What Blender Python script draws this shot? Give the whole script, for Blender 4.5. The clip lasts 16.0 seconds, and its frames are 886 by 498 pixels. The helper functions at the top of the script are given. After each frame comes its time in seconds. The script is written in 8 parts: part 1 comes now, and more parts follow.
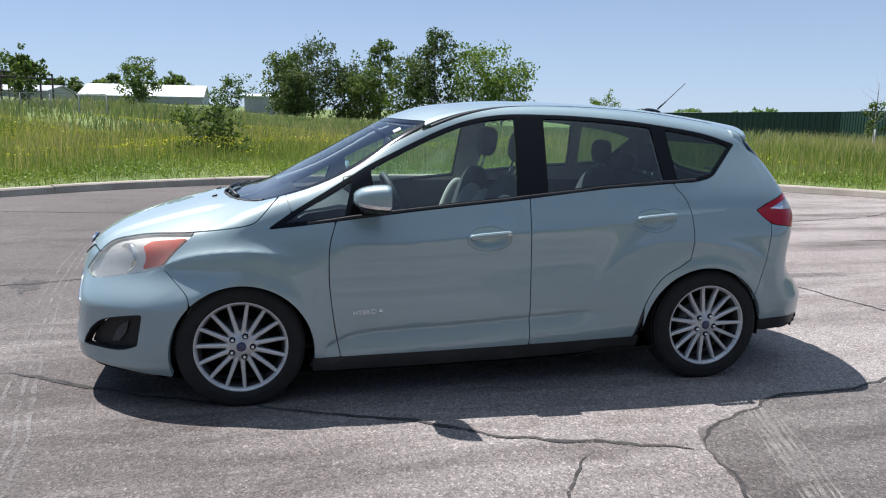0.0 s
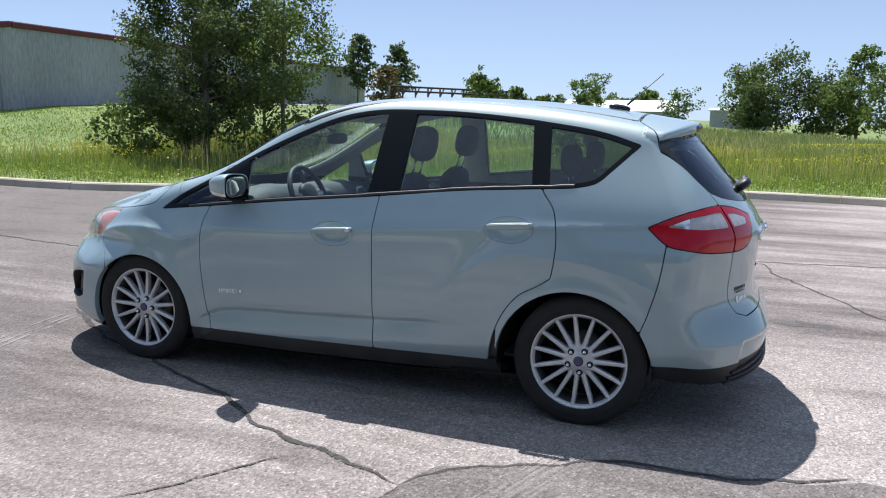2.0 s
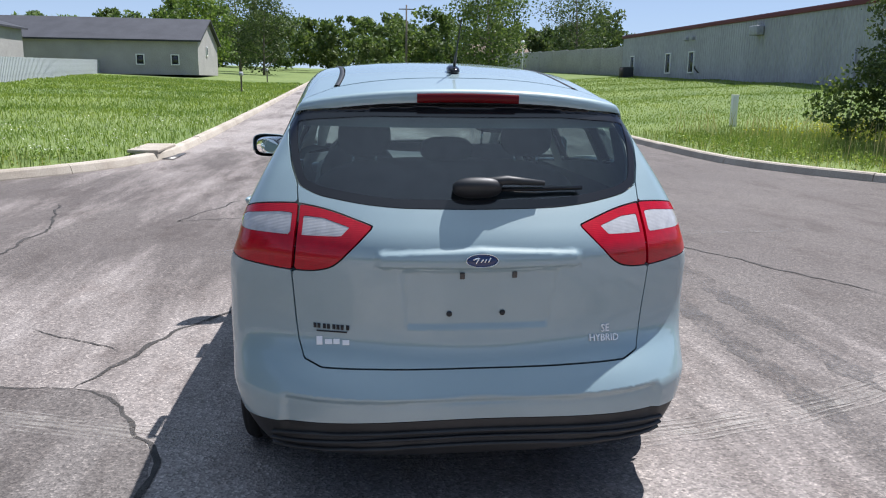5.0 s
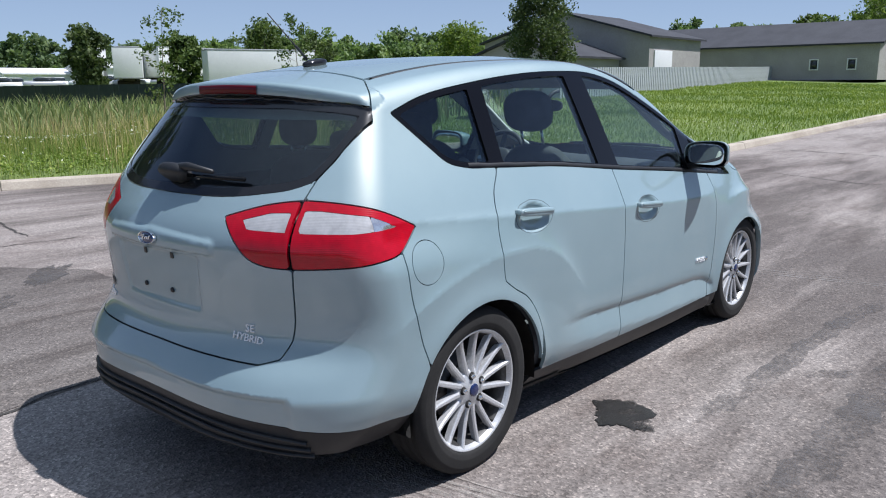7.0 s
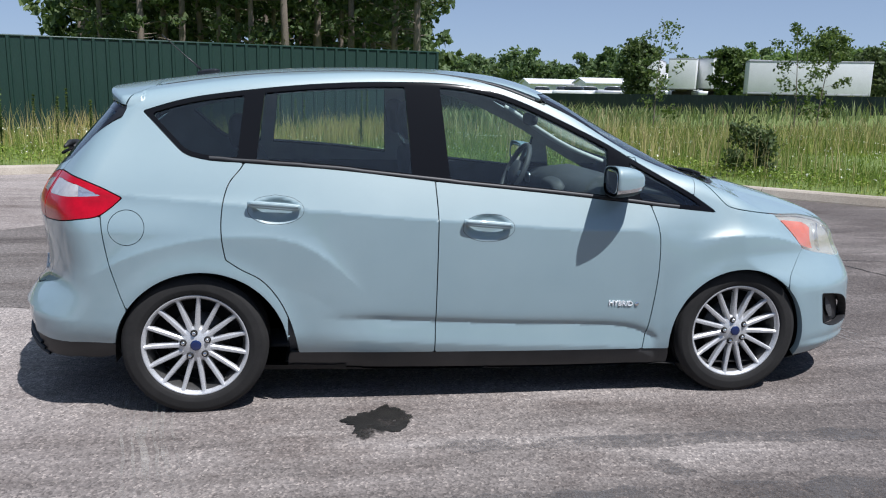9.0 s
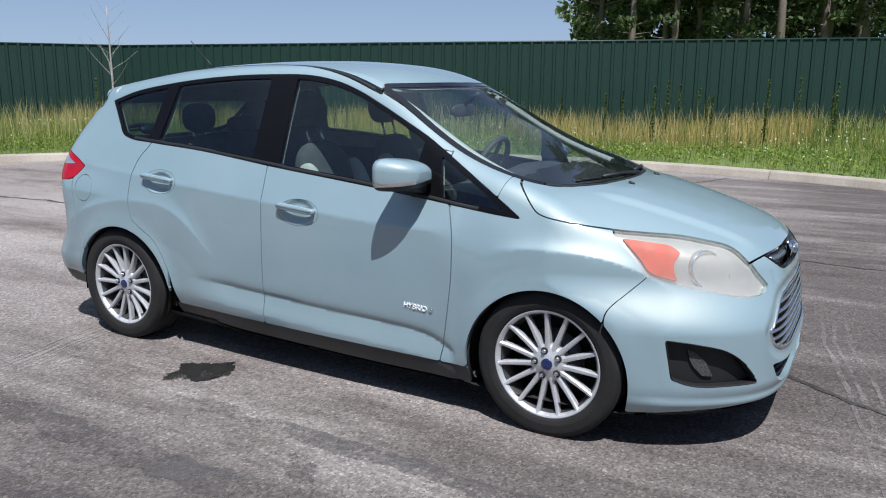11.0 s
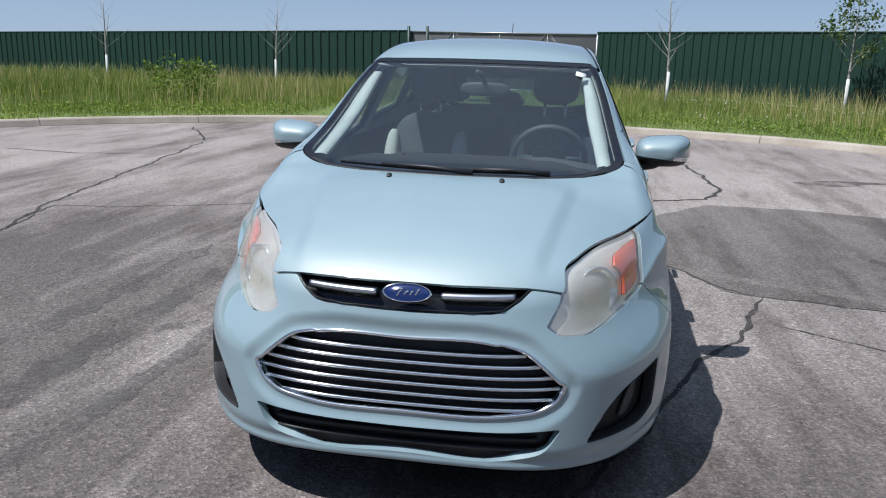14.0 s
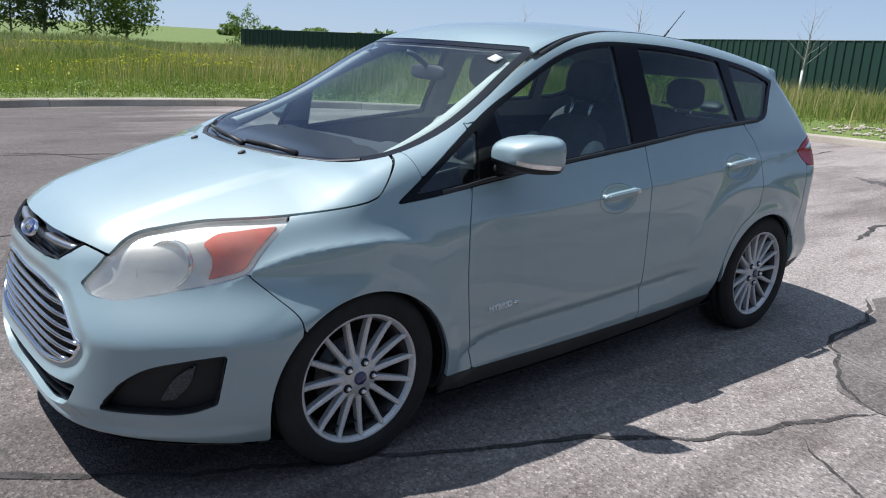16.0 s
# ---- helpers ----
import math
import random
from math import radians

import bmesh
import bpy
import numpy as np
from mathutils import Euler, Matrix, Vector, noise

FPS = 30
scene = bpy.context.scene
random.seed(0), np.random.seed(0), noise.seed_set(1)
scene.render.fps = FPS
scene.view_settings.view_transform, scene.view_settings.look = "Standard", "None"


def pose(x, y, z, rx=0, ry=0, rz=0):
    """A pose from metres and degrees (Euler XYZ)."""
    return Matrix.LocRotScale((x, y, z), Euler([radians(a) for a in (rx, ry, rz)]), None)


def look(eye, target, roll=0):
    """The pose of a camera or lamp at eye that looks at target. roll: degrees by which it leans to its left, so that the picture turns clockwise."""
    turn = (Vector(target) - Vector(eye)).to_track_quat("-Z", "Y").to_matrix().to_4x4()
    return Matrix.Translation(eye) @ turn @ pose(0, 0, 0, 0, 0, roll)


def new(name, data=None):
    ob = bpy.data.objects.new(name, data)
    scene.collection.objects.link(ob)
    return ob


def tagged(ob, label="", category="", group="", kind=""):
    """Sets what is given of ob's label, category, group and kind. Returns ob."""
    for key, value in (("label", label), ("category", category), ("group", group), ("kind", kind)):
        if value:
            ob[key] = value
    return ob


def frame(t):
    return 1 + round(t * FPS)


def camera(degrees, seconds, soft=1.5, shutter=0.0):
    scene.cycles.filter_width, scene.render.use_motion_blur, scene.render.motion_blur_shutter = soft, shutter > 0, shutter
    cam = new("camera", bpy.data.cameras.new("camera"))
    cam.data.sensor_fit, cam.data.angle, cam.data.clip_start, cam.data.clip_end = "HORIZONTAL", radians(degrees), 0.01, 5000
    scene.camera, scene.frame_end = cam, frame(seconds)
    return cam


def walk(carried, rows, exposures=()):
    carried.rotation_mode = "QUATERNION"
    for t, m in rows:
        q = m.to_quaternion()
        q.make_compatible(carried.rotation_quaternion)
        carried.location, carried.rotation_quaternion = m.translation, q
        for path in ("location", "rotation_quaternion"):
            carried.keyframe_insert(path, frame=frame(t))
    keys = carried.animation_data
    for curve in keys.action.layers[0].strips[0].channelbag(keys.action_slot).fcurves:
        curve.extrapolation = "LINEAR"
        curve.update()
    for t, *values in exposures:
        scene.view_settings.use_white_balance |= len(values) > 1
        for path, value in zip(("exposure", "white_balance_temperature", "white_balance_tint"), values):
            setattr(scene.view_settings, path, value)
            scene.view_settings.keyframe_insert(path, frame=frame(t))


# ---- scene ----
cam = camera(58.8, 16.0, 1.1)
PATH = [
    (0, (1.192, 4.875, 1.542), (0.752, 2.955, 1.195), 1.00),
    (0.5, (0.390, 5.006, 1.510), (0.239, 3.039, 1.178), 1.00),
    (1, (-0.435, 5.004, 1.502), (-0.291, 3.037, 1.175), 1.00),
    (1.5, (-1.249, 4.841, 1.506), (-0.825, 2.913, 1.180), 1.00),
    (2, (-2.010, 4.544, 1.491), (-1.311, 2.699, 1.160), 1.00),
    (2.5, (-2.677, 4.052, 1.494), (-1.709, 2.337, 1.145), 0.80),
    (3, (-3.243, 3.450, 1.497), (-2.016, 1.915, 1.125), 0.70),
    (3.5, (-3.749, 2.740, 1.488), (-2.274, 1.449, 1.092), 0.60),
    (4, (-4.116, 1.992, 1.477), (-2.430, 0.997, 1.069), 0.90),
    (4.2, (-4.242, 1.687, 1.508), (-2.483, 0.830, 1.093), 0.90),
    (4.7, (-4.526, 0.905, 1.517), (-2.611, 0.415, 1.094), 0.92),
    (5.25, (-4.653, 0.007, 1.515), (-2.678, 0.002, 1.093), 0.62),
    (5.8, (-4.543, -0.877, 1.504), (-2.624, -0.397, 1.089), 0.21),
    (6.3, (-4.201, -1.624, 1.489), (-2.436, -0.777, 1.078), -0.10),
    (6.5, (-4.040, -1.932, 1.497), (-2.347, -0.951, 1.086), -0.30),
    (7, (-3.544, -2.613, 1.465), (-2.063, -1.332, 1.058), -0.40),
    (7.5, (-2.974, -3.298, 1.474), (-1.752, -1.767, 1.070), -0.10),
    (8, (-2.319, -3.798, 1.465), (-1.378, -2.078, 1.069), 0.50),
    (8.5, (-1.580, -4.203, 1.484), (-0.946, -2.347, 1.090), 1.10),
    (9, (-0.773, -4.412, 1.482), (-0.458, -2.476, 1.092), 1.30),
    (9.5, (0.087, -4.494, 1.487), (0.074, -2.533, 1.097), 1.10),
    (9.7, (0.430, -4.478, 1.466), (0.281, -2.522, 1.075), 0.90),
    (10.2, (1.268, -4.399, 1.465), (0.789, -2.463, 1.067), 0.62),
    (10.75, (2.119, -4.056, 1.480), (1.291, -2.225, 1.064), 0.41),
    (11.3, (2.859, -3.502, 1.500), (1.710, -1.872, 1.064), 0.47),
    (11.8, (3.403, -2.863, 1.511), (2.002, -1.507, 1.065), 0.90),
    (12, (3.615, -2.607, 1.533), (2.113, -1.363, 1.089), 1.30),
    (12.5, (4.066, -1.900, 1.518), (2.343, -0.992, 1.065), 1.80),
    (13, (4.315, -1.121, 1.490), (2.441, -0.593, 1.032), 2.20),
    (13.5, (4.501, -0.327, 1.498), (2.561, -0.210, 1.024), 2.00),
    (14, (4.468, 0.474, 1.502), (2.549, 0.171, 1.025), 1.60),
    (14.5, (4.349, 1.269, 1.512), (2.539, 0.569, 1.031), 1.40),
    (15, (3.995, 1.972, 1.501), (2.354, 0.936, 1.017), 1.70),
    (15.5, (3.478, 2.584, 1.491), (2.030, 1.294, 1.000), 2.50),
    (16, (2.773, 2.969, 1.486), (1.525, 1.492, 0.976), 3.30),
]
EXPOSURES = [(0, 0.60, 6430, 12), (2, 0.78, 6410, 12.5), (3, 0.75, 6410, 12.5), (4, 0.78, 6410, 12.5), (6.5, 0.42, 6260, 12.5), (8, 0.31, 6240, 12.5), (9.5, 0.25, 6260, 12), (12.5, 0.18, 6230, 11.5), (14, 0.18, 6240, 11.5), (15, 0.25, 6370, 11.5), (16, 0.45, 6340, 11.5)]
walk(cam, [(t, look(eye, target, roll)) for t, eye, target, roll in PATH], EXPOSURES)

# ---- light ----
SUN_TO = Vector((0.32, -0.42, 1.0)).normalized()
world = bpy.data.worlds.new("world")
scene.world = world
world.use_nodes = True
wn = world.node_tree
sky = wn.nodes.new("ShaderNodeTexSky")
sky.sky_type = 'NISHITA'
sky.sun_disc = False
sky.sun_elevation = math.asin(SUN_TO.z)
sky.sun_rotation = math.atan2(SUN_TO.x, SUN_TO.y)
sky.altitude = 300.0
sky.air_density, sky.dust_density, sky.ozone_density = 0.8, 0.0, 1.6
wn.nodes["Background"].inputs["Strength"].default_value = 0.039
blue = wn.nodes.new("ShaderNodeMix")
blue.data_type, blue.blend_type = 'RGBA', 'MULTIPLY'
blue.inputs[0].default_value, blue.inputs[7].default_value = 1.0, (0.84, 1.01, 1.35, 1)
wn.links.new(sky.outputs[0], blue.inputs[6])
# summer haze pales the sky low over the horizon
tone = wn.nodes.new("ShaderNodeMix")
tone.data_type, tone.blend_type = 'RGBA', 'MIX'
tone.inputs[7].default_value = (10.4, 13.3, 17.0, 1)
way, height, thin = wn.nodes.new("ShaderNodeTexCoord"), wn.nodes.new("ShaderNodeSeparateXYZ"), wn.nodes.new("ShaderNodeValToRGB")
for stop, (place, share) in zip((thin.color_ramp.elements[0], thin.color_ramp.elements[1], thin.color_ramp.elements.new(0.22), thin.color_ramp.elements.new(0.5)), ((0.0, 0.66), (1.0, 0.02), (0.22, 0.34), (0.5, 0.06))):
    stop.position, stop.color = place, (share, share, share, 1)
wn.links.new(way.outputs["Generated"], height.inputs[0])
wn.links.new(height.outputs[2], thin.inputs[0])
wn.links.new(thin.outputs[0], tone.inputs[0])
wn.links.new(blue.outputs[2], tone.inputs[6])
wn.links.new(tone.outputs[2], wn.nodes["Background"].inputs["Color"])
sun = new("sun", bpy.data.lights.new("sun", 'SUN'))
sun.data.energy, sun.data.angle, sun.data.color = 5.0, radians(0.55), (1.0, 0.985, 0.975)
sun.matrix_world = look(SUN_TO * 60, (0, 0, 0))
scene.view_settings.exposure = 0.0


# ---- materials ----
def material(name, colour=(0.5, 0.5, 0.5), rough=0.5, metal=0.0, **inputs):
    m = bpy.data.materials.new(name)
    m.use_nodes = True
    b = m.node_tree.nodes["Principled BSDF"]
    b.inputs["Base Color"].default_value = (*colour, 1)
    b.inputs["Roughness"].default_value = rough
    b.inputs["Metallic"].default_value = metal
    for key, value in inputs.items():
        b.inputs[key.replace("_", " ")].default_value = value
    return m


def nodes_of(m):
    return m.node_tree, m.node_tree.nodes["Principled BSDF"]


def add(nt, kind):
    return nt.nodes.new(kind)


def noise_tex(nt, scale, detail=4.0, rough=0.55, coord="Object", stretch=(1, 1, 1)):
    c = add(nt, "ShaderNodeTexCoord")
    mp = add(nt, "ShaderNodeMapping")
    mp.inputs["Scale"].default_value = stretch
    nt.links.new(c.outputs[coord], mp.inputs[0])
    n = add(nt, "ShaderNodeTexNoise")
    n.inputs["Scale"].default_value, n.inputs["Detail"].default_value, n.inputs["Roughness"].default_value = scale, detail, rough
    nt.links.new(mp.outputs[0], n.inputs["Vector"])
    return n.outputs["Fac"]


def ramp(nt, fac, stops):
    r = add(nt, "ShaderNodeValToRGB")
    e = r.color_ramp.elements
    while len(e) < len(stops):
        e.new(0.5)
    for k, (p, c) in zip(e, stops):
        k.position, k.color = p, (*c, 1) if len(c) == 3 else c
    nt.links.new(fac, r.inputs[0])
    return r.outputs["Color"]


def mix(nt, a, b, fac, blend="MIX"):
    n = add(nt, "ShaderNodeMix")
    n.data_type, n.blend_type = 'RGBA', blend
    for sock, v in ((n.inputs[0], fac), (n.inputs[6], a), (n.inputs[7], b)):
        if hasattr(v, "is_linked"):
            nt.links.new(v, sock)
        elif isinstance(v, (tuple, list)):
            sock.default_value = (*v, 1)
        else:
            sock.default_value = v
    return n.outputs[2]


def bump(nt, b, height, strength=0.3, distance=0.01):
    n = add(nt, "ShaderNodeBump")
    n.inputs["Strength"].default_value, n.inputs["Distance"].default_value = strength, distance
    nt.links.new(height, n.inputs["Height"])
    nt.links.new(n.outputs[0], b.inputs["Normal"])
    return n


def noisy(name, dark, light, scale=3.0, fine=40.0, rough=0.8, strength=0.2, dist=0.01, metal=0.0, stretch=(1, 1, 1), coord="Object"):
    """A surface whose colour wanders between two tones, with a fine grain and relief."""
    m = material(name, light, rough, metal)
    nt, b = nodes_of(m)
    big = noise_tex(nt, scale, 5, 0.6, coord, stretch)
    small = noise_tex(nt, fine, 4, 0.6, coord, stretch)
    c = ramp(nt, big, ((0.3, dark), (0.7, light)))
    g = ramp(nt, small, ((0.3, (0.72, 0.72, 0.72)), (0.7, (1.1, 1.1, 1.1))))
    nt.links.new(mix(nt, c, g, 1.0, "MULTIPLY"), b.inputs["Base Color"])
    bump(nt, b, small, strength, dist)
    return m

# ---- mesh helpers ----
def mesh_from(name, verts, faces, mats=(), smooth=False):
    me = bpy.data.meshes.new(name)
    me.from_pydata([tuple(v) for v in verts], [], [tuple(f) for f in faces])
    for m in mats:
        me.materials.append(m)
    if smooth:
        me.shade_smooth()
    return me


def tri_mesh(name, verts, tris, mat, smooth=False):
    """A mesh from numpy arrays of points and triangles."""
    me = bpy.data.meshes.new(name)
    verts = np.asarray(verts, dtype=np.float32)
    tris = np.asarray(tris, dtype=np.int32)
    me.vertices.add(len(verts))
    me.vertices.foreach_set("co", verts.ravel())
    me.loops.add(len(tris) * 3)
    me.loops.foreach_set("vertex_index", tris.ravel())
    me.polygons.add(len(tris))
    me.polygons.foreach_set("loop_start", np.arange(0, len(tris) * 3, 3, dtype=np.int32))
    me.update(calc_edges=True)
    me.validate()
    me.materials.append(mat)
    if smooth:
        me.shade_smooth()
    return me


def part(name, bm, mat, parent=None, label="", smooth=True):
    """Links a bmesh (or a mesh) as one mesh object, under a thing or a part."""
    if isinstance(bm, bmesh.types.BMesh):
        me = bpy.data.meshes.new(name)
        bmesh.ops.recalc_face_normals(bm, faces=bm.faces)
        bm.to_mesh(me)
        bm.free()
        me.materials.append(mat)
        if smooth:
            me.shade_smooth()
    else:
        me = bm
        if mat and not me.materials:
            me.materials.append(mat)
    ob = new(name, me)
    ob.parent = parent
    if label:
        tagged(ob, label)
    return ob


def add_box(bm, size, at=(0, 0, 0), bevel=0.0, m=None, seg=2):
    r = bmesh.ops.create_cube(bm, size=1)
    t = Matrix.Translation(at) @ (m or Matrix()) @ Matrix.Diagonal((*size, 1))
    bmesh.ops.transform(bm, matrix=t, verts=r["verts"])
    if bevel:
        es = list({e for v in r["verts"] for e in v.link_edges})
        bmesh.ops.bevel(bm, geom=es, offset=bevel, segments=seg, affect='EDGES', profile=0.6)
    return bm


def box(size, at=(0, 0, 0), bevel=0.0, m=None, seg=2):
    return add_box(bmesh.new(), size, at, bevel, m, seg)


def add_tube(bm, pts, radii, sides=8, cap=True):
    """A tube through points, with a radius at each."""
    rings = []
    pts = [Vector(p) for p in pts]
    for i, p in enumerate(pts):
        d = (pts[min(i + 1, len(pts) - 1)] - pts[max(i - 1, 0)]).normalized()
        q = d.to_track_quat('Z', 'Y')
        r = radii[i] if hasattr(radii, "__len__") else radii
        rings.append([bm.verts.new(p + q @ Vector((math.cos(a) * r, math.sin(a) * r, 0))) for a in (2 * math.pi * k / sides for k in range(sides))])
    for a, b in zip(rings, rings[1:]):
        for k in range(sides):
            bm.faces.new((a[k], a[(k + 1) % sides], b[(k + 1) % sides], b[k]))
    if cap:
        bm.faces.new(rings[0][::-1])
        bm.faces.new(rings[-1])
    return bm


def tube(pts, radii, sides=8, cap=True):
    return add_tube(bmesh.new(), pts, radii, sides, cap)


def lathe(profile, sides=48, closed=False):
    """Turns a profile of (radius, height) about the z axis."""
    bm = bmesh.new()
    rings = [[bm.verts.new((r * math.cos(2 * math.pi * k / sides), r * math.sin(2 * math.pi * k / sides), z)) for k in range(sides)] for r, z in profile]
    pairs = list(zip(rings, rings[1:]))
    if closed:
        pairs.append((rings[-1], rings[0]))
    for a, b in pairs:
        for k in range(sides):
            bm.faces.new((a[k], a[(k + 1) % sides], b[(k + 1) % sides], b[k]))
    return bm


def empty(name, label, category, group="", kind="", at=(0, 0, 0)):
    ob = new(name)
    ob.location = at
    ob.empty_display_size = 0.2
    return tagged(ob, label, category, group, kind)

# ---- the turning circle, its road and the land ----
CIRCLE, RADIUS, ROAD_S, ROAD_N = (-2.0, -1.0), 11.1, -6.7, 3.75


def paved(x, y):
    """Distance to the kerb line, negative on the pavement."""
    x, y = np.asarray(x, dtype=float), np.asarray(y, dtype=float)
    c = np.hypot(x - CIRCLE[0], y - CIRCLE[1]) - RADIUS
    mid, half = (ROAD_S + ROAD_N) / 2, (ROAD_N - ROAD_S) / 2
    r = np.maximum(np.abs(y - mid) - half, -x)
    h = np.clip(0.5 + 0.5 * (r - c) / 3.0, 0, 1)
    return r * (1 - h) + c * h - 3.0 * h * (1 - h)


def rise(x):
    """The land climbs gently along the road, past the circle."""
    x = np.asarray(x, dtype=float)
    return 0.020 * (np.sqrt((x - 14.0) ** 2 + 36.0) + (x - 14.0)) / 2 - 0.02 * 0.3


def land(x, y):
    d = paved(x, y)
    bank = np.clip((d - 0.05) / 0.4, 0, 1) * 0.20 - 0.08
    y = np.asarray(y, dtype=float)
    tilt = np.clip((np.asarray(x, dtype=float) - 13.0) / 14.0, 0, 1) * 0.036 * np.clip(np.abs(y) - 8.0, 0, 18)
    dip = 0.55 * np.clip((np.hypot(x, y) - 24.0) / 40.0, 0, 1) * (np.asarray(x, dtype=float) < -8) * (y < -6)
    swell = 1.15 * np.clip((np.asarray(x, dtype=float) + 1.0) / 14.0, 0, 1) * np.clip((-y - 14.0) / 26.0, 0, 1)
    gx, reach = np.asarray(x, dtype=float), np.clip((70.0 - np.hypot(x, y)) / 30.0, 0, 1)
    wave = 0.05 * np.sin(gx * 0.7 + 1.3 * np.sin(y * 0.5)) * np.clip(d - 1.5, 0, 1) * reach
    return rise(x) + bank + tilt - dip + swell + wave


def kerb_root(f, lo, hi):
    for _ in range(40):
        mid = (lo + hi) / 2
        if f(mid) < 0:
            lo = mid
        else:
            hi = mid
    return (lo + hi) / 2


def kerb_line():
    pts = []
    xs = np.concatenate([np.linspace(170, 20, 51), np.linspace(17, 7, 11)])
    for x in xs:
        pts.append((x, kerb_root(lambda y: paved(x, y), 0.0, 14.0)))
    a0 = math.atan2(pts[-1][1] - CIRCLE[1], pts[-1][0] - CIRCLE[0])
    a1 = 2 * math.pi - a0 - 0.12
    for k in range(1, 72):
        a = a0 + (a1 - a0) * k / 71
        r = kerb_root(lambda s: paved(CIRCLE[0] + s * math.cos(a), CIRCLE[1] + s * math.sin(a)), 2.0, 14.0)
        pts.append((CIRCLE[0] + r * math.cos(a), CIRCLE[1] + r * math.sin(a)))
    x0 = pts[-1][0]
    for x in xs[::-1]:
        if x > x0 + 0.5:
            pts.append((x, kerb_root(lambda y: paved(x, -y), 0.0, 14.0) * -1))
    return pts


KERB = kerb_line()

asphalt = material("asphalt", (0.2, 0.19, 0.19), 0.9)
concrete = noisy("kerb_concrete", (0.31, 0.265, 0.21), (0.47, 0.42, 0.35), 1.2, 60, 0.9, 0.4)
soil = noisy("meadow_soil", (0.095, 0.145, 0.030), (0.165, 0.215, 0.055), 0.30, 5, 0.95, 0.6, 0.05)


def build_asphalt(m, k=1.0, lanes=1.0):
    nt, b = nodes_of(m)
    big = noise_tex(nt, 0.25, 5, 0.6)
    patches = noise_tex(nt, 1.3, 7, 0.74, stretch=(0.55, 1.25, 1))
    streak = noise_tex(nt, 0.75, 6, 0.66, stretch=(0.30, 1.7, 1))
    grit = noise_tex(nt, 36, 6, 0.78)
    co = add(nt, "ShaderNodeTexCoord")
    stone = add(nt, "ShaderNodeTexVoronoi")
    stone.inputs["Scale"].default_value = 105
    nt.links.new(co.outputs["Object"], stone.inputs["Vector"])
    # the lanes rubbed dark by tyres, along the road and round the car's right side
    xyz, lane, road = add(nt, "ShaderNodeSeparateXYZ"), add(nt, "ShaderNodeMapRange"), add(nt, "ShaderNodeMapRange")
    nt.links.new(co.outputs["Object"], xyz.inputs[0])
    nt.links.new(xyz.outputs[1], lane.inputs["Value"])
    for key, v in (("From Min", -1.0), ("From Max", -2.6), ("To Min", 0.05 * lanes), ("To Max", -0.17 * lanes)):
        lane.inputs[key].default_value = v
    nt.links.new(xyz.outputs[0], road.inputs["Value"])
    for key, v in (("From Min", -1.2), ("From Max", 2.4), ("To Min", 0.02), ("To Max", -0.20 * lanes)):
        road.inputs[key].default_value = v
    # the lane fades out where the circle opens, and the far side is bleached
    open_end, s0 = add(nt, "ShaderNodeMapRange"), add(nt, "ShaderNodeMath")
    nt.links.new(xyz.outputs[0], open_end.inputs["Value"])
    for key, v in (("From Min", -4.5), ("From Max", -1.6), ("To Min", 0.0), ("To Max", 1.0)):
        open_end.inputs[key].default_value = v
    s0.operation = 'MULTIPLY'
    nt.links.new(lane.outputs[0], s0.inputs[0])
    nt.links.new(open_end.outputs[0], s0.inputs[1])
    s1, s2 = add(nt, "ShaderNodeMath"), add(nt, "ShaderNodeMath")
    nt.links.new(streak, s1.inputs[0])
    nt.links.new(s0.outputs[0], s1.inputs[1])
    nt.links.new(s1.outputs[0], s2.inputs[0])
    far_end, road_sum = add(nt, "ShaderNodeMapRange"), add(nt, "ShaderNodeMath")
    nt.links.new(xyz.outputs[0], far_end.inputs["Value"])
    for key, v in (("From Min", 6.0), ("From Max", 15.0), ("To Min", 0.0), ("To Max", 0.22 * lanes)):
        far_end.inputs[key].default_value = v
    nt.links.new(road.outputs[0], road_sum.inputs[0])
    nt.links.new(far_end.outputs[0], road_sum.inputs[1])
    nt.links.new(road_sum.outputs[0], s2.inputs[1])
    k = 0.95 * k
    base = ramp(nt, big, ((0.30, (0.232 * k, 0.209 * k, 0.199 * k)), (0.5, (0.295 * k, 0.270 * k, 0.258 * k)), (0.70, (0.355 * k, 0.330 * k, 0.313 * k))))
    dark = ramp(nt, s2.outputs[0], ((0.34, (0.37, 0.355, 0.35)), (0.45, (0.70, 0.685, 0.68)), (0.55, (1.0, 1.0, 1.0))))
    c = mix(nt, base, dark, 0.9, "MULTIPLY")
    c = mix(nt, c, ramp(nt, open_end.outputs[0], ((0.0, (1.13, 1.12, 1.11)), (1.0, (1.0, 1.0, 1.0)))), lanes, "MULTIPLY")
    spots = ramp(nt, patches, ((0.36, (0.68, 0.64, 0.62)), (0.47, (0.96, 0.945, 0.93)), (0.70, (1.06, 1.055, 1.05))))
    c = mix(nt, c, spots, 0.85, "MULTIPLY")
    s = ramp(nt, stone.outputs["Color"], ((0.0, (0.34, 0.33, 0.33)), (0.40, (0.80, 0.79, 0.78)), (0.75, (1.10, 1.08, 1.06)), (1.0, (2.0, 1.94, 1.85))))
    c = mix(nt, c, s, 0.85, "MULTIPLY")
    g = ramp(nt, grit, ((0.30, (0.62, 0.60, 0.59)), (0.5, (0.98, 0.98, 0.98)), (0.70, (1.30, 1.29, 1.27))))
    c = mix(nt, c, g, 0.8, "MULTIPLY")
    nt.links.new(c, b.inputs["Base Color"])
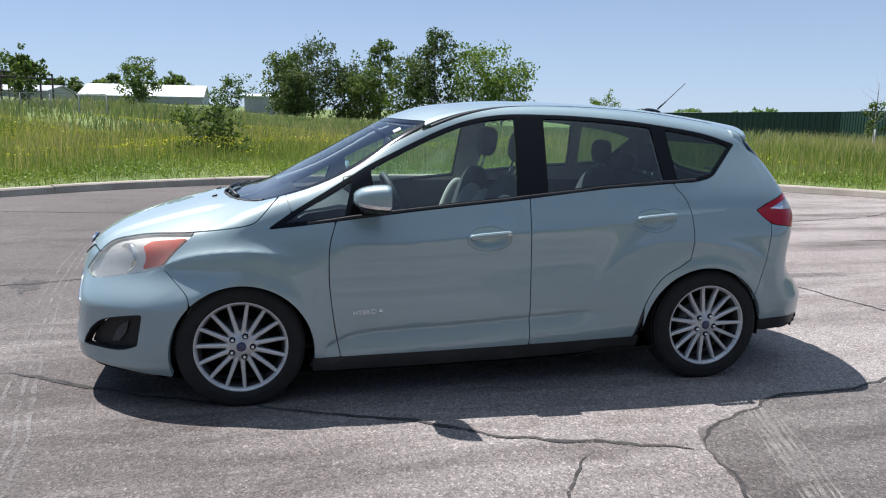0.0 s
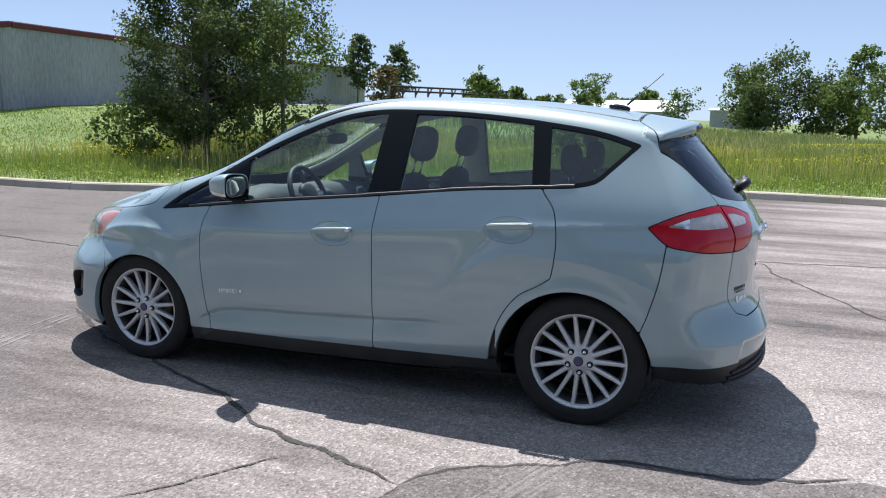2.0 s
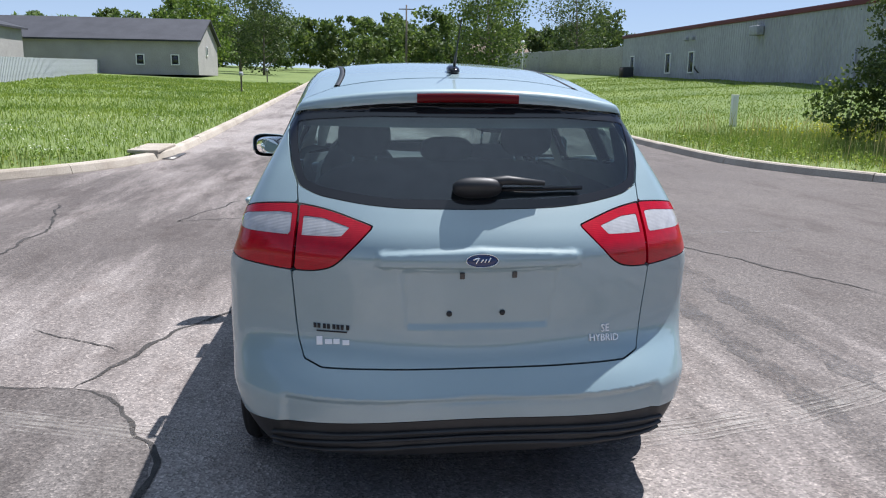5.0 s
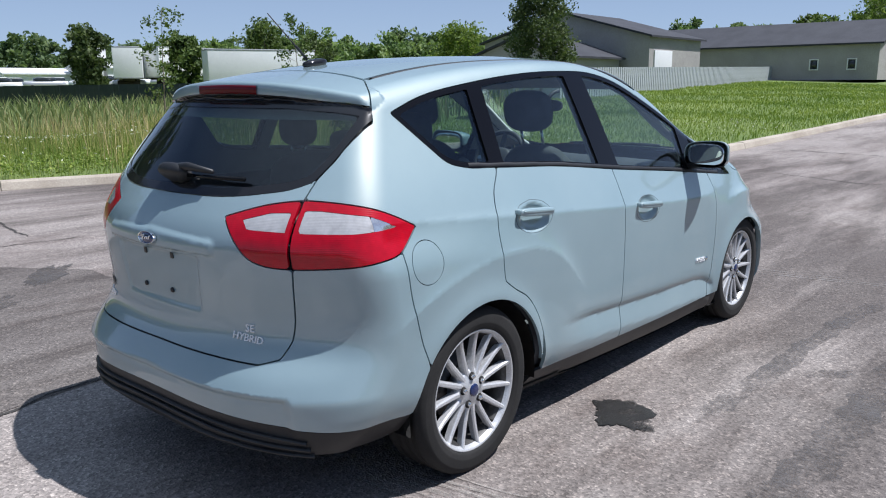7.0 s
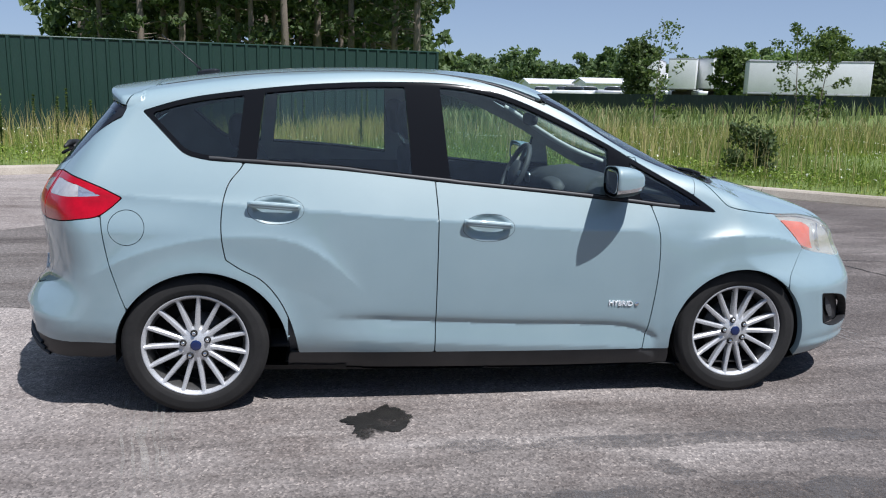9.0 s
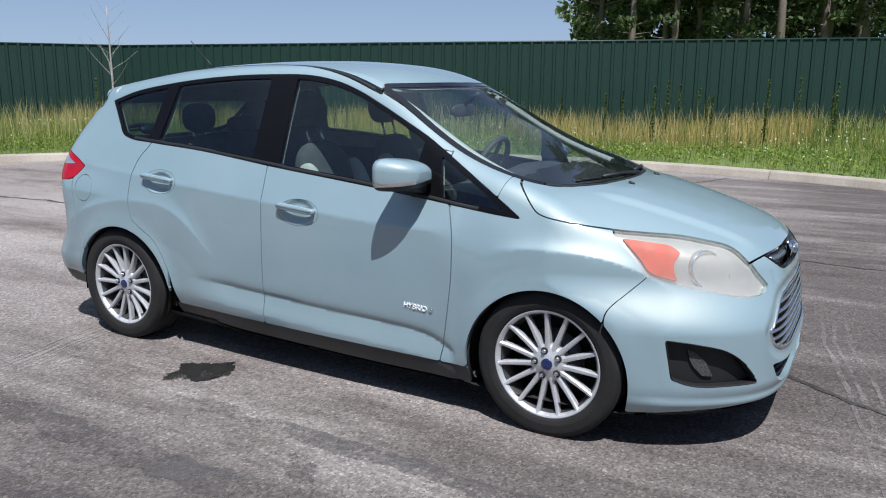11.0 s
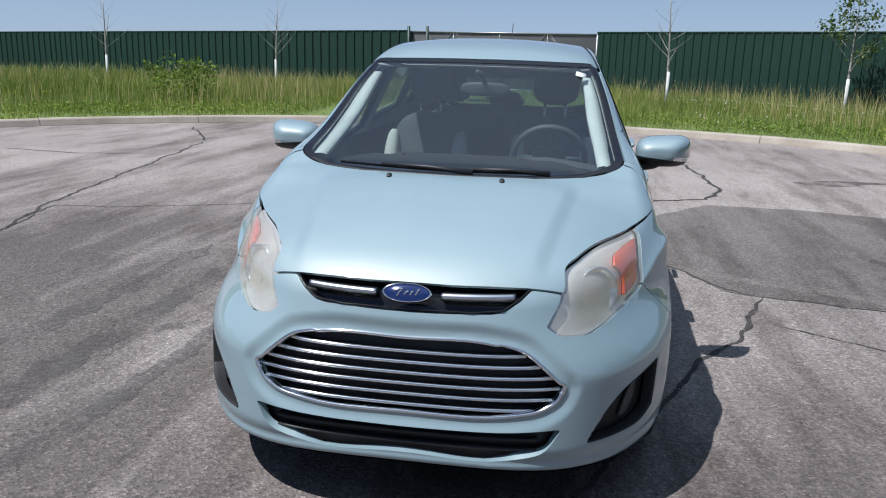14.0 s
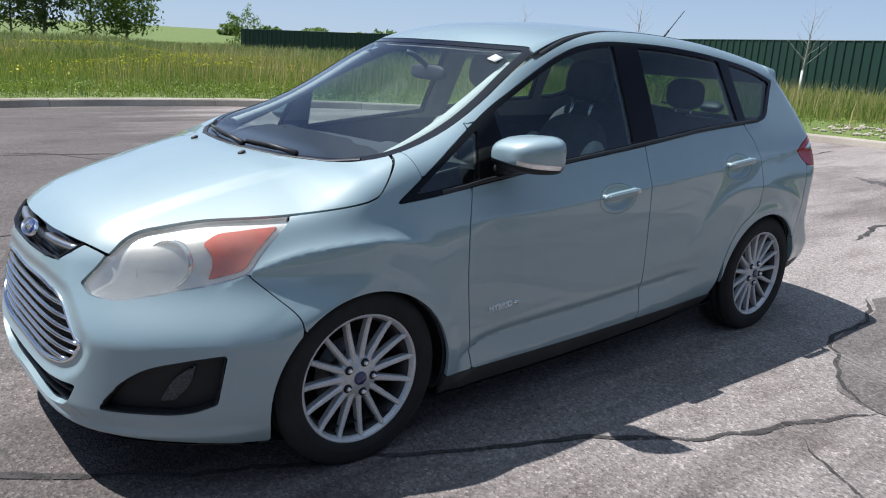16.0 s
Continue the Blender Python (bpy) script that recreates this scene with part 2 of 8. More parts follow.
    b.inputs["Roughness"].default_value = 0.78
    b.inputs["Specular IOR Level"].default_value = 0.25
    bump(nt, b, stone.outputs["Distance"], 0.5, 0.006)


build_asphalt(asphalt)


def build_pavement():
    cx, cy = CIRCLE
    verts, tris = [(cx, cy, float(rise(cx)))], []
    n = len(KERB)
    half = [k for k, p in enumerate(KERB) if p[0] <= 8.0]
    rings = 10
    idx = {}
    for k in half:
        for r in range(1, rings + 1):
            x, y = cx + (KERB[k][0] - cx) * r / rings, cy + (KERB[k][1] - cy) * r / rings
            idx[k, r] = len(verts)
            verts.append((x, y, float(rise(x))))
    for a, b in zip(half, half[1:]):
        tris.append((0, idx[a, 1], idx[b, 1]))
        for r in range(1, rings):
            tris += [(idx[a, r], idx[a, r + 1], idx[b, r + 1]), (idx[a, r], idx[b, r + 1], idx[b, r])]
    # the wedge that opens into the road, then the road itself
    a, b = half[0], half[-1]
    tris.append((0, idx[b, 1], idx[a, 1]))
    for r in range(1, rings):
        tris += [(idx[a, r], idx[b, r], idx[a, r + 1]), (idx[b, r], idx[b, r + 1], idx[a, r + 1])]
    north = [(KERB[a][0], KERB[a][1])] + [KERB[k] for k in range(a - 1, -1, -1)]
    south = [(KERB[b][0], KERB[b][1])] + [KERB[k] for k in range(b + 1, n)]
    prev = None
    for p in north:
        ys = np.interp(p[0], [q[0] for q in south], [q[1] for q in south])
        row = []
        for f in np.linspace(0, 1, 7):
            row.append(len(verts))
            xx = p[0]
            verts.append((xx, p[1] + (ys - p[1]) * f, float(rise(xx)) + (0.0 if prev else 0.0)))
        if prev:
            for k in range(6):
                tris += [(prev[k], prev[k + 1], row[k + 1]), (prev[k], row[k + 1], row[k])]
        prev = row
    me = tri_mesh("pavement", verts, tris, asphalt)
    bm = bmesh.new()
    bm.from_mesh(me)
    bmesh.ops.recalc_face_normals(bm, faces=bm.faces)
    if sum(f.normal.z for f in bm.faces) < 0:
        bmesh.ops.reverse_faces(bm, faces=bm.faces)
    bm.to_mesh(me)
    bm.free()
    return tagged(new("pavement", me), "weathered grey asphalt turning circle and road, cracked and patched", "pavement", kind="structure")


pavement = build_pavement()


def build_ground():
    def axis(lo, hi):
        near = np.arange(lo, hi + 0.01, 0.5)
        far = np.cumsum(0.6 * 1.13 ** np.arange(48))
        return np.concatenate([lo - far[::-1], near, hi + far])
    xs, ys = axis(-32, 40), axis(-32, 32)
    gx, gy = np.meshgrid(xs, ys, indexing="ij")
    gz = land(gx, gy)
    gz = np.minimum(gz, 4.5)
    v = np.stack([gx, gy, gz], -1).reshape(-1, 3)
    ny = len(ys)
    i, j = np.meshgrid(np.arange(len(xs) - 1), np.arange(ny - 1), indexing="ij")
    a = (i * ny + j).ravel()
    tris = np.concatenate([np.stack([a, a + ny, a + ny + 1], 1), np.stack([a, a + ny + 1, a + 1], 1)])
    return tagged(new("ground", tri_mesh("ground", v, tris, soil, True)), "green meadow soil and mown grass around the pavement", "ground", kind="structure")


ground = build_ground()

# ---- the car's skin: a smooth closed form, cut into panels further down ----
def spline(xs, ys):
    """Akima curve through the given points."""
    xs, ys = np.asarray(xs, dtype=float), np.asarray(ys, dtype=float)
    m = np.diff(ys) / np.diff(xs)
    e = np.concatenate([[2 * m[0] - m[1] + m[0] - m[1], 2 * m[0] - m[1]], m, [2 * m[-1] - m[-2], 3 * m[-1] - 2 * m[-2]]])
    w1, w2 = np.abs(e[3:] - e[2:-1]), np.abs(e[1:-2] - e[:-3])
    t = np.where(w1 + w2 > 1e-9, (w1 * e[1:-2] + w2 * e[2:-1]) / np.maximum(w1 + w2, 1e-9), (e[1:-2] + e[2:-1]) / 2)

    def at(x):
        x = np.clip(x, xs[0], xs[-1])
        k = np.clip(np.searchsorted(xs, x) - 1, 0, len(xs) - 2)
        h = xs[k + 1] - xs[k]
        s = (x - xs[k]) / h
        return (2 * s ** 3 - 3 * s * s + 1) * ys[k] + (s ** 3 - 2 * s * s + s) * h * t[k] + (3 * s * s - 2 * s ** 3) * ys[k + 1] + (s ** 3 - s * s) * h * t[k + 1]
    return at


def smin(a, b, k):
    h = np.clip(0.5 + 0.5 * (b - a) / k, 0, 1)
    return b + (a - b) * h - k * h * (1 - h)


def step01(a, b, x):
    s = np.clip((x - a) / (b - a), 0, 1)
    return s * s * (3 - 2 * s)


TOP = spline((-2.3, -1.95, -1.865, -1.72, -1.5, -1.18, -0.86, -0.54, -0.23, 0.09, 0.34, 0.57, 0.73, 0.93, 1.09, 1.22, 1.30, 1.40, 1.55, 1.72, 1.88, 2.03, 2.13, 2.20, 2.30),
             (1.36, 1.452, 1.468, 1.494, 1.528, 1.568, 1.593, 1.605, 1.606, 1.586, 1.533, 1.432, 1.347, 1.237, 1.146, 1.078, 1.062, 1.047, 1.018, 0.975, 0.928, 0.873, 0.825, 0.78, 0.70))
CROWN = spline((-2.3, -1.6, -0.9, 0.0, 0.35, 0.6, 0.8, 0.97, 1.1, 1.2, 1.3, 1.42, 1.57, 1.75, 2.1), (0.10, 0.10, 0.075, 0.075, 0.10, 0.12, 0.117, 0.085, 0.048, 0.032, 0.042, 0.070, 0.090, 0.105, 0.12))
CROWN_P = spline((-2.3, 0.0, 0.6, 1.0, 1.3, 1.6, 2.1), (2.4, 2.4, 2.2, 2.3, 3.0, 3.0, 2.4))
WIDTH = spline((-2.25, -2.0, -1.7, -1.33, -0.8, -0.2, 0.4, 0.9, 1.3, 1.6, 1.9, 2.25), (0.815, 0.845, 0.862, 0.868, 0.868, 0.869, 0.868, 0.862, 0.857, 0.845, 0.815, 0.77))
RIDGE = spline((0.85, 0.95, 1.012, 1.12, 1.275, 1.39, 1.51, 1.64, 1.71, 1.78, 1.95), (0.735, 0.765, 0.785, 0.806, 0.825, 0.822, 0.808, 0.772, 0.735, 0.69, 0.56))
HAUNCH = spline((-1.95, -1.75, -1.6, -1.45, -1.30, -1.15, -1.0, -0.88, -0.78, -0.70, -0.50), (0.58, 0.665, 0.742, 0.790, 0.822, 0.835, 0.832, 0.808, 0.762, 0.70, 0.50))
DOOR_LINE = spline((-1.0, -0.76, -0.5, -0.22, 0.13, 0.32, 0.60, 0.72, 0.80, 0.88, 1.0), (0.458, 0.448, 0.437, 0.421, 0.402, 0.396, 0.384, 0.371, 0.350, 0.312, 0.25))
REAR = spline((0.10, 0.19, 0.27, 0.35, 0.42, 0.47, 0.52, 0.57, 0.64, 0.73, 0.83, 0.92, 0.98, 1.04, 1.12, 1.21, 1.31, 1.40, 1.47, 1.7),
              (-2.07, -2.12, -2.165, -2.195, -2.205, -2.20, -2.17, -2.138, -2.112, -2.11, -2.122, -2.128, -2.115, -2.08, -2.02, -1.945, -1.855, -1.775, -1.71, -1.5))
FRONT = spline((0.10, 0.15, 0.19, 0.25, 0.31, 0.40, 0.50, 0.60, 0.68, 0.74, 0.79, 0.85, 0.95, 1.2), (1.94, 2.03, 2.13, 2.205, 2.225, 2.222, 2.218, 2.205, 2.185, 2.165, 2.14, 2.10, 2.02, 1.8))
AXLE_F, AXLE_R, TYRE_R = 1.325, -1.326, 0.328


def shoulder(x):
    """Height of the crease that runs through the door handles; it levels out towards the nose."""
    sh = 0.885 - 0.077 * x
    return 0.845 + (np.sqrt((sh - 0.845) ** 2 + 0.02 ** 2) + (sh - 0.845)) / 2


def rounded(poly, times=2):
    """An outline drawn as a smooth curve where it bends gently; sharp turns stay corners, slightly rounded."""
    p = np.array(poly, dtype=float)
    n = len(p)
    ahead, back = np.roll(p, -1, 0) - p, p - np.roll(p, 1, 0)
    la, lb = np.linalg.norm(ahead, axis=1), np.linalg.norm(back, axis=1)
    soft = (ahead * back).sum(1) / np.maximum(la * lb, 1e-12) > 0.76
    way = ahead / la[:, None] * lb[:, None] + back / lb[:, None] * la[:, None]
    way /= np.maximum(np.linalg.norm(way, axis=1), 1e-9)[:, None]
    out = []
    for i in range(n):
        j = (i + 1) % n
        t0 = way[i] * la[i] if soft[i] else ahead[i]
        t1 = way[j] * la[i] if soft[j] else ahead[i]
        for u in (0.0, 0.2, 0.4, 0.6, 0.8):
            out.append((2 * u ** 3 - 3 * u * u + 1) * p[i] + (u ** 3 - 2 * u * u + u) * t0 + (3 * u * u - 2 * u ** 3) * p[j] + (u ** 3 - u * u) * t1)
    p = np.array(out)
    for _ in range(times):
        q = np.roll(p, -1, 0)
        p = np.stack([0.75 * p + 0.25 * q, 0.25 * p + 0.75 * q], 1).reshape(-1, 2)
    return p


def inside(a, b, poly, times=2):
    """Distance to a rounded outline, positive inside it."""
    p = rounded(poly, times) if times else np.array(poly, dtype=float)
    q = np.roll(p, -1, 0)
    best = np.full(a.shape, 1e9)
    odd = np.zeros(a.shape, bool)
    for (x0, y0), (x1, y1) in zip(p, q):
        dx, dy = x1 - x0, y1 - y0
        t = np.clip(((a - x0) * dx + (b - y0) * dy) / max(dx * dx + dy * dy, 1e-12), 0, 1)
        best = np.minimum(best, (a - x0 - t * dx) ** 2 + (b - y0 - t * dy) ** 2)
        hit = (y0 > b) != (y1 > b)
        if y1 != y0:
            odd ^= hit & (a < x0 + (b - y0) * dx / (y1 - y0))
    d = np.sqrt(best)
    return np.where(odd, d, -d)


LGRILLE = ((-0.3, 0.638), (0.0, 0.638), (0.31, 0.632), (0.37, 0.616), (0.44, 0.565), (0.503, 0.510), (0.487, 0.472), (0.43, 0.432), (0.36, 0.416), (0.0, 0.402), (-0.3, 0.402))
FOG = ((1.808, 0.505), (1.838, 0.345), (1.90, 0.322), (2.05, 0.316), (2.128, 0.316), (2.102, 0.372), (2.02, 0.458), (1.92, 0.488))


def table(poly, a0, a1, b0, b1, step=0.004):
    """A quick look-up of the distance to an outline."""
    a, b = np.arange(a0, a1, step), np.arange(b0, b1, step)
    d = inside(*np.meshgrid(a, b, indexing="ij"), poly, 1)

    def at(x, y):
        u, v = np.clip((x - a0) / step, 0, len(a) - 1.001), np.clip((y - b0) / step, 0, len(b) - 1.001)
        i, j = u.astype(int), v.astype(int)
        f, g = u - i, v - j
        return (d[i, j] * (1 - f) + d[i + 1, j] * f) * (1 - g) + (d[i, j + 1] * (1 - f) + d[i + 1, j + 1] * f) * g
    return at


grille_at, fog_at = table(LGRILLE, 0.0, 1.0, 0.10, 1.0), table(FOG, 1.5, 2.4, 0.10, 0.80)


def ridge_push(x, z):
    """The flare over the front wheel: the fender hollows out towards a sharp ridge, then falls straight."""
    over = step01(1.02, 1.26, x) * (1 - step01(1.62, 1.82, x))
    dr = RIDGE(x) - z
    return over * (0.034 * np.exp(np.minimum(dr, 0) / 0.036) - 0.012 * np.clip(dr / 0.16, 0, 1) - 0.017)


def side_skin(x, z):
    dz = z - shoulder(x)
    # the crease is sharp along the doors and melts away on the front fender
    soft = 0.13 * step01(0.72, 1.08, x)
    up, down = (dz + np.sqrt(dz * dz + soft * soft)) / 2, np.maximum(-dz, 0)
    y = WIDTH(x) + 0.2 * soft - 0.41 * up - 0.09 * up * up + 0.006 * (1 - ((down - 0.28) / 0.28) ** 2) * (dz < 0) - 1.9 * np.maximum(down - 0.56, 0) ** 2
    # the tail draws in above the shoulder
    y = y - step01(-0.7, -1.75, x) * (0.042 * step01(0.84, 1.02, z) + 0.022 * step01(1.05, 1.38, z))
    # lower door crease: the door tucks under, then flares out to the sill
    dl = z - DOOR_LINE(x)
    fade = step01(-0.80, -0.45, x) * (1 - step01(0.86, 0.91, x))
    y = y + fade * (0.003 - 0.014 * np.exp(-np.maximum(dl, 0) / 0.017) + 0.022 * np.clip(-dl / 0.11, 0, 1))
    y = y + ridge_push(x, z)
    # the softer haunch over the rear wheel
    over = step01(-0.52, -0.80, x) * step01(-1.85, -1.55, x)
    dr = HAUNCH(x) - z
    y = y + over * (0.015 * np.exp(np.minimum(dr, 0) / 0.050) - 0.008 * np.clip(dr / 0.22, 0, 1) - 0.003)
    # a raised edge round the fog lamp's recess
    y = y + 0.009 * np.exp(-((fog_at(x, z) + 0.024) / 0.016) ** 2) * step01(1.70, 1.80, x)
    for ax, az, r0, k in ((AXLE_F, 0.29, 0.365, 0.010), (-1.30, 0.29, 0.385, 0.012)):
        r = np.hypot(x - ax, z - az)
        y = y + step01(0.20, 0.38, z) * k * np.exp(-(np.maximum(r - r0, 0) / 0.06) ** 2)
    # the lip under the front bumper's side
    y = y + 0.014 * step01(1.72, 1.84, x) * (1 - step01(0.245, 0.268, z)) * step01(0.13, 0.19, z)
    # hollows behind the door handles, the step in the rear bumper's side
    for cx, cz in ((-0.955, 0.945), (0.015, 0.872)):
        e = ((x - cx) / 0.112) ** 2 + ((z - cz) / 0.060) ** 2
        y = y - 0.018 * (1 - step01(0.2, 1.0, e))
    return y


def top_skin(x, y):
    # the raised middle of the bonnet
    w = 0.50 - 0.16 * (x - 1.4)
    swell = 0.012 * step01(1.36, 1.50, x) * (1 - step01(1.95, 2.12, x)) * (1 - step01(w - 0.032, w + 0.032, np.abs(y)))
    return TOP(x) - 0.006 * step01(1.36, 1.50, x) * (1 - step01(1.95, 2.12, x)) + swell - CROWN(x) * (np.abs(y) / 0.68) ** CROWN_P(x)


def skin(x, y, z):
    """Positive inside the body, about metres from its surface."""
    y = np.abs(y)
    s = side_skin(x, z) - y
    sl = (TOP(x + 0.01) - TOP(x - 0.01)) / 0.02
    t = (top_skin(x, y) - z) / np.sqrt(1 + sl * sl)
    bump_z = step01(0.66, 0.50, z)
    xr = REAR(z) + (0.25 + 0.0 * z) * (y / 0.8) ** (2.6 + 0.9 * bump_z) + 0.019 * (1 - step01(-0.012, 0.012, np.maximum(z - 0.476 + 0.02 * y, 0.45 * (y - 0.665 + 0.35 * np.maximum(z - 0.43, 0))))) * step01(0.30, 0.36, z)
    # the plate's hollow and the ledge over it
    xr = xr + 0.008 * step01(0.69, 0.72, z) * (1 - step01(0.895, 0.905, z)) * (1 - step01(0.255, 0.275, y + 0.12 * (0.9 - z))) - 0.010 * step01(0.908, 0.915, z) * (1 - step01(0.965, 0.985, z + 0.05 * y)) * (1 - step01(0.325, 0.355, y))
    rs = (REAR(z + 0.01) - REAR(z - 0.01)) / 0.02
    r = (x - xr) / np.sqrt(1 + rs * rs)
    low = 1 - step01(0.52, 0.74, z)
    yr = np.maximum(y - ridge_push(x, z), 0)
    xf = FRONT(z) - low * 0.385 * (yr / 0.81) ** 4.3 - (1 - low) * 0.56 * (yr / 0.79) ** 3.6
    # the splitter lip below the intake, the sunk panel round the grille
    xf = xf + 0.020 * (1 - step01(0.228, 0.266, z)) * step01(0.13, 0.19, z)
    xf = xf - 0.014 * step01(-0.064, -0.016, grille_at(y, z))
    fs = (FRONT(z + 0.01) - FRONT(z - 0.01)) / 0.02
    f = (xf - x) / np.sqrt(1 + fs * fs)
    k = 0.05 + 0.03 * step01(1.0, 1.6, x) * (1 - step01(1.7, 2.0, x))
    v = smin(s, t, k)
    v = smin(v, r, 0.07)
    v = smin(v, f, 0.05)
    # the roof spoiler
    zb = top_skin(x, y) - (0.057 - 0.016 * np.minimum(y / 0.6, 1) ** 2 + 0.10 * np.maximum(x + 1.77, 0))
    sp = smin(smin(t, x + 1.775 - 0.125 * (y / 0.6) ** 2.7, 0.02), smin(z - zb, np.minimum(s - 0.003, (0.655 - y) * 0.8), 0.03), 0.02)
    sp = np.where(x > -1.55, np.minimum(sp, v), sp)
    v = np.maximum(v, sp)
    b = z - (0.155 + 0.03 * step01(1.9, 2.2, x) + 0.058 * step01(-1.42, -1.55, x) + 0.040 * step01(-1.75, -2.05, x))
    return smin(v, b, 0.02)


def skin_grad(p, h=0.002):
    x, y, z = p[:, 0], p[:, 1], p[:, 2]
    g = np.stack([skin(x + h, y, z) - skin(x - h, y, z), skin(x, y + h, z) - skin(x, y - h, z), skin(x, y, z + h) - skin(x, y, z - h)], 1) / (2 * h)
    return g


def n_of(p):
    g = -skin_grad(p)
    return g / np.maximum(np.linalg.norm(g, axis=1), 1e-6)[:, None]


def net_surface(h=0.0112):
    """A mesh of the half body at y >= 0, by surface nets drawn onto the form."""
    xs, ys, zs = np.arange(-2.26, 2.28, h), np.arange(-h / 2, 0.97, h), np.arange(0.12, 1.66, h)
    v = skin(xs[:, None, None], ys[None, :, None], zs[None, None, :])
    ins = v > 0
    nx, ny, nz = len(xs) - 1, len(ys) - 1, len(zs) - 1
    acc, cnt = np.zeros((nx, ny, nz, 3)), np.zeros((nx, ny, nz))
    corners = [(i, j, k) for i in (0, 1) for j in (0, 1) for k in (0, 1)]
    sub = {c: (slice(c[0], c[0] + nx), slice(c[1], c[1] + ny), slice(c[2], c[2] + nz)) for c in corners}
    for a in corners:
        for ax in range(3):
            if a[ax]:
                continue
            b = tuple(c + (q == ax) for q, c in enumerate(a))
            va, vb = v[sub[a]], v[sub[b]]
            cross = ins[sub[a]] != ins[sub[b]]
            t = np.where(cross, va / np.where(np.abs(va - vb) < 1e-9, 1, va - vb), 0)
            for q in range(3):
                acc[..., q] += np.where(cross, a[q] + (t if q == ax else 0), 0)
            cnt += cross
    live = cnt > 0
    ids = np.full(live.shape, -1)
    ids[live] = np.arange(live.sum())
    c = np.argwhere(live)
    pts = np.stack([xs[c[:, 0]], ys[c[:, 1]], zs[c[:, 2]]], 1) + h * acc[live] / cnt[live][:, None]
    mid = np.abs(c[:, 1]) == 0
    pts[mid, 1] = 0
    for _ in range(6):
        g = skin_grad(pts)
        pts -= g * (skin(pts[:, 0], pts[:, 1], pts[:, 2]) / np.maximum((g * g).sum(1), 0.05))[:, None]
        pts[mid, 1] = 0
    # rows of points are drawn onto the creases, so that they read as clean lines
    for crease, x0, x1 in ((shoulder, -1.60, 0.95), (RIDGE, 1.05, 1.66), (HAUNCH, -1.60, -0.68), (DOOR_LINE, -0.80, 0.80), (lambda x: DOOR_LINE(x) + 1.1 * h, -0.80, 0.80)):
        c0 = crease(pts[:, 0])
        near = (pts[:, 1] > 0.62) & (np.abs(n_of(pts)[:, 1]) > 0.55) & (pts[:, 0] > x0) & (pts[:, 0] < x1) & (np.abs(pts[:, 2] - c0) < 0.52 * h)
        pts[near, 2] = c0[near]
        for _ in range(3):
            q = pts[near]
            g = skin_grad(q)
            q[:, 1] -= skin(q[:, 0], q[:, 1], q[:, 2]) / np.where(np.abs(g[:, 1]) > 0.3, g[:, 1], -1.0)
            pts[near] = q
    quads = []
    for ax in range(3):
        o1, o2 = [(1, 2), (2, 0), (0, 1)][ax]
        sl0 = [slice(None)] * 3
        a0, a1 = [slice(1, -1)] * 3, [slice(1, -1)] * 3
        a0[ax], a1[ax] = slice(0, -1), slice(1, None)
        i0, i1 = ins[tuple(a0)], ins[tuple(a1)]
        e = np.argwhere(i0 != i1)
        flip = i0[i0 != i1]
        e[:, o1] += 1
        e[:, o2] += 1
        d1, d2 = np.zeros(3, int), np.zeros(3, int)
        d1[o1], d2[o2] = 1, 1
        q = np.stack([ids[tuple((e - d1 - d2).T)], ids[tuple((e - d2).T)], ids[tuple(e.T)], ids[tuple((e - d1).T)]], 1)
        q[~flip] = q[~flip][:, ::-1]
        quads.append(q)
    quads = np.concatenate(quads)
    quads = quads[(quads >= 0).all(1)]
    n = -skin_grad(pts)
    n[mid, 1] = 0
    n /= np.maximum(np.linalg.norm(n, axis=1), 1e-6)[:, None]
    return pts, quads, n

# ---- the car: materials ----
def build_paint():
    """Teal base coat under clear lacquer, with a layer of pale warm flakes."""
    m = material("ice_blue_metallic_paint", (0.30, 0.41, 0.43), 0.62, 0.05, Coat_Weight=1.0, Specular_IOR_Level=0.06, Coat_IOR=1.65, Coat_Roughness=0.02)
    nt, b = nodes_of(m)
    flakes = add(nt, "ShaderNodeBsdfPrincipled")
    for key, v in (("Metallic", 1.0), ("Roughness", 0.50), ("Coat Weight", 1.0), ("Coat IOR", 1.65), ("Coat Roughness", 0.02)):
        flakes.inputs[key].default_value = v
    dust = noise_tex(nt, 2.2, 5, 0.6)
    flake = noise_tex(nt, 900, 1, 0.5)
    c = ramp(nt, dust, ((0.3, (0.226, 0.330, 0.372)), (0.7, (0.256, 0.360, 0.400))))
    f = ramp(nt, flake, ((0.3, (0.93, 0.93, 0.93)), (0.7, (1.06, 1.06, 1.06))))
    nt.links.new(mix(nt, c, f, 0.6, "MULTIPLY"), b.inputs["Base Color"])
    nt.links.new(mix(nt, (0.72, 0.67, 0.53), f, 0.8, "MULTIPLY"), flakes.inputs["Base Color"])
    film = ramp(nt, dust, ((0.35, (0.01, 0.01, 0.01)), (0.75, (0.06, 0.06, 0.06))))
    nt.links.new(film, b.inputs["Coat Roughness"])
    nt.links.new(film, flakes.inputs["Coat Roughness"])
    mx = add(nt, "ShaderNodeMixShader")
    mx.inputs[0].default_value = 0.12
    nt.links.new(b.outputs[0], mx.inputs[1])
    nt.links.new(flakes.outputs[0], mx.inputs[2])
    nt.links.new(mx.outputs[0], nt.nodes["Material Output"].inputs[0])
    return m


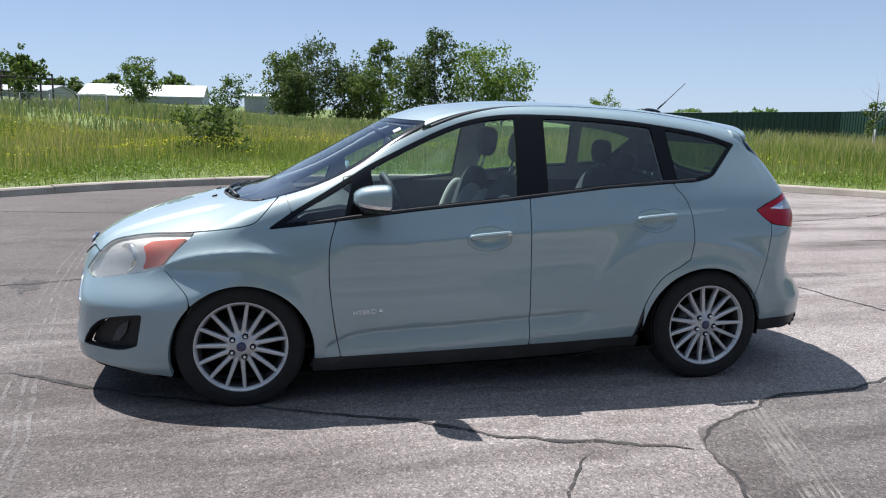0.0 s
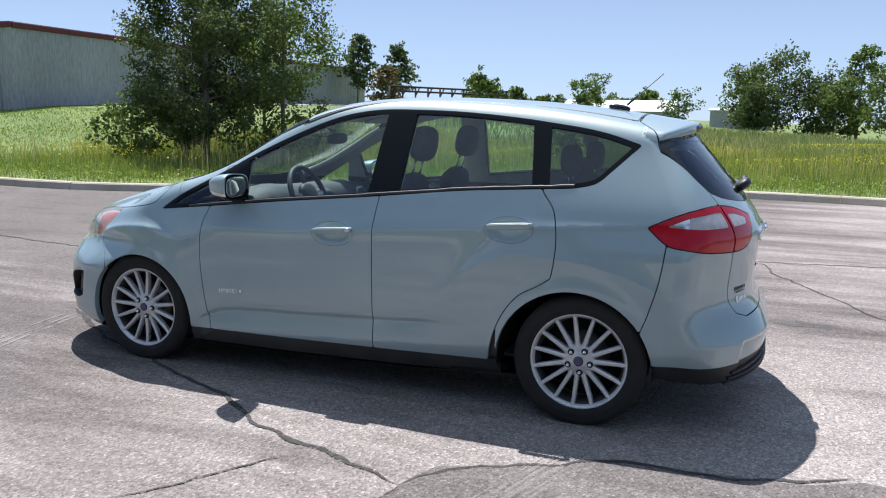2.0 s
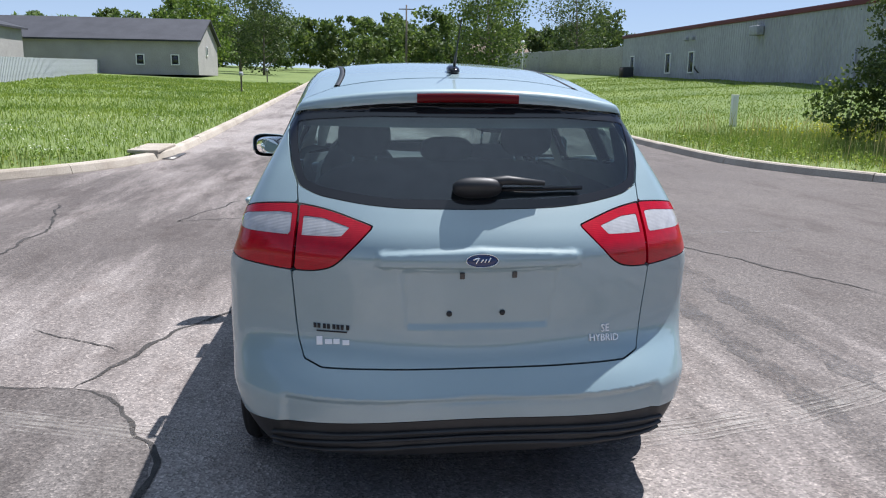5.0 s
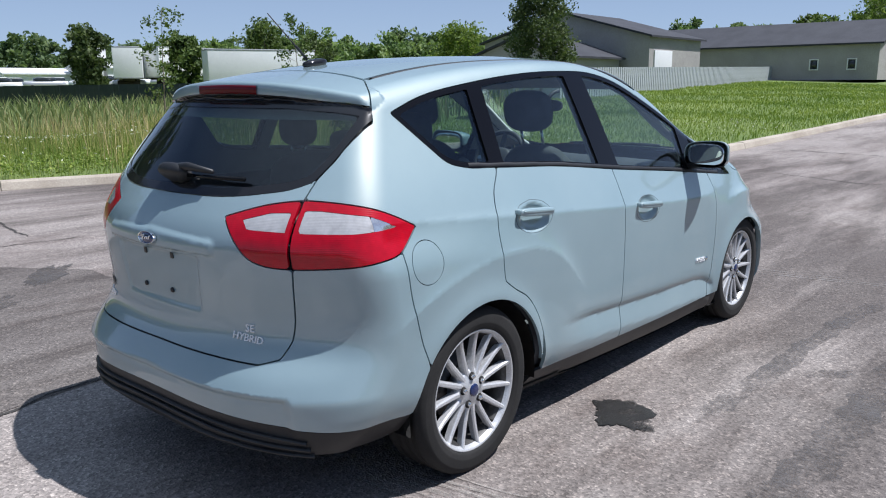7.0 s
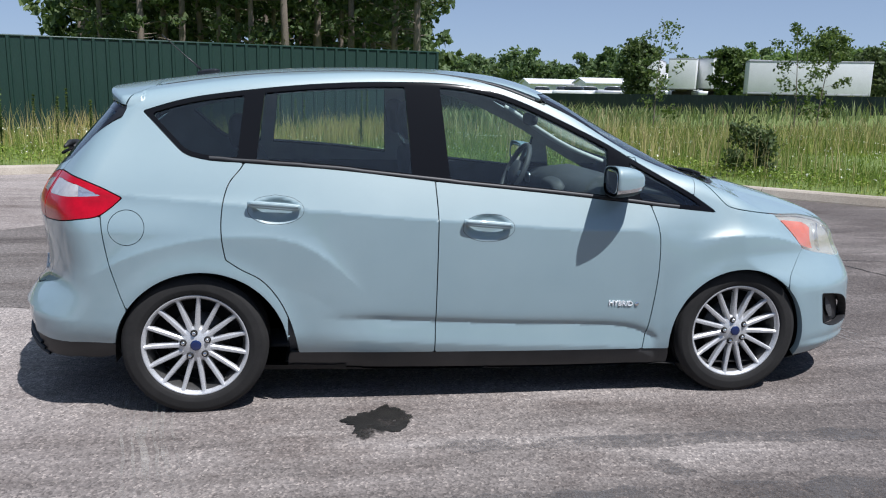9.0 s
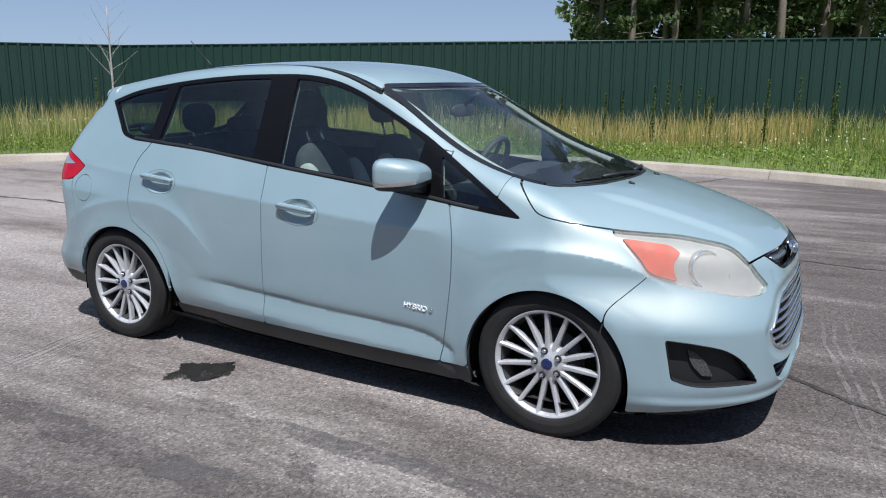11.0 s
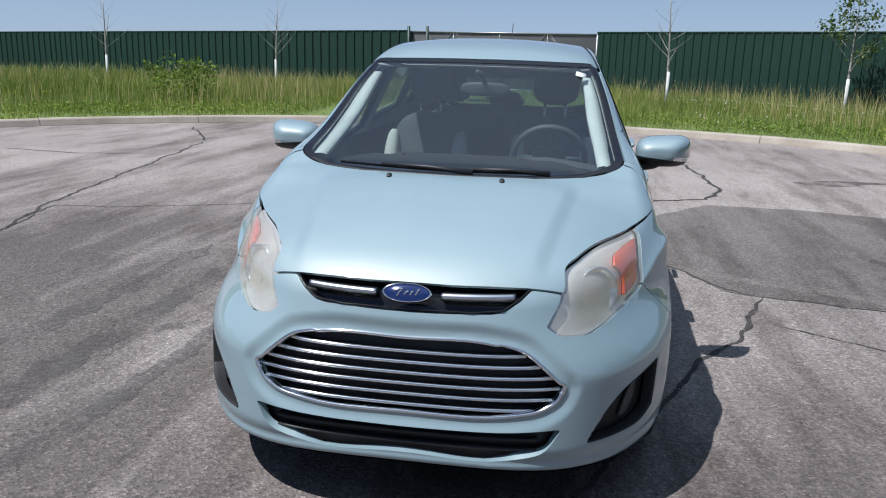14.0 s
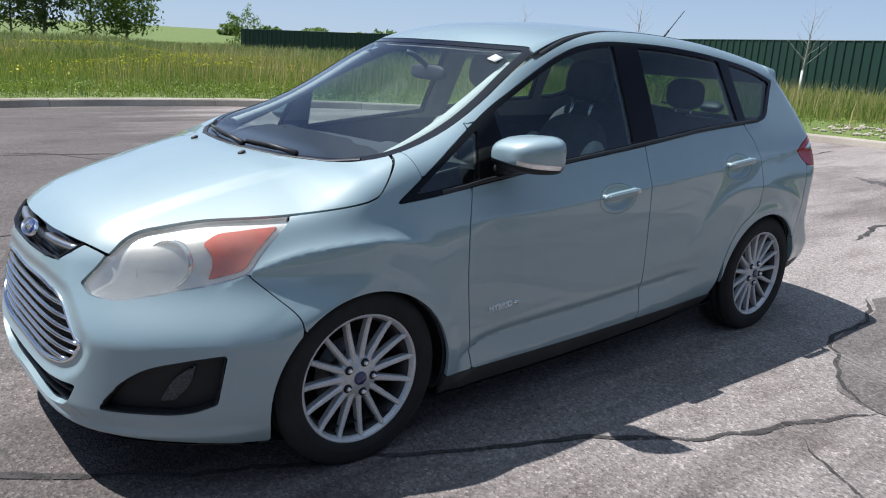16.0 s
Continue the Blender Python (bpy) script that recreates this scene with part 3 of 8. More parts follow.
def build_glass(name, tint, ior=1.5):
    m = bpy.data.materials.new(name)
    m.use_nodes = True
    nt = m.node_tree
    nt.nodes.remove(nt.nodes["Principled BSDF"])
    out = nt.nodes["Material Output"]
    see, gloss, fr, mx = add(nt, "ShaderNodeBsdfTransparent"), add(nt, "ShaderNodeBsdfGlossy"), add(nt, "ShaderNodeLayerWeight"), add(nt, "ShaderNodeMixShader")
    see.inputs[0].default_value = (*tint, 1)
    gloss.inputs["Roughness"].default_value = 0.0
    fr.inputs["Blend"].default_value = 0.5
    # Schlick's curve: a pane's two faces reflect alike from either side
    f0 = 2 * ((ior - 1) / (ior + 1)) ** 2
    up, span = add(nt, "ShaderNodeMath"), add(nt, "ShaderNodeMapRange")
    up.operation = 'POWER'
    up.inputs[1].default_value = 4.2
    span.inputs["To Min"].default_value = f0
    nt.links.new(fr.outputs["Facing"], up.inputs[0])
    nt.links.new(up.outputs[0], span.inputs["Value"])
    nt.links.new(span.outputs[0], mx.inputs[0])
    nt.links.new(see.outputs[0], mx.inputs[1])
    nt.links.new(gloss.outputs[0], mx.inputs[2])
    nt.links.new(mx.outputs[0], out.inputs[0])
    return m


paint = build_paint()
def build_veil(m, amount, tone):
    """A thin film on a pane: dust, and a sky reflection put into its colour."""
    nt = m.node_tree
    out = nt.nodes["Material Output"]
    pane = out.inputs[0].links[0].from_socket
    film, mx = add(nt, "ShaderNodeBsdfDiffuse"), add(nt, "ShaderNodeMixShader")
    film.inputs[0].default_value = (*tone, 1)
    nt.links.new(ramp(nt, noise_tex(nt, 3.5, 5, 0.65), ((0.3, (amount * 0.6,) * 3), (0.7, (amount * 1.4,) * 3))), mx.inputs[0])
    nt.links.new(pane, mx.inputs[1])
    nt.links.new(film.outputs[0], mx.inputs[2])
    nt.links.new(mx.outputs[0], out.inputs[0])
    return m


screen_glass = build_glass("windscreen_glass", (0.82, 0.90, 0.88), 1.70)
side_glass = build_glass("side_glass", (0.77, 0.89, 0.86), 1.56)
privacy_glass = build_glass("tailgate_glass", (0.38, 0.49, 0.49), 1.52)
# the blue tones paint a faint veil of reflected sky over the dust
build_veil(screen_glass, 0.011, (0.42, 0.52, 0.66))
build_veil(side_glass, 0.006, (0.42, 0.52, 0.62))
build_veil(privacy_glass, 0.005, (0.30, 0.42, 0.60))
black_gloss = material("black_gloss_trim", (0.012, 0.012, 0.014), 0.12)
black_trim = material("black_window_trim", (0.006, 0.006, 0.007), 0.08, 0.0, Specular_IOR_Level=0.22)
black_plastic = noisy("grained_black_plastic", (0.011, 0.0115, 0.013), (0.022, 0.023, 0.025), 8, 500, 0.5, 0.15, 0.001)
sill_grey = noisy("dusty_sill_plastic", (0.022, 0.023, 0.025), (0.042, 0.042, 0.042), 5, 400, 0.5, 0.15, 0.001)
rubber = noisy("tyre_rubber", (0.008, 0.0078, 0.0076), (0.018, 0.0172, 0.0165), 9, 120, 0.85, 0.2, 0.002)
alloy = noisy("silver_painted_alloy", (0.56, 0.57, 0.58), (0.66, 0.67, 0.68), 14, 220, 0.34, 0.05, 0.001, 0.4)
# barrel alloy, darkened in colour to stand for the shade behind the spokes
shaded_alloy = noisy("shaded_barrel_alloy", (0.045, 0.045, 0.045), (0.10, 0.098, 0.095), 14, 220, 0.5, 0.1, 0.001, 0.5)
chrome = material("chrome", (0.82, 0.83, 0.84), 0.10, 1.0)
satin = material("satin_chrome", (0.62, 0.63, 0.64), 0.28, 1.0)
steel = noisy("brake_steel", (0.07, 0.067, 0.064), (0.15, 0.145, 0.14), 25, 160, 0.45, 0.1, 0.001, 0.9)
under = noisy("dark_underbody", (0.010, 0.010, 0.010), (0.022, 0.021, 0.020), 6, 60, 0.9, 0.3)
fog_black = noisy("matt_black_recess", (0.008, 0.008, 0.009), (0.014, 0.014, 0.015), 8, 300, 0.6, 0.2, 0.001)
fog_grey = noisy("grey_perforated_plastic", (0.012, 0.012, 0.013), (0.11, 0.112, 0.115), 160, 400, 0.6, 0.4, 0.002)
badge_silver = material("badge_silver", (0.82, 0.83, 0.84), 0.25, 0.0, Coat_Weight=0.5)
cloth = noisy("charcoal_seat_cloth", (0.060, 0.062, 0.067), (0.092, 0.095, 0.10), 12, 420, 0.95, 0.4, 0.002)
cloth_light = noisy("pale_grey_seat_cloth", (0.50, 0.48, 0.44), (0.62, 0.60, 0.55), 12, 420, 0.95, 0.4, 0.002)
trim_dark = noisy("dark_cabin_plastic", (0.050, 0.053, 0.058), (0.080, 0.084, 0.09), 10, 300, 0.6, 0.2, 0.001)
trim_pale = noisy("pale_headliner", (0.42, 0.41, 0.38), (0.52, 0.51, 0.47), 8, 300, 0.95, 0.2, 0.001)
pillar_pale = noisy("pale_pillar_plastic", (0.60, 0.61, 0.59), (0.70, 0.71, 0.69), 8, 300, 0.8, 0.1, 0.001)
mirror_glass = material("mirror_glass", (0.9, 0.9, 0.9), 0.01, 1.0)
badge_blue = material("badge_blue", (0.008, 0.022, 0.10), 0.12, 0.2, Coat_Weight=1.0)
plate_black = material("sticker_black", (0.012, 0.012, 0.013), 0.4)


def lens_material(name, colour, rough, stripes=0.0, haze=0.0):
    m = material(name, colour, rough, 0.0, Coat_Weight=0.6, Coat_Roughness=0.03, Specular_IOR_Level=0.25)
    nt, b = nodes_of(m)
    n = noise_tex(nt, 30, 4, 0.6)
    dark = tuple(c * (0.75 - haze * 0.1) for c in colour)
    c = ramp(nt, n, ((0.3, dark), (0.7, colour)))
    nt.links.new(c, b.inputs["Base Color"])
    if stripes:
        w = add(nt, "ShaderNodeTexWave")
        w.bands_direction = 'Z'
        w.inputs["Scale"].default_value = stripes
        co = add(nt, "ShaderNodeTexCoord")
        nt.links.new(co.outputs["Object"], w.inputs["Vector"])
        bump(nt, b, w.outputs["Fac"], 0.12, 0.002)
    return m


lamp_red = lens_material("red_lamp_lens", (0.47, 0.0008, 0.014), 0.3, 55)
nodes_of(lamp_red)[1].inputs["Coat Weight"].default_value = 0.5
lamp_clear = lens_material("clear_lamp_lens", (0.48, 0.48, 0.49), 0.15, 70)
bowl_silver = material("bowl_silver", (0.86, 0.87, 0.86), 0.10, 0.9, Coat_Weight=1.0)
lamp_silver = material("lamp_reflector_silver", (0.75, 0.76, 0.78), 0.15, 0.8, Coat_Weight=1.0)
head_back = material("headlamp_backing", (0.80, 0.79, 0.75), 0.28, 0.65)


def build_haze():
    """A weathered clear lens: see-through, with a milky film that is thicker in places."""
    m = build_glass("hazed_headlamp_lens", (0.94, 0.93, 0.90), 1.5)
    nt = m.node_tree
    out = nt.nodes["Material Output"]
    clear = out.inputs[0].links[0].from_socket
    film, mx = add(nt, "ShaderNodeBsdfDiffuse"), add(nt, "ShaderNodeMixShader")
    film.inputs[0].default_value = (0.66, 0.64, 0.57, 1)
    k = ramp(nt, noise_tex(nt, 7, 5, 0.6), ((0.3, (0.12, 0.12, 0.12)), (0.7, (0.30, 0.30, 0.30))))
    nt.links.new(k, mx.inputs[0])
    nt.links.new(clear, mx.inputs[1])
    nt.links.new(film.outputs[0], mx.inputs[2])
    nt.links.new(mx.outputs[0], out.inputs[0])
    return m


head_haze = build_haze()
head_amber = lens_material("amber_lamp_lens", (0.86, 0.085, 0.012), 0.14, 40)
brake_red = material("dark_red_lamp_lens", (0.11, 0.002, 0.005), 0.25, 0.0, Specular_IOR_Level=0.2)

# ---- the car: panels cut from the skin ----
PTS, QUADS, NORMALS = net_surface()
TRIS = np.concatenate([QUADS[:, (0, 1, 2)], QUADS[:, (0, 2, 3)]])
X, Y, Z = PTS.T
NX, NY, NZ = NORMALS.T


def line_side(a, b, pts):
    """Signed distance in a from a line a = f(b) through points (a, b): positive ahead of it."""
    pts = sorted(pts, key=lambda p: p[1])
    bs, av = [p[1] for p in pts], [p[0] for p in pts]
    return a - spline(bs, av)(b)


SIDE = (NY > 0.15) | (Y > 0.5)
FAR = -9.0
both = np.minimum


def only(cond, f):
    return np.where(cond, f, FAR)


arch = np.minimum(np.hypot(X - 1.318, Z - 0.29) - 0.365, np.hypot(X + 1.292, Z - 0.29) - 0.385)
arch = np.where(Y > 0.42, arch, np.maximum(arch, (0.46 - Y)))

DLO = ((1.178, 0.932), (1.045, 1.020), (0.911, 1.096), (0.775, 1.172), (0.639, 1.250), (0.502, 1.317), (0.365, 1.381), (0.228, 1.440), (0.091, 1.486),
       (-0.048, 1.514), (-0.404, 1.525), (-0.784, 1.506), (-1.083, 1.473), (-1.386, 1.422), (-1.545, 1.372), (-1.486, 1.314), (-1.422, 1.250), (-1.355, 1.190),
       (-1.28, 1.168), (-1.12, 1.155), (-0.704, 1.128), (-0.168, 1.070), (0.367, 1.018), (0.847, 0.966))
r_dlo = only(SIDE & (Z > 0.85), inside(X, Z, DLO, 1))
WIND = ((0.448, -0.3), (0.448, 0.0), (0.43, 0.22), (0.375, 0.42), (0.315, 0.545), (0.33, 0.585), (0.633, 0.648), (0.845, 0.680), (1.00, 0.696), (1.09, 0.699),
        (1.157, 0.677), (1.20, 0.640), (1.28, 0.54), (1.375, 0.346), (1.418, 0.11), (1.42, 0.0), (1.42, -0.3))
r_wind = only((NZ > 0.1) & (X > 0.1), inside(X, Y, WIND, 1))
HOOD = ((1.36, -0.3), (1.36, 0.30), (1.14, 0.66), (1.10, 0.70), (1.06, 0.95), (2.0, 0.95), (2.03, 0.52), (2.052, 0.475), (2.085, 0.386), (2.122, 0.18), (2.126, 0.0), (2.126, -0.3))
HOOD_EDGE = spline((1.05, 1.134, 1.17, 1.20, 1.226, 1.255, 1.30, 1.41, 1.552, 1.752, 1.90, 2.02, 2.085, 2.2), (1.15, 1.072, 1.036, 1.003, 0.976, 0.957, 0.945, 0.927, 0.907, 0.887, 0.860, 0.804, 0.739, 0.62))
r_hood = only((NZ > 0.0) & (X > 0.9) & (Z > 0.70), both(inside(X, Y, HOOD, 1), (Z - HOOD_EDGE(X)) / np.sqrt(1 + ((HOOD_EDGE(X + 0.01) - HOOD_EDGE(X - 0.01)) / 0.02) ** 2)))
HEAD = ((1.545, 0.904), (1.660, 0.793), (1.705, 0.742), (1.80, 0.708), (1.90, 0.688), (2.0, 0.666), (2.07, 0.655), (2.112, 0.662), (2.119, 0.688), (2.085, 0.732), (2.045, 0.785), (1.98, 0.85), (1.88, 0.895), (1.752, 0.925), (1.60, 0.932))
hood_gap = (Z - HOOD_EDGE(X)) / np.sqrt(1 + ((HOOD_EDGE(X + 0.01) - HOOD_EDGE(X - 0.01)) / 0.02) ** 2)
r_head = only((X > 1.4) & (Y > 0.40), both(inside(X, Z, HEAD, 1), np.where(inside(X, Y, HOOD, 1) > 0, -hood_gap, 1.0)))
TAIL_OUT = ((-1.615, 1.000), (-1.714, 1.048), (-1.80, 1.080), (-1.876, 1.097), (-1.93, 1.102), (-2.2, 1.10), (-2.2, 0.878), (-2.0, 0.884), (-1.90, 0.893), (-1.80, 0.908), (-1.71, 0.924), (-1.665, 0.955))
r_tail_out = only((X < -1.5) & (Y > 0.55), both(inside(X, Z, TAIL_OUT, 1), Y - 0.617 + 0.105 * (Z - 0.985)))
TAIL_IN = ((0.70, 1.104), (0.604, 1.100), (0.5, 1.085), (0.40, 1.056), (0.352, 1.040), (0.428, 0.965), (0.495, 0.905), (0.53, 0.893), (0.626, 0.885), (0.72, 0.885))
r_tail_in = only((X < -1.8), both(inside(Y, Z, TAIL_IN, 1), 0.611 - 0.105 * (Z - 0.985) - Y))
HATCH = ((-0.3, 0.568), (0.35, 0.566), (0.53, 0.562), (0.59, 0.582), (0.609, 0.64), (0.616, 0.70), (0.628, 0.88), (0.605, 1.10), (0.611, 1.165), (0.632, 1.221), (0.646, 1.30), (0.650, 1.40), (0.68, 1.45), (0.68, 1.8), (-0.3, 1.8))
r_hatch = only(X < -1.3, both(inside(Y, Z, HATCH, 0), np.minimum(-1.510 - X, -1.510 - X - 0.75 * (Y - 0.48))))
RGLASS = ((-0.3, 1.096), (0.12, 1.096), (0.30, 1.100), (0.45, 1.116), (0.57, 1.142), (0.602, 1.160), (0.615, 1.185), (0.629, 1.225), (0.642, 1.30), (0.644, 1.388), (0.60, 1.398), (0.45, 1.412), (0.25, 1.424), (-0.3, 1.428))
r_rglass = only(X < -1.5, both(inside(Y, Z, RGLASS, 1), -1.60 - X))
# the spoiler's underside, which gets the glass edge's black as painted shade
r_lip = only((X < -1.5) & (Y < 0.66), both((-0.40 - NZ) * 0.04, both(Z - 1.36, 1.47 - Z)))
front_gap = line_side(X, Z, ((0.816, 0.10), (0.818, 0.25), (0.845, 0.396), (0.872, 0.62), (0.875, 0.74), (0.866, 0.86), (0.838, 0.95), (0.80, 1.05), (0.80, 1.3)))
b_gap = line_side(X, Z, ((-0.226, 0.1), (-0.226, 0.27), (-0.222, 0.54), (-0.218, 0.85), (-0.228, 1.07), (-0.255, 1.30), (-0.27, 1.6)))
REAR_GAP = ((-1.10, 1.30), (-1.098, 1.15), (-1.162, 1.063), (-1.190, 0.956), (-1.190, 0.80), (-1.178, 0.73), (-1.120, 0.690), (-1.025, 0.635), (-0.950, 0.545), (-0.898, 0.43), (-0.866, 0.287), (-0.862, 0.0), (0.3, 0.0), (0.3, 1.3))
r_rear_door_side = inside(X, Z, REAR_GAP, 1)
sill_top = Z - (0.262 - 0.013 * X)
r_front_door = only(SIDE & (Y > 0.4) & (Z < 1.19), both(both(sill_top, -front_gap), b_gap))
r_rear_door = only(SIDE & (Y > 0.4) & (Z < 1.21), both(both(sill_top, -b_gap), r_rear_door_side))
r_sill = only((Y > 0.4), both(both(-sill_top, X + 0.96), 0.965 - X))
bumper_f = line_side(X, Z, ((1.60, 0.0), (1.595, 0.45), (1.578, 0.594), (1.646, 0.675), (1.705, 0.735), (1.76, 0.80), (1.9, 1.0)))
r_bumper_f = only((X > 1.3), bumper_f)
bumper_r = -line_side(X, Z, ((-1.60, 0.0), (-1.61, 0.5), (-1.643, 0.597), (-1.684, 0.758), (-1.703, 0.90), (-1.72, 1.1)))
r_bumper_r = only((X < -1.4), both(bumper_r, 0.93 - Z))
r_valance = only((X < -1.4), both(bumper_r, 0.402 - 0.052 * (Y / 0.8) ** 2 - Z))
UGRILLE = ((-0.3, 0.84), (-0.3, 0.726), (0.206, 0.730), (0.300, 0.738), (0.345, 0.765), (0.392, 0.806), (0.392, 0.84))
r_ugrille = only((X > 1.95) & (NX > 0.2), both(inside(Y, Z, UGRILLE, 1), -r_hood))
r_lgrille = only((X > 1.95), inside(Y, Z, LGRILLE, 1))
INTAKE = ((-0.3, 0.352), (0.0, 0.352), (0.30, 0.358), (0.50, 0.372), (0.45, 0.300), (0.38, 0.275), (0.0, 0.264), (-0.3, 0.264))
r_intake = only((X > 1.95), inside(Y, Z, INTAKE, 1))
r_fog = only((X > 1.7) & (Y > 0.5), inside(X, Z, FOG, 1))
r_floor = only((NZ < -0.6) & (Z < 0.2), np.full_like(X, 0.05))


def cut(f, pts=None, nor=None, tris=None):
    """The part of the skin where f is positive, with clean edges."""
    pts, nor, tris = (PTS if pts is None else pts), (NORMALS if nor is None else nor), (TRIS if tris is None else tris)
    pos = f > 0
    n_in = pos[tris].sum(1)
    keep = [tris[n_in == 3]]
    extra_p, extra_n, made = [], [], {}
    base = len(pts)

    def mid(i, j):
        key = (min(i, j), max(i, j))
        if key not in made:
            t = f[i] / (f[i] - f[j])
            t = min(max(t, 0.0), 1.0) if f[j] > -5 else 0.02
            made[key] = base + len(extra_p)
            extra_p.append(pts[i] + t * (pts[j] - pts[i]))
            extra_n.append(nor[i] + t * (nor[j] - nor[i]))
        return made[key]
    new_t = []
    for tri in tris[(n_in > 0) & (n_in < 3)]:
        t = list(tri)
        while not (pos[t[0]] and not pos[t[2]]):
            t = t[1:] + t[:1]
        a, b, c = t
        if pos[b]:
            m1, m2 = mid(b, c), mid(a, c)
            new_t += [(a, b, m1), (a, m1, m2)]
        else:
            new_t.append((a, mid(a, b), mid(a, c)))
    if new_t:
        keep.append(np.array(new_t))
    t = np.concatenate(keep)
    p = np.concatenate([pts, np.array(extra_p).reshape(-1, 3)])
    n = np.concatenate([nor, np.array(extra_n).reshape(-1, 3)])
    used, inv = np.unique(t, return_inverse=True)
    return p[used], n[used] / np.maximum(np.linalg.norm(n[used], axis=1), 1e-6)[:, None], inv.reshape(-1, 3)


def rim_edges(t):
    e = np.concatenate([t[:, (0, 1)], t[:, (1, 2)], t[:, (2, 0)]])
    key = np.sort(e, 1)
    _, idx, cnt = np.unique(key, axis=0, return_index=True, return_counts=True)
    return e[idx[cnt == 1]]


def panel(name, f, mat, parent, label="", depth=0.014, inset=0.0, side=0, bend=0.0035):
    """A panel of the body where f is positive. side: 1 left, -1 right, 0 both halves in one."""
    p, n, t = cut(f)
    if len(t) == 0:
        return None
    p = p - n * inset
    if side == 0:
        centre = np.abs(p[:, 1]) < 1e-5
        remap = np.where(centre, np.arange(len(p)), np.arange(len(p)) + len(p))
        p = np.concatenate([p, p * (1, -1, 1)])
        n = np.concatenate([n, n * (1, -1, 1)])
        t = np.concatenate([t, remap[t[:, ::-1]]])
    elif side < 0:
        p, n, t = p * (1, -1, 1), n * (1, -1, 1), t[:, ::-1]
    if depth:
        e = rim_edges(t)
        k = len(p)
        used, inv = np.unique(e, return_inverse=True)
        inv = inv.reshape(-1, 2)
        m = len(used)
        # a small rounded lip, then the edge folds inward
        out = np.zeros((len(p), 3))
        d = p[e[:, 1]] - p[e[:, 0]]
        side_n = np.cross(d, n[e[:, 0]])
        side_n /= np.maximum(np.linalg.norm(side_n, axis=1), 1e-9)[:, None]
        np.add.at(out, e[:, 0], side_n)
        np.add.at(out, e[:, 1], side_n)
        out = out[used] / np.maximum(np.linalg.norm(out[used], axis=1), 1e-9)[:, None]
        r0, r1 = p[used], p[used] - n[used] * depth
        p = np.concatenate([p, r0, r1])
        n = np.concatenate([n, out, out])
        a, b = inv[:, 0] + k, inv[:, 1] + k
        t = np.concatenate([t, np.stack([b, a, a + m], 1), np.stack([b, a + m, b + m], 1)])
    me = tri_mesh(name, p, t, mat, True)
    if len(me.vertices) == len(n):
        me.normals_split_custom_set_from_vertices([tuple(v) for v in n / np.maximum(np.linalg.norm(n, axis=1), 1e-6)[:, None]])
    ob = new(name, me)
    ob.parent = parent
    if label:
        tagged(ob, label)
    return ob


car = empty("car", "light ice-blue metallic hybrid hatchback parked on cracked grey asphalt", "car")
G = 0.0026


def less(f, *others):
    for o in others:
        f = np.minimum(f, -o)
    return f


holes = np.maximum.reduce([r_ugrille, r_lgrille, r_intake, r_fog])
above = np.where((Z < 0.34) & (NZ < 0.2), (NZ + 0.66) * 0.06, 1.0)
common = both(arch, above)
hood = panel("hood", less(r_hood, r_wind) - G, paint, car)
panel("windscreen", r_wind - 0.030, screen_glass, car, "clear windscreen with a dark tinted top", 0, 0.004)
panel("windscreen_surround", both(r_wind - G, 0.036 - r_wind), black_gloss, car, "glossy black windscreen edge", 0.01, 0.002)
fb = both(less(r_bumper_f, r_hood, r_head, holes, r_wind) - G, common)
front_bumper = panel("front_bumper", fb, paint, car, depth=0.03)
f_split = np.maximum(X - 1.072 - 0.3 * (Z - 1.05), 1.06 - 0.335 * (X - 0.8) - Z)
r_fender = both(less(only(SIDE | (X > 0.8), both(front_gap, sill_top + 0.0)), r_hood, r_head, r_bumper_f, r_dlo, r_wind) - G, both(common, both(X - 0.80, f_split)))
rail_f = less(np.full_like(X, 1.0), r_dlo, r_wind)
moulding = 0.010 - np.abs(Y - spline((-1.5, -1.14, -0.53, -0.02, 0.29, 0.5), (0.475, 0.452, 0.474, 0.534, 0.588, 0.62))(X))
r_mould = only((NZ > 0.3) & (X < 0.34) & (X > -1.498), moulding)
r_roof = only((NZ > 0.3) & (Z > 1.35), both(both(spline((-1.5, -1.14, -0.53, -0.02, 0.29, 0.5), (0.475, 0.452, 0.474, 0.534, 0.588, 0.62))(X) - Y, 0.5 - X), X + 1.501))
panel("roof", less(r_roof, r_wind, r_mould) - G, paint, car)
body_side = np.where(X > 0.3, -f_split, 1.0)
r_quarter = less(both(body_side, rail_f), r_hood, r_hatch, r_mould, r_roof, r_wind, r_front_door, r_rear_door, r_tail_out, np.where(Z < 0.93, r_bumper_r, FAR), r_sill, r_head)
r_quarter = both(r_quarter, np.where((X > -0.9) & (Z < 0.93), -1.0, 1.0))
hatch_f = less(r_hatch, np.maximum(r_rglass, r_lip), r_tail_in) - G - np.where(Z > 1.385, 0.0022, 0.0)
panel("tailgate", both(hatch_f, above), paint, car)
panel("rear_window", both(r_rglass - 0.022, 1.396 - Z), privacy_glass, car, "dark tinted tailgate glass", 0, 0.004)
# black glass edge; over r_lip the same black paints the spoiler's shadow
panel("rear_window_surround", both(np.maximum(r_rglass, r_lip) - 0.001, np.maximum(0.028 - r_rglass, Z - 1.391)), black_gloss, car, "glossy black glass edge, with the spoiler underside blackened as shade", 0.008, 0.002)
rb = both(less(r_bumper_r, r_hatch, r_tail_out, r_valance) - G, common)
panel("rear_bumper", rb, paint, car, depth=0.03)
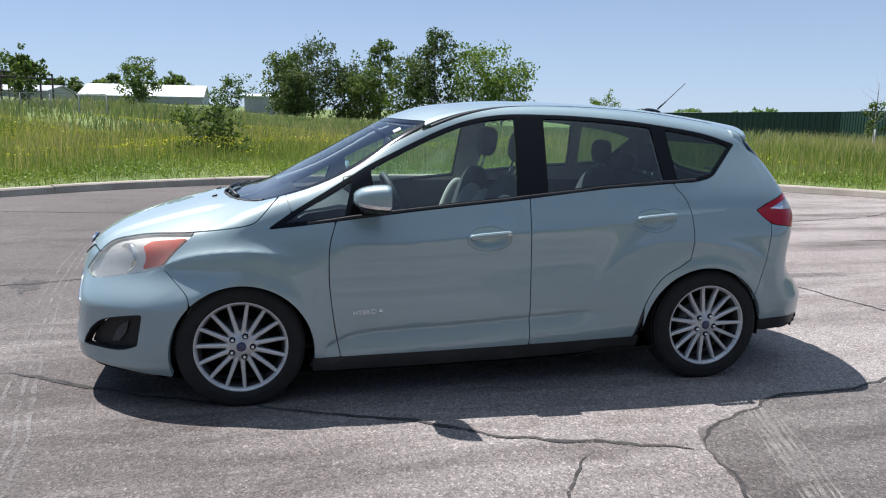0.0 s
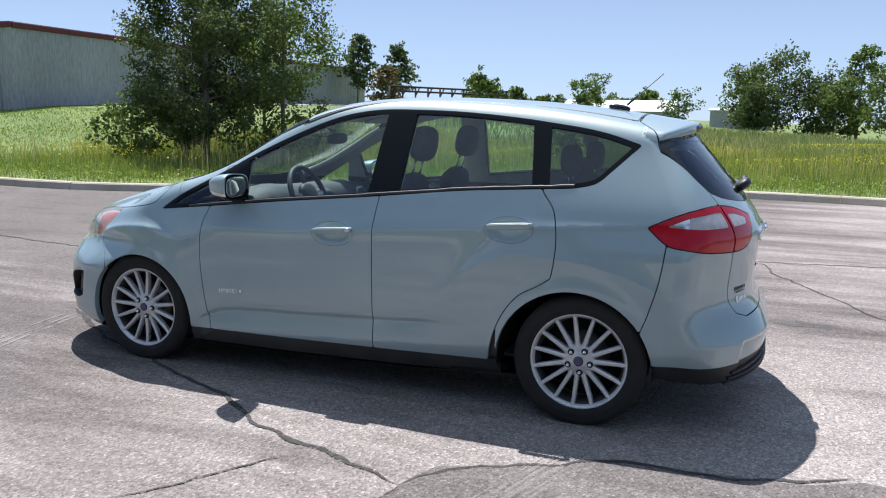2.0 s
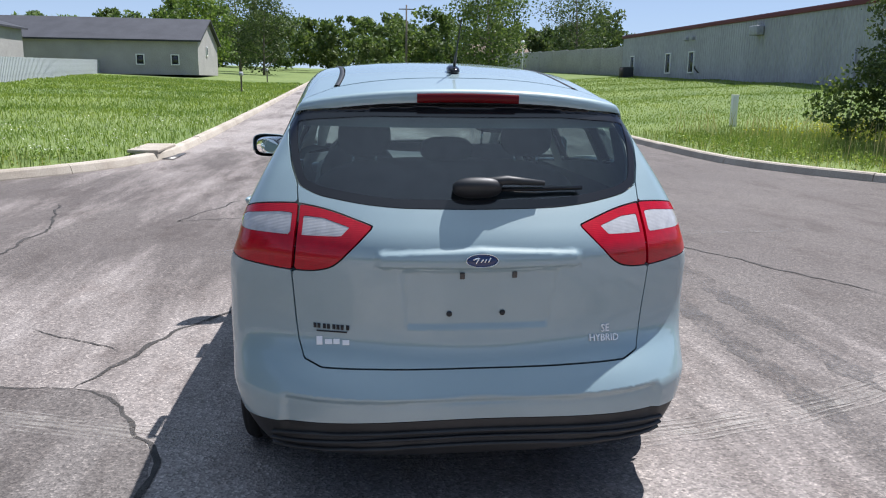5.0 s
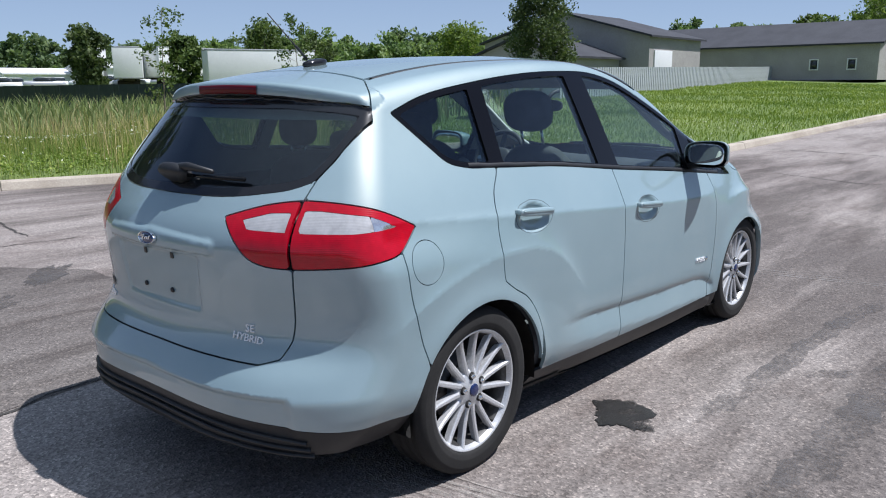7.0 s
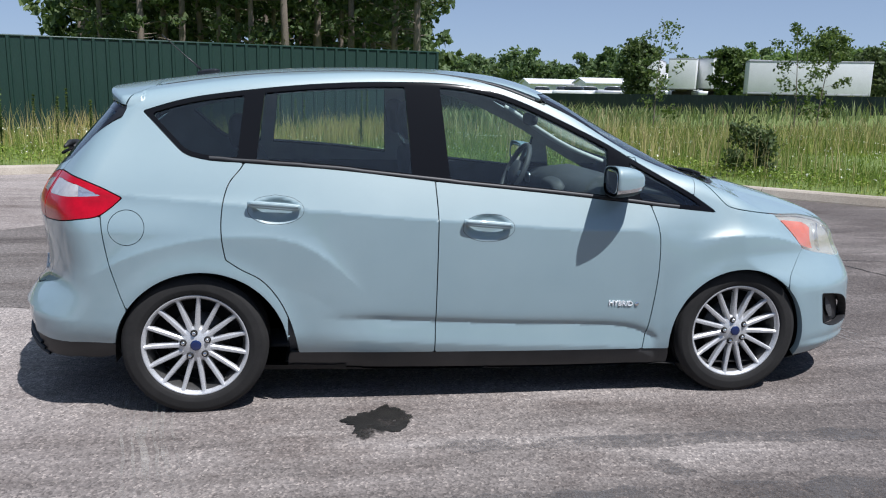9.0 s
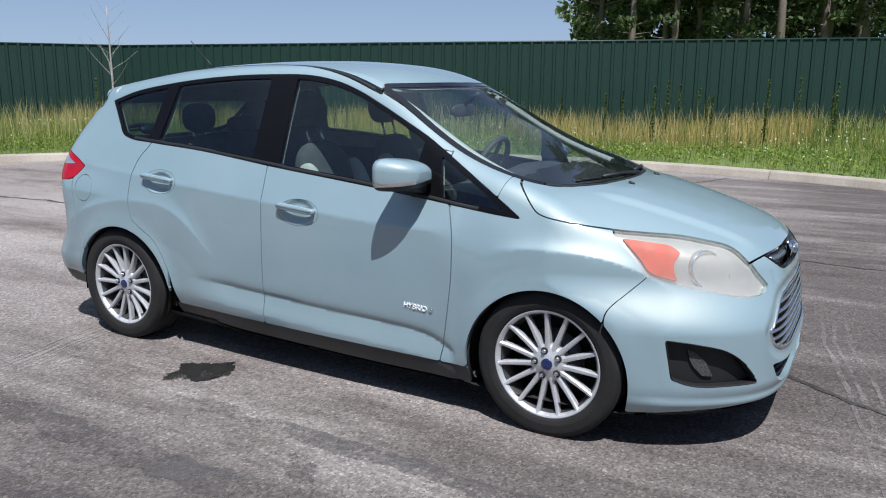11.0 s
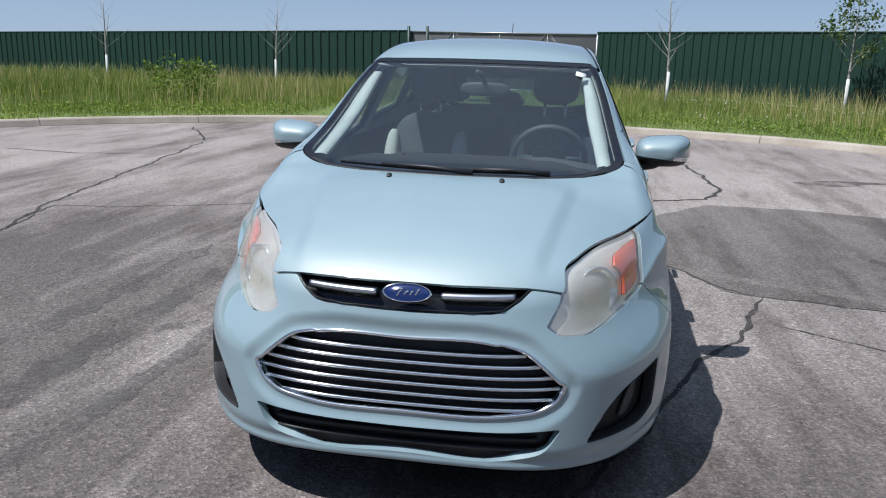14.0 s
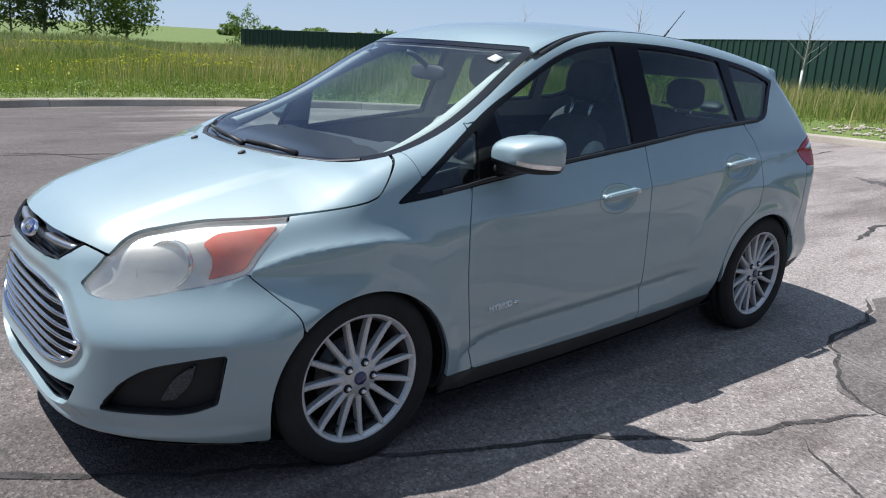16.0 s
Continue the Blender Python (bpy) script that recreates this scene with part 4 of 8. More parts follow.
panel("rear_valance", both(less(r_valance, r_hatch) - G, common), black_plastic, car, "grained black plastic lower bumper", 0.03, 0.004)
def on_skins(a, b, axis):
    """Points of the skin seen along an axis: 'x+' from the front, 'x-' from behind, 'y' from the side, 'z' from above."""
    a, b = np.asarray(a, dtype=float)[:, None], np.asarray(b, dtype=float)[:, None]
    lo, hi = {"x+": (2.4, 0.6), "x-": (-2.4, -0.6), "y": (1.1, 0.15), "z": (1.75, 0.4)}[axis]
    d = np.linspace(lo, hi, 120)[None, :] + 0 * a
    x, y, z = {"x": (d, a + 0 * d, b + 0 * d), "y": (a + 0 * d, d, b + 0 * d), "z": (a + 0 * d, b + 0 * d, d)}[axis[0]]
    k = np.argmax(skin(x, y, z) > 0, axis=1)
    r = np.arange(len(k))
    p = np.stack([x[r, k], y[r, k], z[r, k]], 1)
    for _ in range(4):
        g = skin_grad(p)
        p = p - g * (skin(p[:, 0], p[:, 1], p[:, 2]) / np.maximum((g * g).sum(1), 0.05))[:, None]
    g = -skin_grad(p)
    return p, g / np.linalg.norm(g, axis=1)[:, None]


def on_skin(a, b, axis):
    p, n = on_skins([a], [b], axis)
    return p[0], n[0]


def bead(name, outline, axis, mat, width, height, sink=0.0, closed=True, side=0, parent=None, label="", times=2):
    """A strip along an outline on the skin; side 0 mirrors the outline at the middle first."""
    o = np.array(outline, dtype=float)
    if closed and times:
        o = rounded(o, times)
    pts, nor = on_skins(o[:, 0], o[:, 1], axis)
    if side < 0:
        pts, nor = pts * (1, -1, 1), nor * (1, -1, 1)
    m = len(pts)
    nxt = np.roll(pts, -1, 0) if closed else np.vstack([pts[1:], 2 * pts[-1:] - pts[-2:-1]])
    prv = np.roll(pts, 1, 0) if closed else np.vstack([2 * pts[:1] - pts[1:2], pts[:-1]])
    tan = nxt - prv
    tan /= np.maximum(np.linalg.norm(tan, axis=1), 1e-9)[:, None]
    out = np.cross(tan, nor)
    prof = [(-0.5, -1.0), (-0.5, 0.4), (-0.3, 0.9), (0.0, 1.0), (0.3, 0.9), (0.5, 0.4), (0.5, -1.0)]
    v = np.concatenate([pts + out * width * u + nor * (height * w - sink) for u, w in prof])
    faces = []
    for r in range(len(prof) - 1):
        for k in range(m if closed else m - 1):
            q = (k + 1) % m
            faces.append((r * m + k, r * m + q, (r + 1) * m + q, (r + 1) * m + k))
    ob = new(name, mesh_from(name, v, faces, [mat], True))
    ob.parent = parent
    if label:
        tagged(ob, label)
    return ob


# window bars and panes of each side, front to back
pane_f = both(0.64 - X + 0.13 * (Z - 1.0) - 0.03, X + 0.155 + 0.07 * (Z - 1.06))
pane_r = both(both(-0.335 - X - 0.05 * (Z - 1.1), X + 1.045 - 0.12 * (Z - 1.15)), 1.0)
pane_qf = X - 0.795 + 0.26 * (Z - 0.96)
pane_qr = -1.128 - X + 0.10 * (Z - 1.16)
frame_w = r_dlo - 0.020
panes = {"front_quarter_window": (pane_qf, side_glass), "front_door_window": (pane_f, side_glass), "rear_door_window": (pane_r, side_glass), "rear_quarter_window": (pane_qr, privacy_glass)}
pane_all = np.maximum.reduce([v[0] for v in panes.values()])
glass_any = both(frame_w, pane_all)
for side in (1, -1):
    panel("front_fender", r_fender, paint, car, side=side)
    fd = less(r_front_door, r_dlo) - G
    panel("front_door", both(fd, common), paint, car, side=side)
    panel("rear_door", both(less(r_rear_door, r_dlo) - G, common), paint, car, side=side)
    panel("sill", both(both(r_sill - G, arch), above), sill_grey, car, "grained black plastic sill", side=side, inset=0.006)
    q = both(r_quarter - G, common)
    if side < 0:
        fuel = 0.076 - np.hypot(X + 1.597, Z - 0.873)
        q = less(q, only(SIDE, fuel + 0.0015))
        panel("fuel_door", only(SIDE, fuel - 0.0015), paint, car, side=side)
    panel("rear_quarter_panel", q, paint, car, "roof rail, pillars and rear quarter in one pressing", side=side)
    panel("window_trim", both(r_dlo - 0.001, -glass_any), black_trim, car, "black window frame and pillar trim", 0.02, 0.0, side)
    for name, (f, mat) in panes.items():
        panel(name, both(frame_w, f) + 0.002, mat, car, "", 0, 0.007, side)
    # lamps
    head = r_head - G
    amber = both(inside(X, Z, ((1.575, 0.885), (1.66, 0.800), (1.71, 0.740), (1.79, 0.718), (1.815, 0.722), (1.800, 0.755), (1.797, 0.795), (1.812, 0.832), (1.77, 0.858), (1.70, 0.870)), 1), head - 0.012)
    lamp = panel("headlamp", head, head_haze, car, "hazed headlamp with an amber turn lamp", 0.0, 0.001, side)
    if lamp:
        panel("lamp_backing", less(head + 0.004, amber), head_back, lamp, "pale silvery lamp backing", 0.0, 0.022, side)
        panel("amber_lens", amber - 0.001, head_amber, lamp, "amber turn lamp lens", 0.010, 0.010, side)
        for hx, hz, k, name in ((1.915, 0.768, 1.0, "lamp_bowl"), (2.025, 0.728, 0.55, "high_beam_bowl")):
            bm = lathe([(0.0, 0.012), (0.024, 0.010), (0.042, 0.004), (0.052, -0.003), (0.058, -0.004), (0.066, 0.006), (0.073, 0.014), (0.077, 0.014), (0.079, -0.02)], 40)
            p, n = on_skins([hx], [hz], "y")
            q = (Vector(n[0]) + Vector((0.5, 0, 0))).to_track_quat('Z', 'Y').to_matrix().to_4x4() @ Matrix.Diagonal((k, k, k, 1))
            q.translation = Vector(p[0]) - Vector(n[0]) * 0.040
            bmesh.ops.transform(bm, matrix=Matrix.Diagonal((1, side, 1, 1)) @ q, verts=bm.verts)
            if side < 0:
                bmesh.ops.reverse_faces(bm, faces=bm.faces)
            part(name, bm, bowl_silver, lamp, "silvery round reflector")
    tail = r_tail_out - G
    clear = both(inside(X, Z, ((-1.70, 1.008), (-1.80, 1.052), (-1.90, 1.070), (-2.1, 1.070), (-2.1, 1.000), (-1.86, 1.000)), 0), tail - 0.014)
    bulb = both(clear, -1.80 - X)
    tl = panel("tail_lamp", less(tail, clear), lamp_red, car, "red tail lamp with a clear reversing stripe", side=side, inset=0.0)
    if tl:
        panel("clear_lens", less(clear, bulb), lamp_silver, tl, "clear lamp lens", 0.004, 0.001, side)
        panel("reversing_lens", bulb - 0.0008, lamp_clear, tl, "ribbed clear lens", 0.004, 0.001, side)
    tin = r_tail_in - G
    clear = both(inside(Y, Z, ((0.43, 1.035), (0.52, 1.060), (0.66, 1.066), (0.66, 1.0), (0.46, 1.005)), 0), tin - 0.014)
    tl = panel("tailgate_lamp", less(tin, clear), lamp_red, car, "red lamp on the tailgate with a clear inset", side=side)
    if tl:
        panel("clear_lens", clear - 0.0008, lamp_clear, tl, "ribbed clear lens", 0.004, 0.001, side)
    panel("fog_mesh", only((X > 1.7) & (Y > 0.5), inside(X, Z, ((1.895, 0.468), (1.915, 0.40), (1.955, 0.350), (1.995, 0.346), (1.955, 0.42)), 1)), fog_grey, car, "grey perforated fog lamp insert", 0.006, 0.034, side)
    panel("fog_recess", r_fog - 0.001, fog_black, car, "black plastic fog lamp recess", 0.0, 0.045, side)


def mirrored(half):
    """A closed outline from its half at y >= 0, listed from the middle to the middle."""
    h = [p for p in half if p[0] >= 0]
    return h + [(-a, b) for a, b in h[::-1] if a > 0]


def coarse(ob, step=0.035):
    """Merges the points of a hidden liner that lie in one small cell."""
    me = ob.data
    n = len(me.vertices)
    p, t = np.empty(n * 3, np.float32), np.empty(len(me.polygons) * 3, np.int32)
    me.vertices.foreach_get("co", p)
    me.loops.foreach_get("vertex_index", t)
    p, t = p.reshape(-1, 3), t.reshape(-1, 3)
    _, first, inv = np.unique(np.round(p / step).astype(int), axis=0, return_index=True, return_inverse=True)
    t = inv.reshape(-1)[t]
    t = t[(t[:, 0] != t[:, 1]) & (t[:, 1] != t[:, 2]) & (t[:, 0] != t[:, 2])]
    ob.data = tri_mesh(me.name, p[first], t, me.materials[0], True)
    return ob


panel("upper_grille_backing", r_ugrille + 0.012, black_gloss, car, "black upper grille backing", 0.0, 0.045)
panel("lower_grille_backing", r_lgrille + 0.012, black_plastic, car, "black lower grille backing", 0.0, 0.06)
panel("intake_backing", r_intake + 0.012, black_plastic, car, "black lower intake", 0.0, 0.05)
# the shell inside: door cards, pillars, floor and headlining
openings = np.maximum.reduce([glass_any, r_wind - 0.03, both(r_rglass - 0.022, 1.368 - Z)])
shell = both(both(-openings - 0.004, arch), np.where(X > 1.12, -1.0, 1.0))
panel("cabin_trim", both(shell, 1.055 - Z - 0.0 * X), trim_dark, car, "dark plastic door cards and pillar trim", 0, 0.035)
panel("headlining", both(shell, Z - 1.050), trim_pale, car, "pale grey headlining and pillar trim", 0, 0.035)
coarse(panel("nose_liner", both(both(np.where((X > 1.05), 1.0, -1.0), arch), -(holes + 0.02)), under, car, "", 0, 0.09))
coarse(panel("underbody", r_floor + 0.02, under, car, "dark underbody", 0, 0.0))
# ---- the car: grilles, trim strips and fittings ----
bead("lower_grille_surround", mirrored([(0.0, 0.638), (0.31, 0.632), (0.37, 0.616), (0.44, 0.565), (0.503, 0.510), (0.487, 0.472), (0.43, 0.432), (0.36, 0.416), (0.0, 0.402)]), "x+", chrome, 0.011, 0.008, 0.002, parent=car, label="bright chrome grille surround")
bead("upper_grille_surround", [(-0.378, 0.794), (-0.345, 0.765), (-0.300, 0.738), (-0.206, 0.729), (0.0, 0.726), (0.206, 0.729), (0.300, 0.738), (0.345, 0.765), (0.378, 0.794)], "x+", black_gloss, 0.006, 0.012, 0.006, closed=False, parent=car, label="glossy black grille edge")


def grille_bar(name, half, z_of, radius, inset, mat, y0=0.0, label=""):
    """A bar across the grille that follows the nose; from y0 to half, both ways when y0 is 0."""
    ys = np.linspace(-half if y0 == 0.0 else y0, half, 25)
    p, n = on_skins(ys, [z_of(y) for y in ys], "x+")
    pts = p - n * inset
    pts[:, 0] = np.polyval(np.polyfit(ys, pts[:, 0], 4), ys)
    pts[:, 1], pts[:, 2] = ys, [z_of(y) for y in ys]
    bm = bmesh.new()
    rows = []
    for p in pts:
        rows.append([bm.verts.new((p[0] + dx, p[1], p[2] + dz)) for dx, dz in ((-0.035, -0.6 * radius), (0.0, -radius), (0.006, 0.0), (0.0, radius), (-0.035, 0.6 * radius))])
    for a, b in zip(rows, rows[1:]):
        for k in range(5):
            bm.faces.new((a[k], a[(k + 1) % 5], b[(k + 1) % 5], b[k]))
    bm.faces.new(rows[0])
    bm.faces.new(rows[-1][::-1])
    return part(name, bm, mat, car, label)


for k in range(6):
    z = 0.430 + k * 0.0345
    half = float(np.interp(z, (0.415, 0.432, 0.472, 0.51, 0.565, 0.616, 0.634), (0.36, 0.43, 0.487, 0.503, 0.44, 0.37, 0.31))) - 0.008
    grille_bar("grille_slat", half, lambda y, z=z: z - 0.008 + 0.010 * (y / 0.5) ** 2, 0.0062, 0.010, chrome, 0.0, "chrome grille slat")
for s in (1, -1):
    a, b = (0.105, 0.335) if s > 0 else (-0.335, -0.105)
    grille_bar("upper_grille_bar", b, lambda y: 0.765 + 0.02 * abs(y), 0.012, 0.012, satin, a, "satin chrome bar beside the badge")
for z in (0.29, 0.325):
    grille_bar("intake_slat", 0.43, lambda y, z=z: z + 0.01 * abs(y), 0.005, 0.03, black_plastic)
MOULD = [(-1.47, 0.474), (-1.14, 0.452), (-0.84, 0.458), (-0.53, 0.474), (-0.25, 0.505), (-0.02, 0.534), (0.15, 0.562), (0.29, 0.588)]
mould_y = spline([p[0] for p in MOULD], [p[1] for p in MOULD])
for side in (1, -1):
    bead("roof_moulding", [(x, float(mould_y(x))) for x in np.linspace(-1.47, 0.29, 30)], "z", black_plastic, 0.018, 0.006, 0.004, closed=False, side=side, parent=car, label="black rubber roof strip")
    bead("fog_recess_edge", [(1.808, 0.505), (1.838, 0.345), (1.90, 0.322), (2.05, 0.316), (2.128, 0.316), (2.102, 0.372), (2.02, 0.458), (1.92, 0.488)], "y", fog_black, 0.006, 0.020, 0.018, side=side, parent=car, times=1)
    # bright lower line of the door frame is dark rubber here
    bead("waist_moulding", [(x, float(np.interp(x, (-1.28, -1.12, -0.704, -0.168, 0.367, 0.847, 1.12), (1.176, 1.163, 1.136, 1.078, 1.026, 0.974, 0.942)))) for x in np.linspace(-1.25, 0.98, 40)], "y", black_plastic, 0.016, 0.003, 0.001, closed=False, side=side, parent=car, label="dark rubber waist strip")
for z in (0.300, 0.325, 0.350):
    pts = [(y, z - 0.058 * (y / 0.8) ** 2 + 0.012) for y in np.linspace(-0.70, 0.70, 29)]
    bead("valance_rib", pts, "x-", black_plastic, 0.012, 0.014, 0.004, closed=False, parent=car)


def superbox(ax, ay, az, p=3.0, nu=28, nv=18):
    """A rounded block: a superellipsoid with half sizes ax, ay, az."""
    bm = bmesh.new()

    def sg(v, e):
        return math.copysign(abs(v) ** e, v)
    rows = []
    for j in range(nv + 1):
        b = -math.pi / 2 + math.pi * j / nv
        rows.append([bm.verts.new((ax * sg(math.cos(b), 2 / p) * sg(math.cos(a), 2 / p), ay * sg(math.cos(b), 2 / p) * sg(math.sin(a), 2 / p), az * sg(math.sin(b), 2 / p))) for a in (2 * math.pi * k / nu for k in range(nu))])
    for a, b in zip(rows, rows[1:]):
        for k in range(nu):
            bm.faces.new((a[k], a[(k + 1) % nu], b[(k + 1) % nu], b[k]))
    bmesh.ops.remove_doubles(bm, verts=bm.verts, dist=1e-5)
    return bm


def moved(bm, m):
    bmesh.ops.transform(bm, matrix=m, verts=bm.verts)
    return bm


def wheel_parts(x, side):
    hub = new("wheel")
    hub.parent = car
    tagged(hub, "silver fifteen-spoke alloy wheel with a black tyre")
    hub.matrix_basis = Matrix.Translation((x, side * 0.762, 0.325)) @ Matrix.Rotation(radians(-90 * side), 4, 'X') @ Matrix.Rotation(0.3 + x, 4, 'Z')
    prof = [(0.2335, 0.080), (0.240, 0.096), (0.250, 0.101), (0.262, 0.1035), (0.266, 0.105), (0.270, 0.104), (0.296, 0.106), (0.300, 0.1045), (0.312, 0.099), (0.320, 0.090), (0.3245, 0.078)]
    for zc in (0.062, 0.022, -0.022, -0.062):
        prof += [(0.3262, zc + 0.0155), (0.3265, zc - 0.0125), (0.319, zc - 0.0135), (0.319, zc - 0.0225)]
    prof = prof[:-2] + [(0.3245, -0.078), (0.320, -0.090), (0.312, -0.099), (0.296, -0.106), (0.262, -0.1035), (0.240, -0.096), (0.2335, -0.080)]
    part("tyre", lathe(prof, 96), rubber, hub, "black road tyre with a dusty sidewall")
    part("rim", lathe([(0.2345, -0.08), (0.225, -0.06), (0.205, -0.02), (0.204, 0.03), (0.213, 0.066), (0.219, 0.076)], 80), shaded_alloy, hub, "wheel barrel with its shade put into the dark colour")
    part("rim_lip", lathe([(0.2185, 0.072), (0.222, 0.080), (0.2285, 0.0905), (0.2345, 0.0955), (0.2385, 0.0945), (0.2385, 0.086), (0.236, 0.07)], 80), alloy, hub, "silver rim lip")
    part("brake_disc", lathe([(0.0, 0.005), (0.14, 0.005), (0.14, -0.005), (0.0, -0.005)], 48), steel, hub, "dull steel brake disc")
    part("wheel_back", lathe([(0.0, -0.06), (0.21, -0.06), (0.21, -0.055), (0.0, -0.055)], 40), under, hub)
    part("hub_face", lathe([(0.0, 0.083), (0.034, 0.083), (0.040, 0.080), (0.070, 0.074), (0.082, 0.066), (0.084, 0.05), (0.084, 0.02), (0.0, 0.02)], 48), alloy, hub, "silver hub face")
    part("hub_cap", lathe([(0.0, 0.0905), (0.018, 0.0905), (0.023, 0.089), (0.025, 0.086), (0.025, 0.080)], 36), badge_blue, hub, "dark blue hub cap")
    for k in range(5):
        a = 2 * math.pi * k / 5 + 0.2
        part("lug_pocket", moved(lathe([(0.0, 0.0), (0.0150, 0.0), (0.0165, -0.004)], 16), Matrix.Translation((0.057 * math.cos(a), 0.057 * math.sin(a), 0.0815))), under, hub, "dark lug nut pocket")
        part("lug_nut", moved(lathe([(0.0, 0.012), (0.006, 0.012), (0.0085, 0.010), (0.0100, 0.003), (0.0102, -0.002)], 6), Matrix.Translation((0.057 * math.cos(a), 0.057 * math.sin(a), 0.0815))), chrome, hub, "chrome lug nut")
    first = None
    for k in range(15):
        a = 2 * math.pi * k / 15
        if first is None:
            bm = bmesh.new()
            rows = []
            for r, w, top, bot in ((0.062, 0.0125, 0.076, 0.040), (0.10, 0.0118, 0.0755, 0.045), (0.15, 0.0110, 0.078, 0.050), (0.195, 0.0102, 0.082, 0.055), (0.222, 0.0096, 0.0875, 0.062), (0.2335, 0.0080, 0.0935, 0.07)):
                rows.append([bm.verts.new((r, -w, bot)), bm.verts.new((r, -w * 0.95, top - 0.005)), bm.verts.new((r, -w * 0.45, top)), bm.verts.new((r, w * 0.45, top)), bm.verts.new((r, w * 0.95, top - 0.005)), bm.verts.new((r, w, bot))])
            for u, v in zip(rows, rows[1:]):
                for q in range(6):
                    bm.faces.new((u[q], u[(q + 1) % 6], v[(q + 1) % 6], v[q]))
            bm.faces.new(rows[0])
            bm.faces.new(rows[-1][::-1])
            first = part("spoke", bm, alloy, hub, "", False)
            ob = first
        else:
            ob = new("spoke", first.data)
            ob.parent = hub
        ob.matrix_basis = Matrix.Rotation(a, 4, 'Z')
    valve = part("valve", moved(tube([(0, 0, 0), (0, 0, 0.03)], 0.004, 8), Matrix.Translation((0.208, 0.02, 0.05))), rubber, hub)
    return hub


for x in (AXLE_F, AXLE_R):
    for side in (1, -1):
        wheel_parts(x, side)
        # the arch liner: a dark half drum
        c = (1.318, 0.365) if x > 0 else (-1.292, 0.385)
        bm = bmesh.new()
        rows = []
        for k in range(25):
            a = radians(-6 + 192 * k / 24)
            rows.append([bm.verts.new((c[0] + c[1] * math.cos(a), side * y, 0.29 + c[1] * math.sin(a))) for y in (0.46, 0.84)])
        for u, v in zip(rows, rows[1:]):
            bm.faces.new((u[0], u[1], v[1], v[0]))
        bm.faces.new([r[0] for r in rows])
        bmesh.ops.solidify(bm, geom=bm.faces[:], thickness=-0.004)
        part("arch_liner", bm, under, car, "dark wheel arch liner")


def door_handle(cx, cz, side, lock):
    h = new("door_handle")
    h.parent = car
    tagged(h, "body-coloured pull handle with a bright inlay")
    y0 = float(side_skin(np.array([cx + 0.14]), np.array([cz]))[0]) + 0.022
    tilt = radians(4.5 * 1)
    m = Matrix.Translation((cx, side * y0, cz)) @ Matrix.Rotation(tilt, 4, 'Y')
    bead("handle_dish_edge", [(cx + 0.007 + 0.124 * math.cos(q), cz - 0.022 + 0.064 * math.sin(q)) for q in np.linspace(0, 6.2, 36)], "y", black_plastic, 0.0016, 0.0006, 0.0, side=side, parent=h, times=0)
    part("grip", moved(superbox(0.118, 0.013, 0.0165, 4.0, 36, 12), m), paint, h)
    part("inlay", moved(superbox(0.108, 0.004, 0.006, 4.0, 24, 8), m @ Matrix.Translation((0, side * 0.0115, 0.004))), paint, h)
    for dx in (-0.10, 0.10):
        part("mount", moved(superbox(0.014, 0.022, 0.012, 3.0, 12, 8), m @ Matrix.Translation((dx, -side * 0.016, 0))), paint, h)
    if lock:
        part("lock_cap", moved(superbox(0.013, 0.004, 0.010, 3.0, 14, 8), m @ Matrix.Translation((-0.098, side * 0.0115, 0))), satin, h, "key lock cap")
    return h


for side in (1, -1):
    door_handle(-0.962, 0.972, side, False)
    door_handle(0.012, 0.888, side, side > 0)


